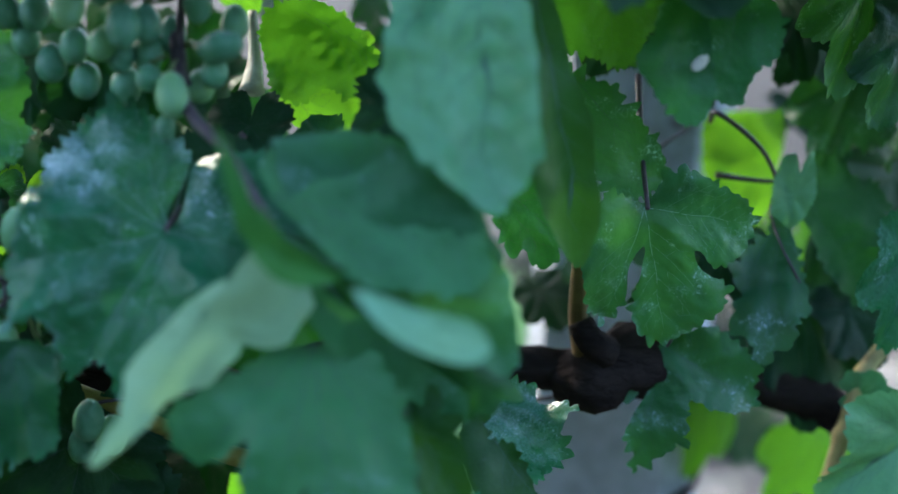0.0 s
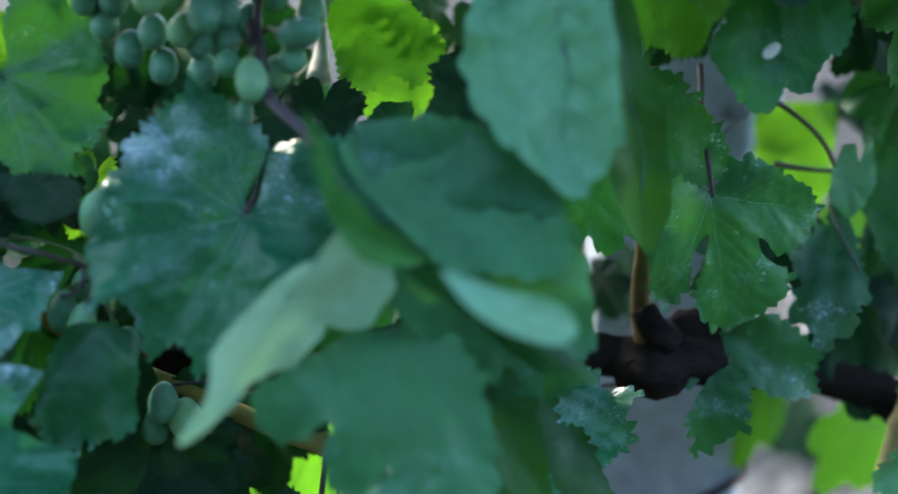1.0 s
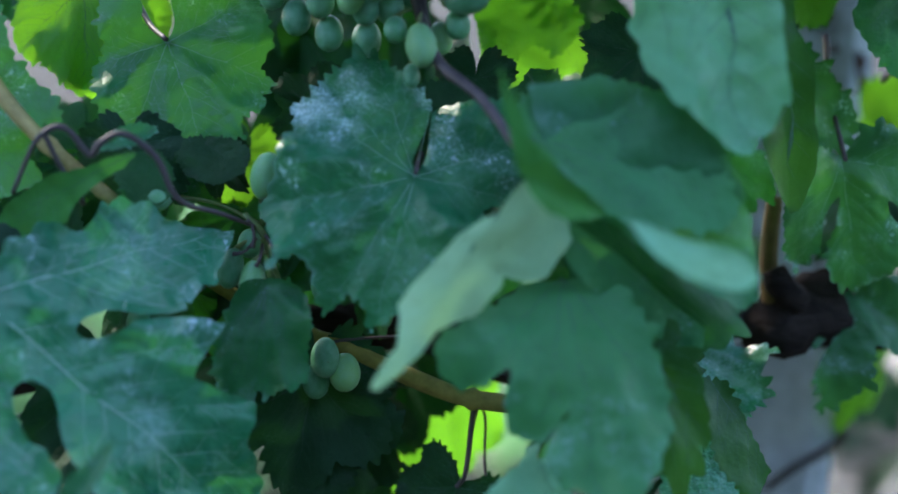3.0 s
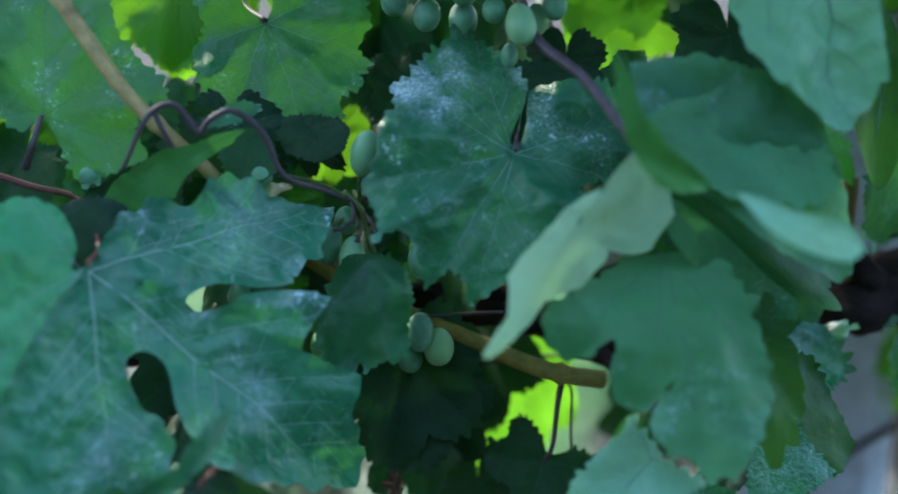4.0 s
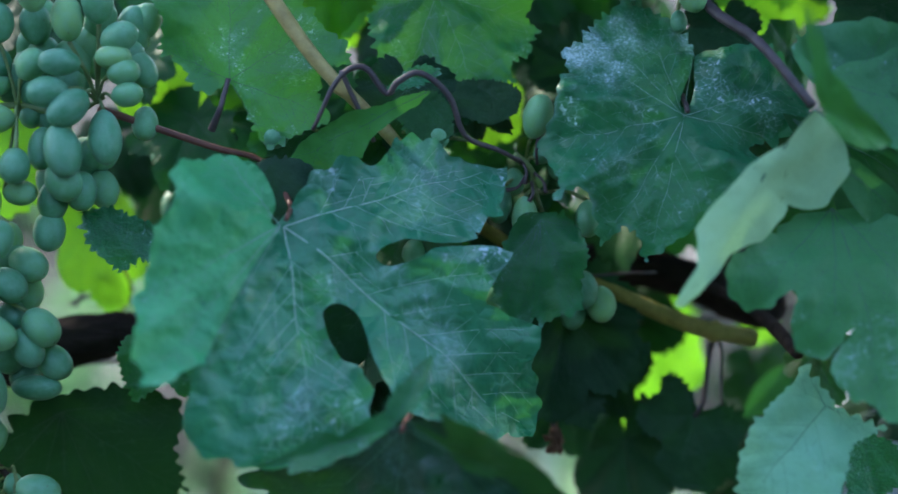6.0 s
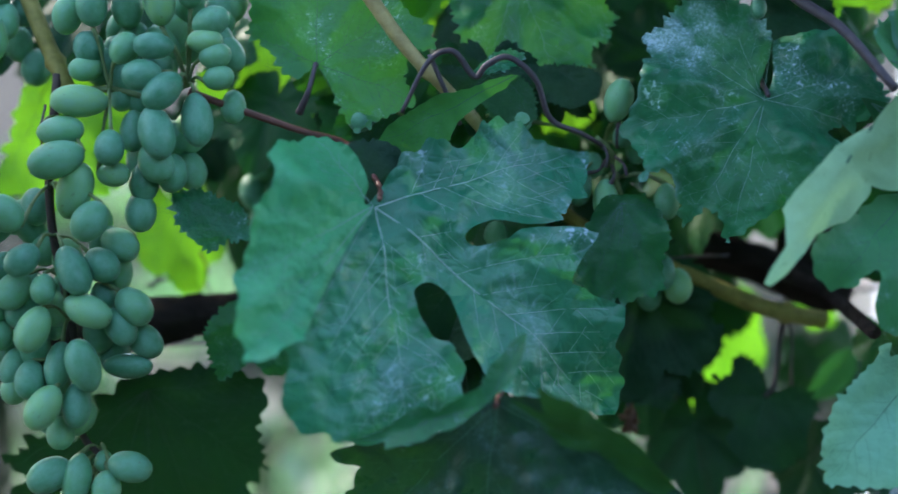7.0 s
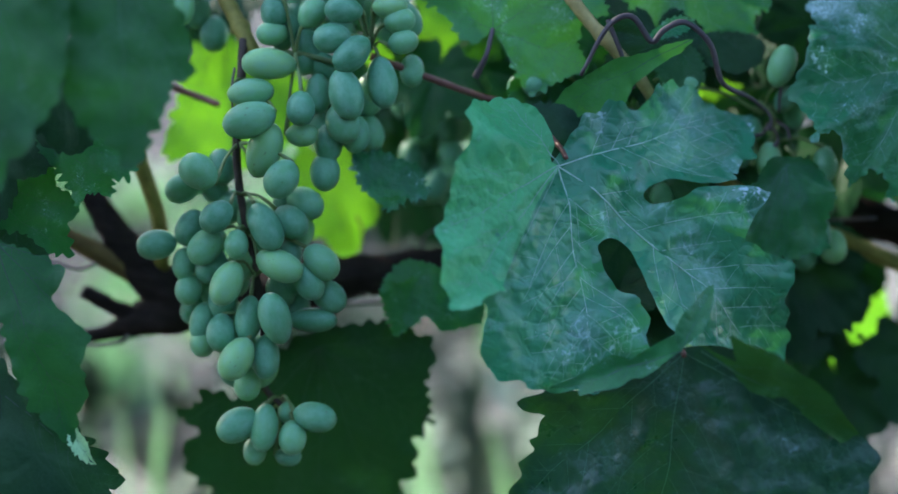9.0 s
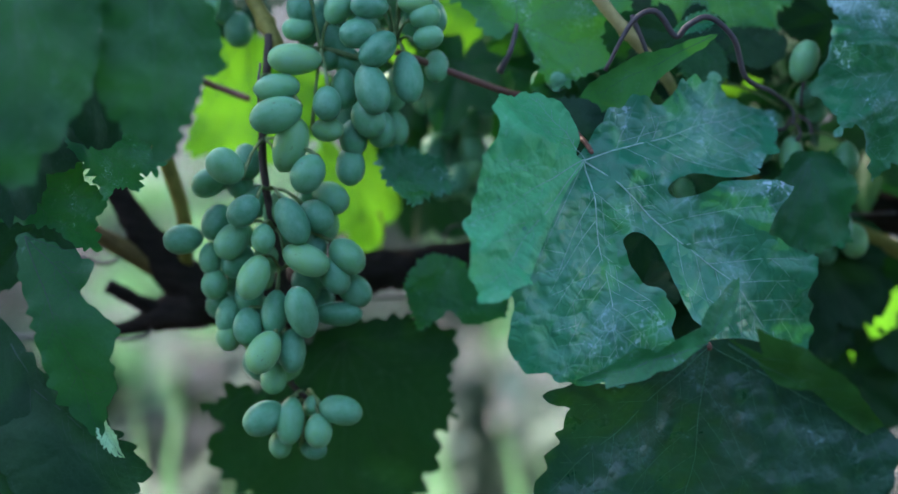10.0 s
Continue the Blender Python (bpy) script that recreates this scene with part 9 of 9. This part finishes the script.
# ---- the unseen canopy above and behind, added for shade: plain leaves that share six meshes, with gaps cut so that the sun reaches chosen leaves ----
def canopy():
    rnd = random.Random(5)
    kinds = [blade_meshes(900 + k, (SHADED, LEAF, SHADED, LEAF, SHADED, SHADED)[k], VEIN, 1.0, (rnd.uniform(0, 16), rnd.uniform(0, 16)), -0.05, 0.2, 0.0, 0.2,
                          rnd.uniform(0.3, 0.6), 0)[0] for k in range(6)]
    top = thing("shade_canopy", "dense unseen leafy growth of the vine above the fruit, added to shade it", "vine foliage")
    spots = []
    for i in range(1150):
        x, y = rnd.uniform(-1.9, 0.6), rnd.uniform(0.50, 0.95)
        z = rnd.uniform(0.17, 0.85) + 0.24 * (x + 0.18) + 0.2 * max(0.0, y - 0.55)
        m = VINE @ pose(x, y, z, rnd.uniform(40, 110), 0, rnd.uniform(-50, 50)) @ pose(0, 0, 0, 0, 0, 180 + rnd.uniform(-60, 60)) @ Matrix.Scale(rnd.uniform(0.055, 0.08), 4)
        if i % 12 == 0:      # a few leaves out of view, added to keep sky light off the fruit
            x, y, z = rnd.choice((rnd.uniform(0.03, 0.4), rnd.uniform(-0.18, -0.05))), rnd.uniform(0.47, 0.55), rnd.uniform(0.13, 0.3)
            m = VINE @ pose(x, y, z, rnd.uniform(15, 70), 0, rnd.uniform(-50, 50)) @ pose(0, 0, 0, 0, 0, 180 + rnd.uniform(-60, 60)) @ Matrix.Scale(rnd.uniform(0.055, 0.075), 4)
        if i % 60 == 7:      # and some more, added to darken the broad leaf
            x, y, z = rnd.uniform(-0.27, -0.15), rnd.uniform(0.37, 0.46), rnd.uniform(0.13, 0.26)
            m = VINE @ pose(x, y, z, rnd.uniform(0, 40), 0, rnd.uniform(-50, 50)) @ pose(0, 0, 0, 0, 0, 180 + rnd.uniform(-60, 60)) @ Matrix.Scale(rnd.uniform(0.05, 0.07), 4)
        c = m @ Vector((0, 0.3, 0))
        if any(((c - q) - SUN_DIR * (c - q).dot(SUN_DIR)).length < 0.065 for q in SUNLIT):
            continue
        spots.append((math.hypot(max(0.0, abs(x + 0.1) - 0.35), y - 0.45, z), i % 6, m))
    spots.sort(key=lambda s: s[0])
    for _, k, m in spots[:300]:
        place(part("leaf", kinds[k], top), m)
    for look_of in (SHADED, LEAF):       # the leaves higher up, too many to pick apart
        verts, faces, uvs = [], [], []
        for _, k, m in spots[300:]:
            if kinds[k].materials[0] != look_of:
                continue
            base = len(verts)
            verts += [m @ v.co for v in kinds[k].vertices]
            faces += [tuple(base + q for q in f.vertices) for f in kinds[k].polygons]
            flat = [None] * len(kinds[k].vertices)
            for lp, u in zip(kinds[k].loops, kinds[k].uv_layers["blade"].data):
                flat[lp.vertex_index] = tuple(u.uv)
            uvs += flat
        ob = part("foliage", mesh_of("foliage", verts, faces, look_of, uvs), top)
        place(ob, Matrix())
        tagged(ob, "unseen mass of overlapping vine leaves overhead, added for shade", kind="stuff")


canopy()
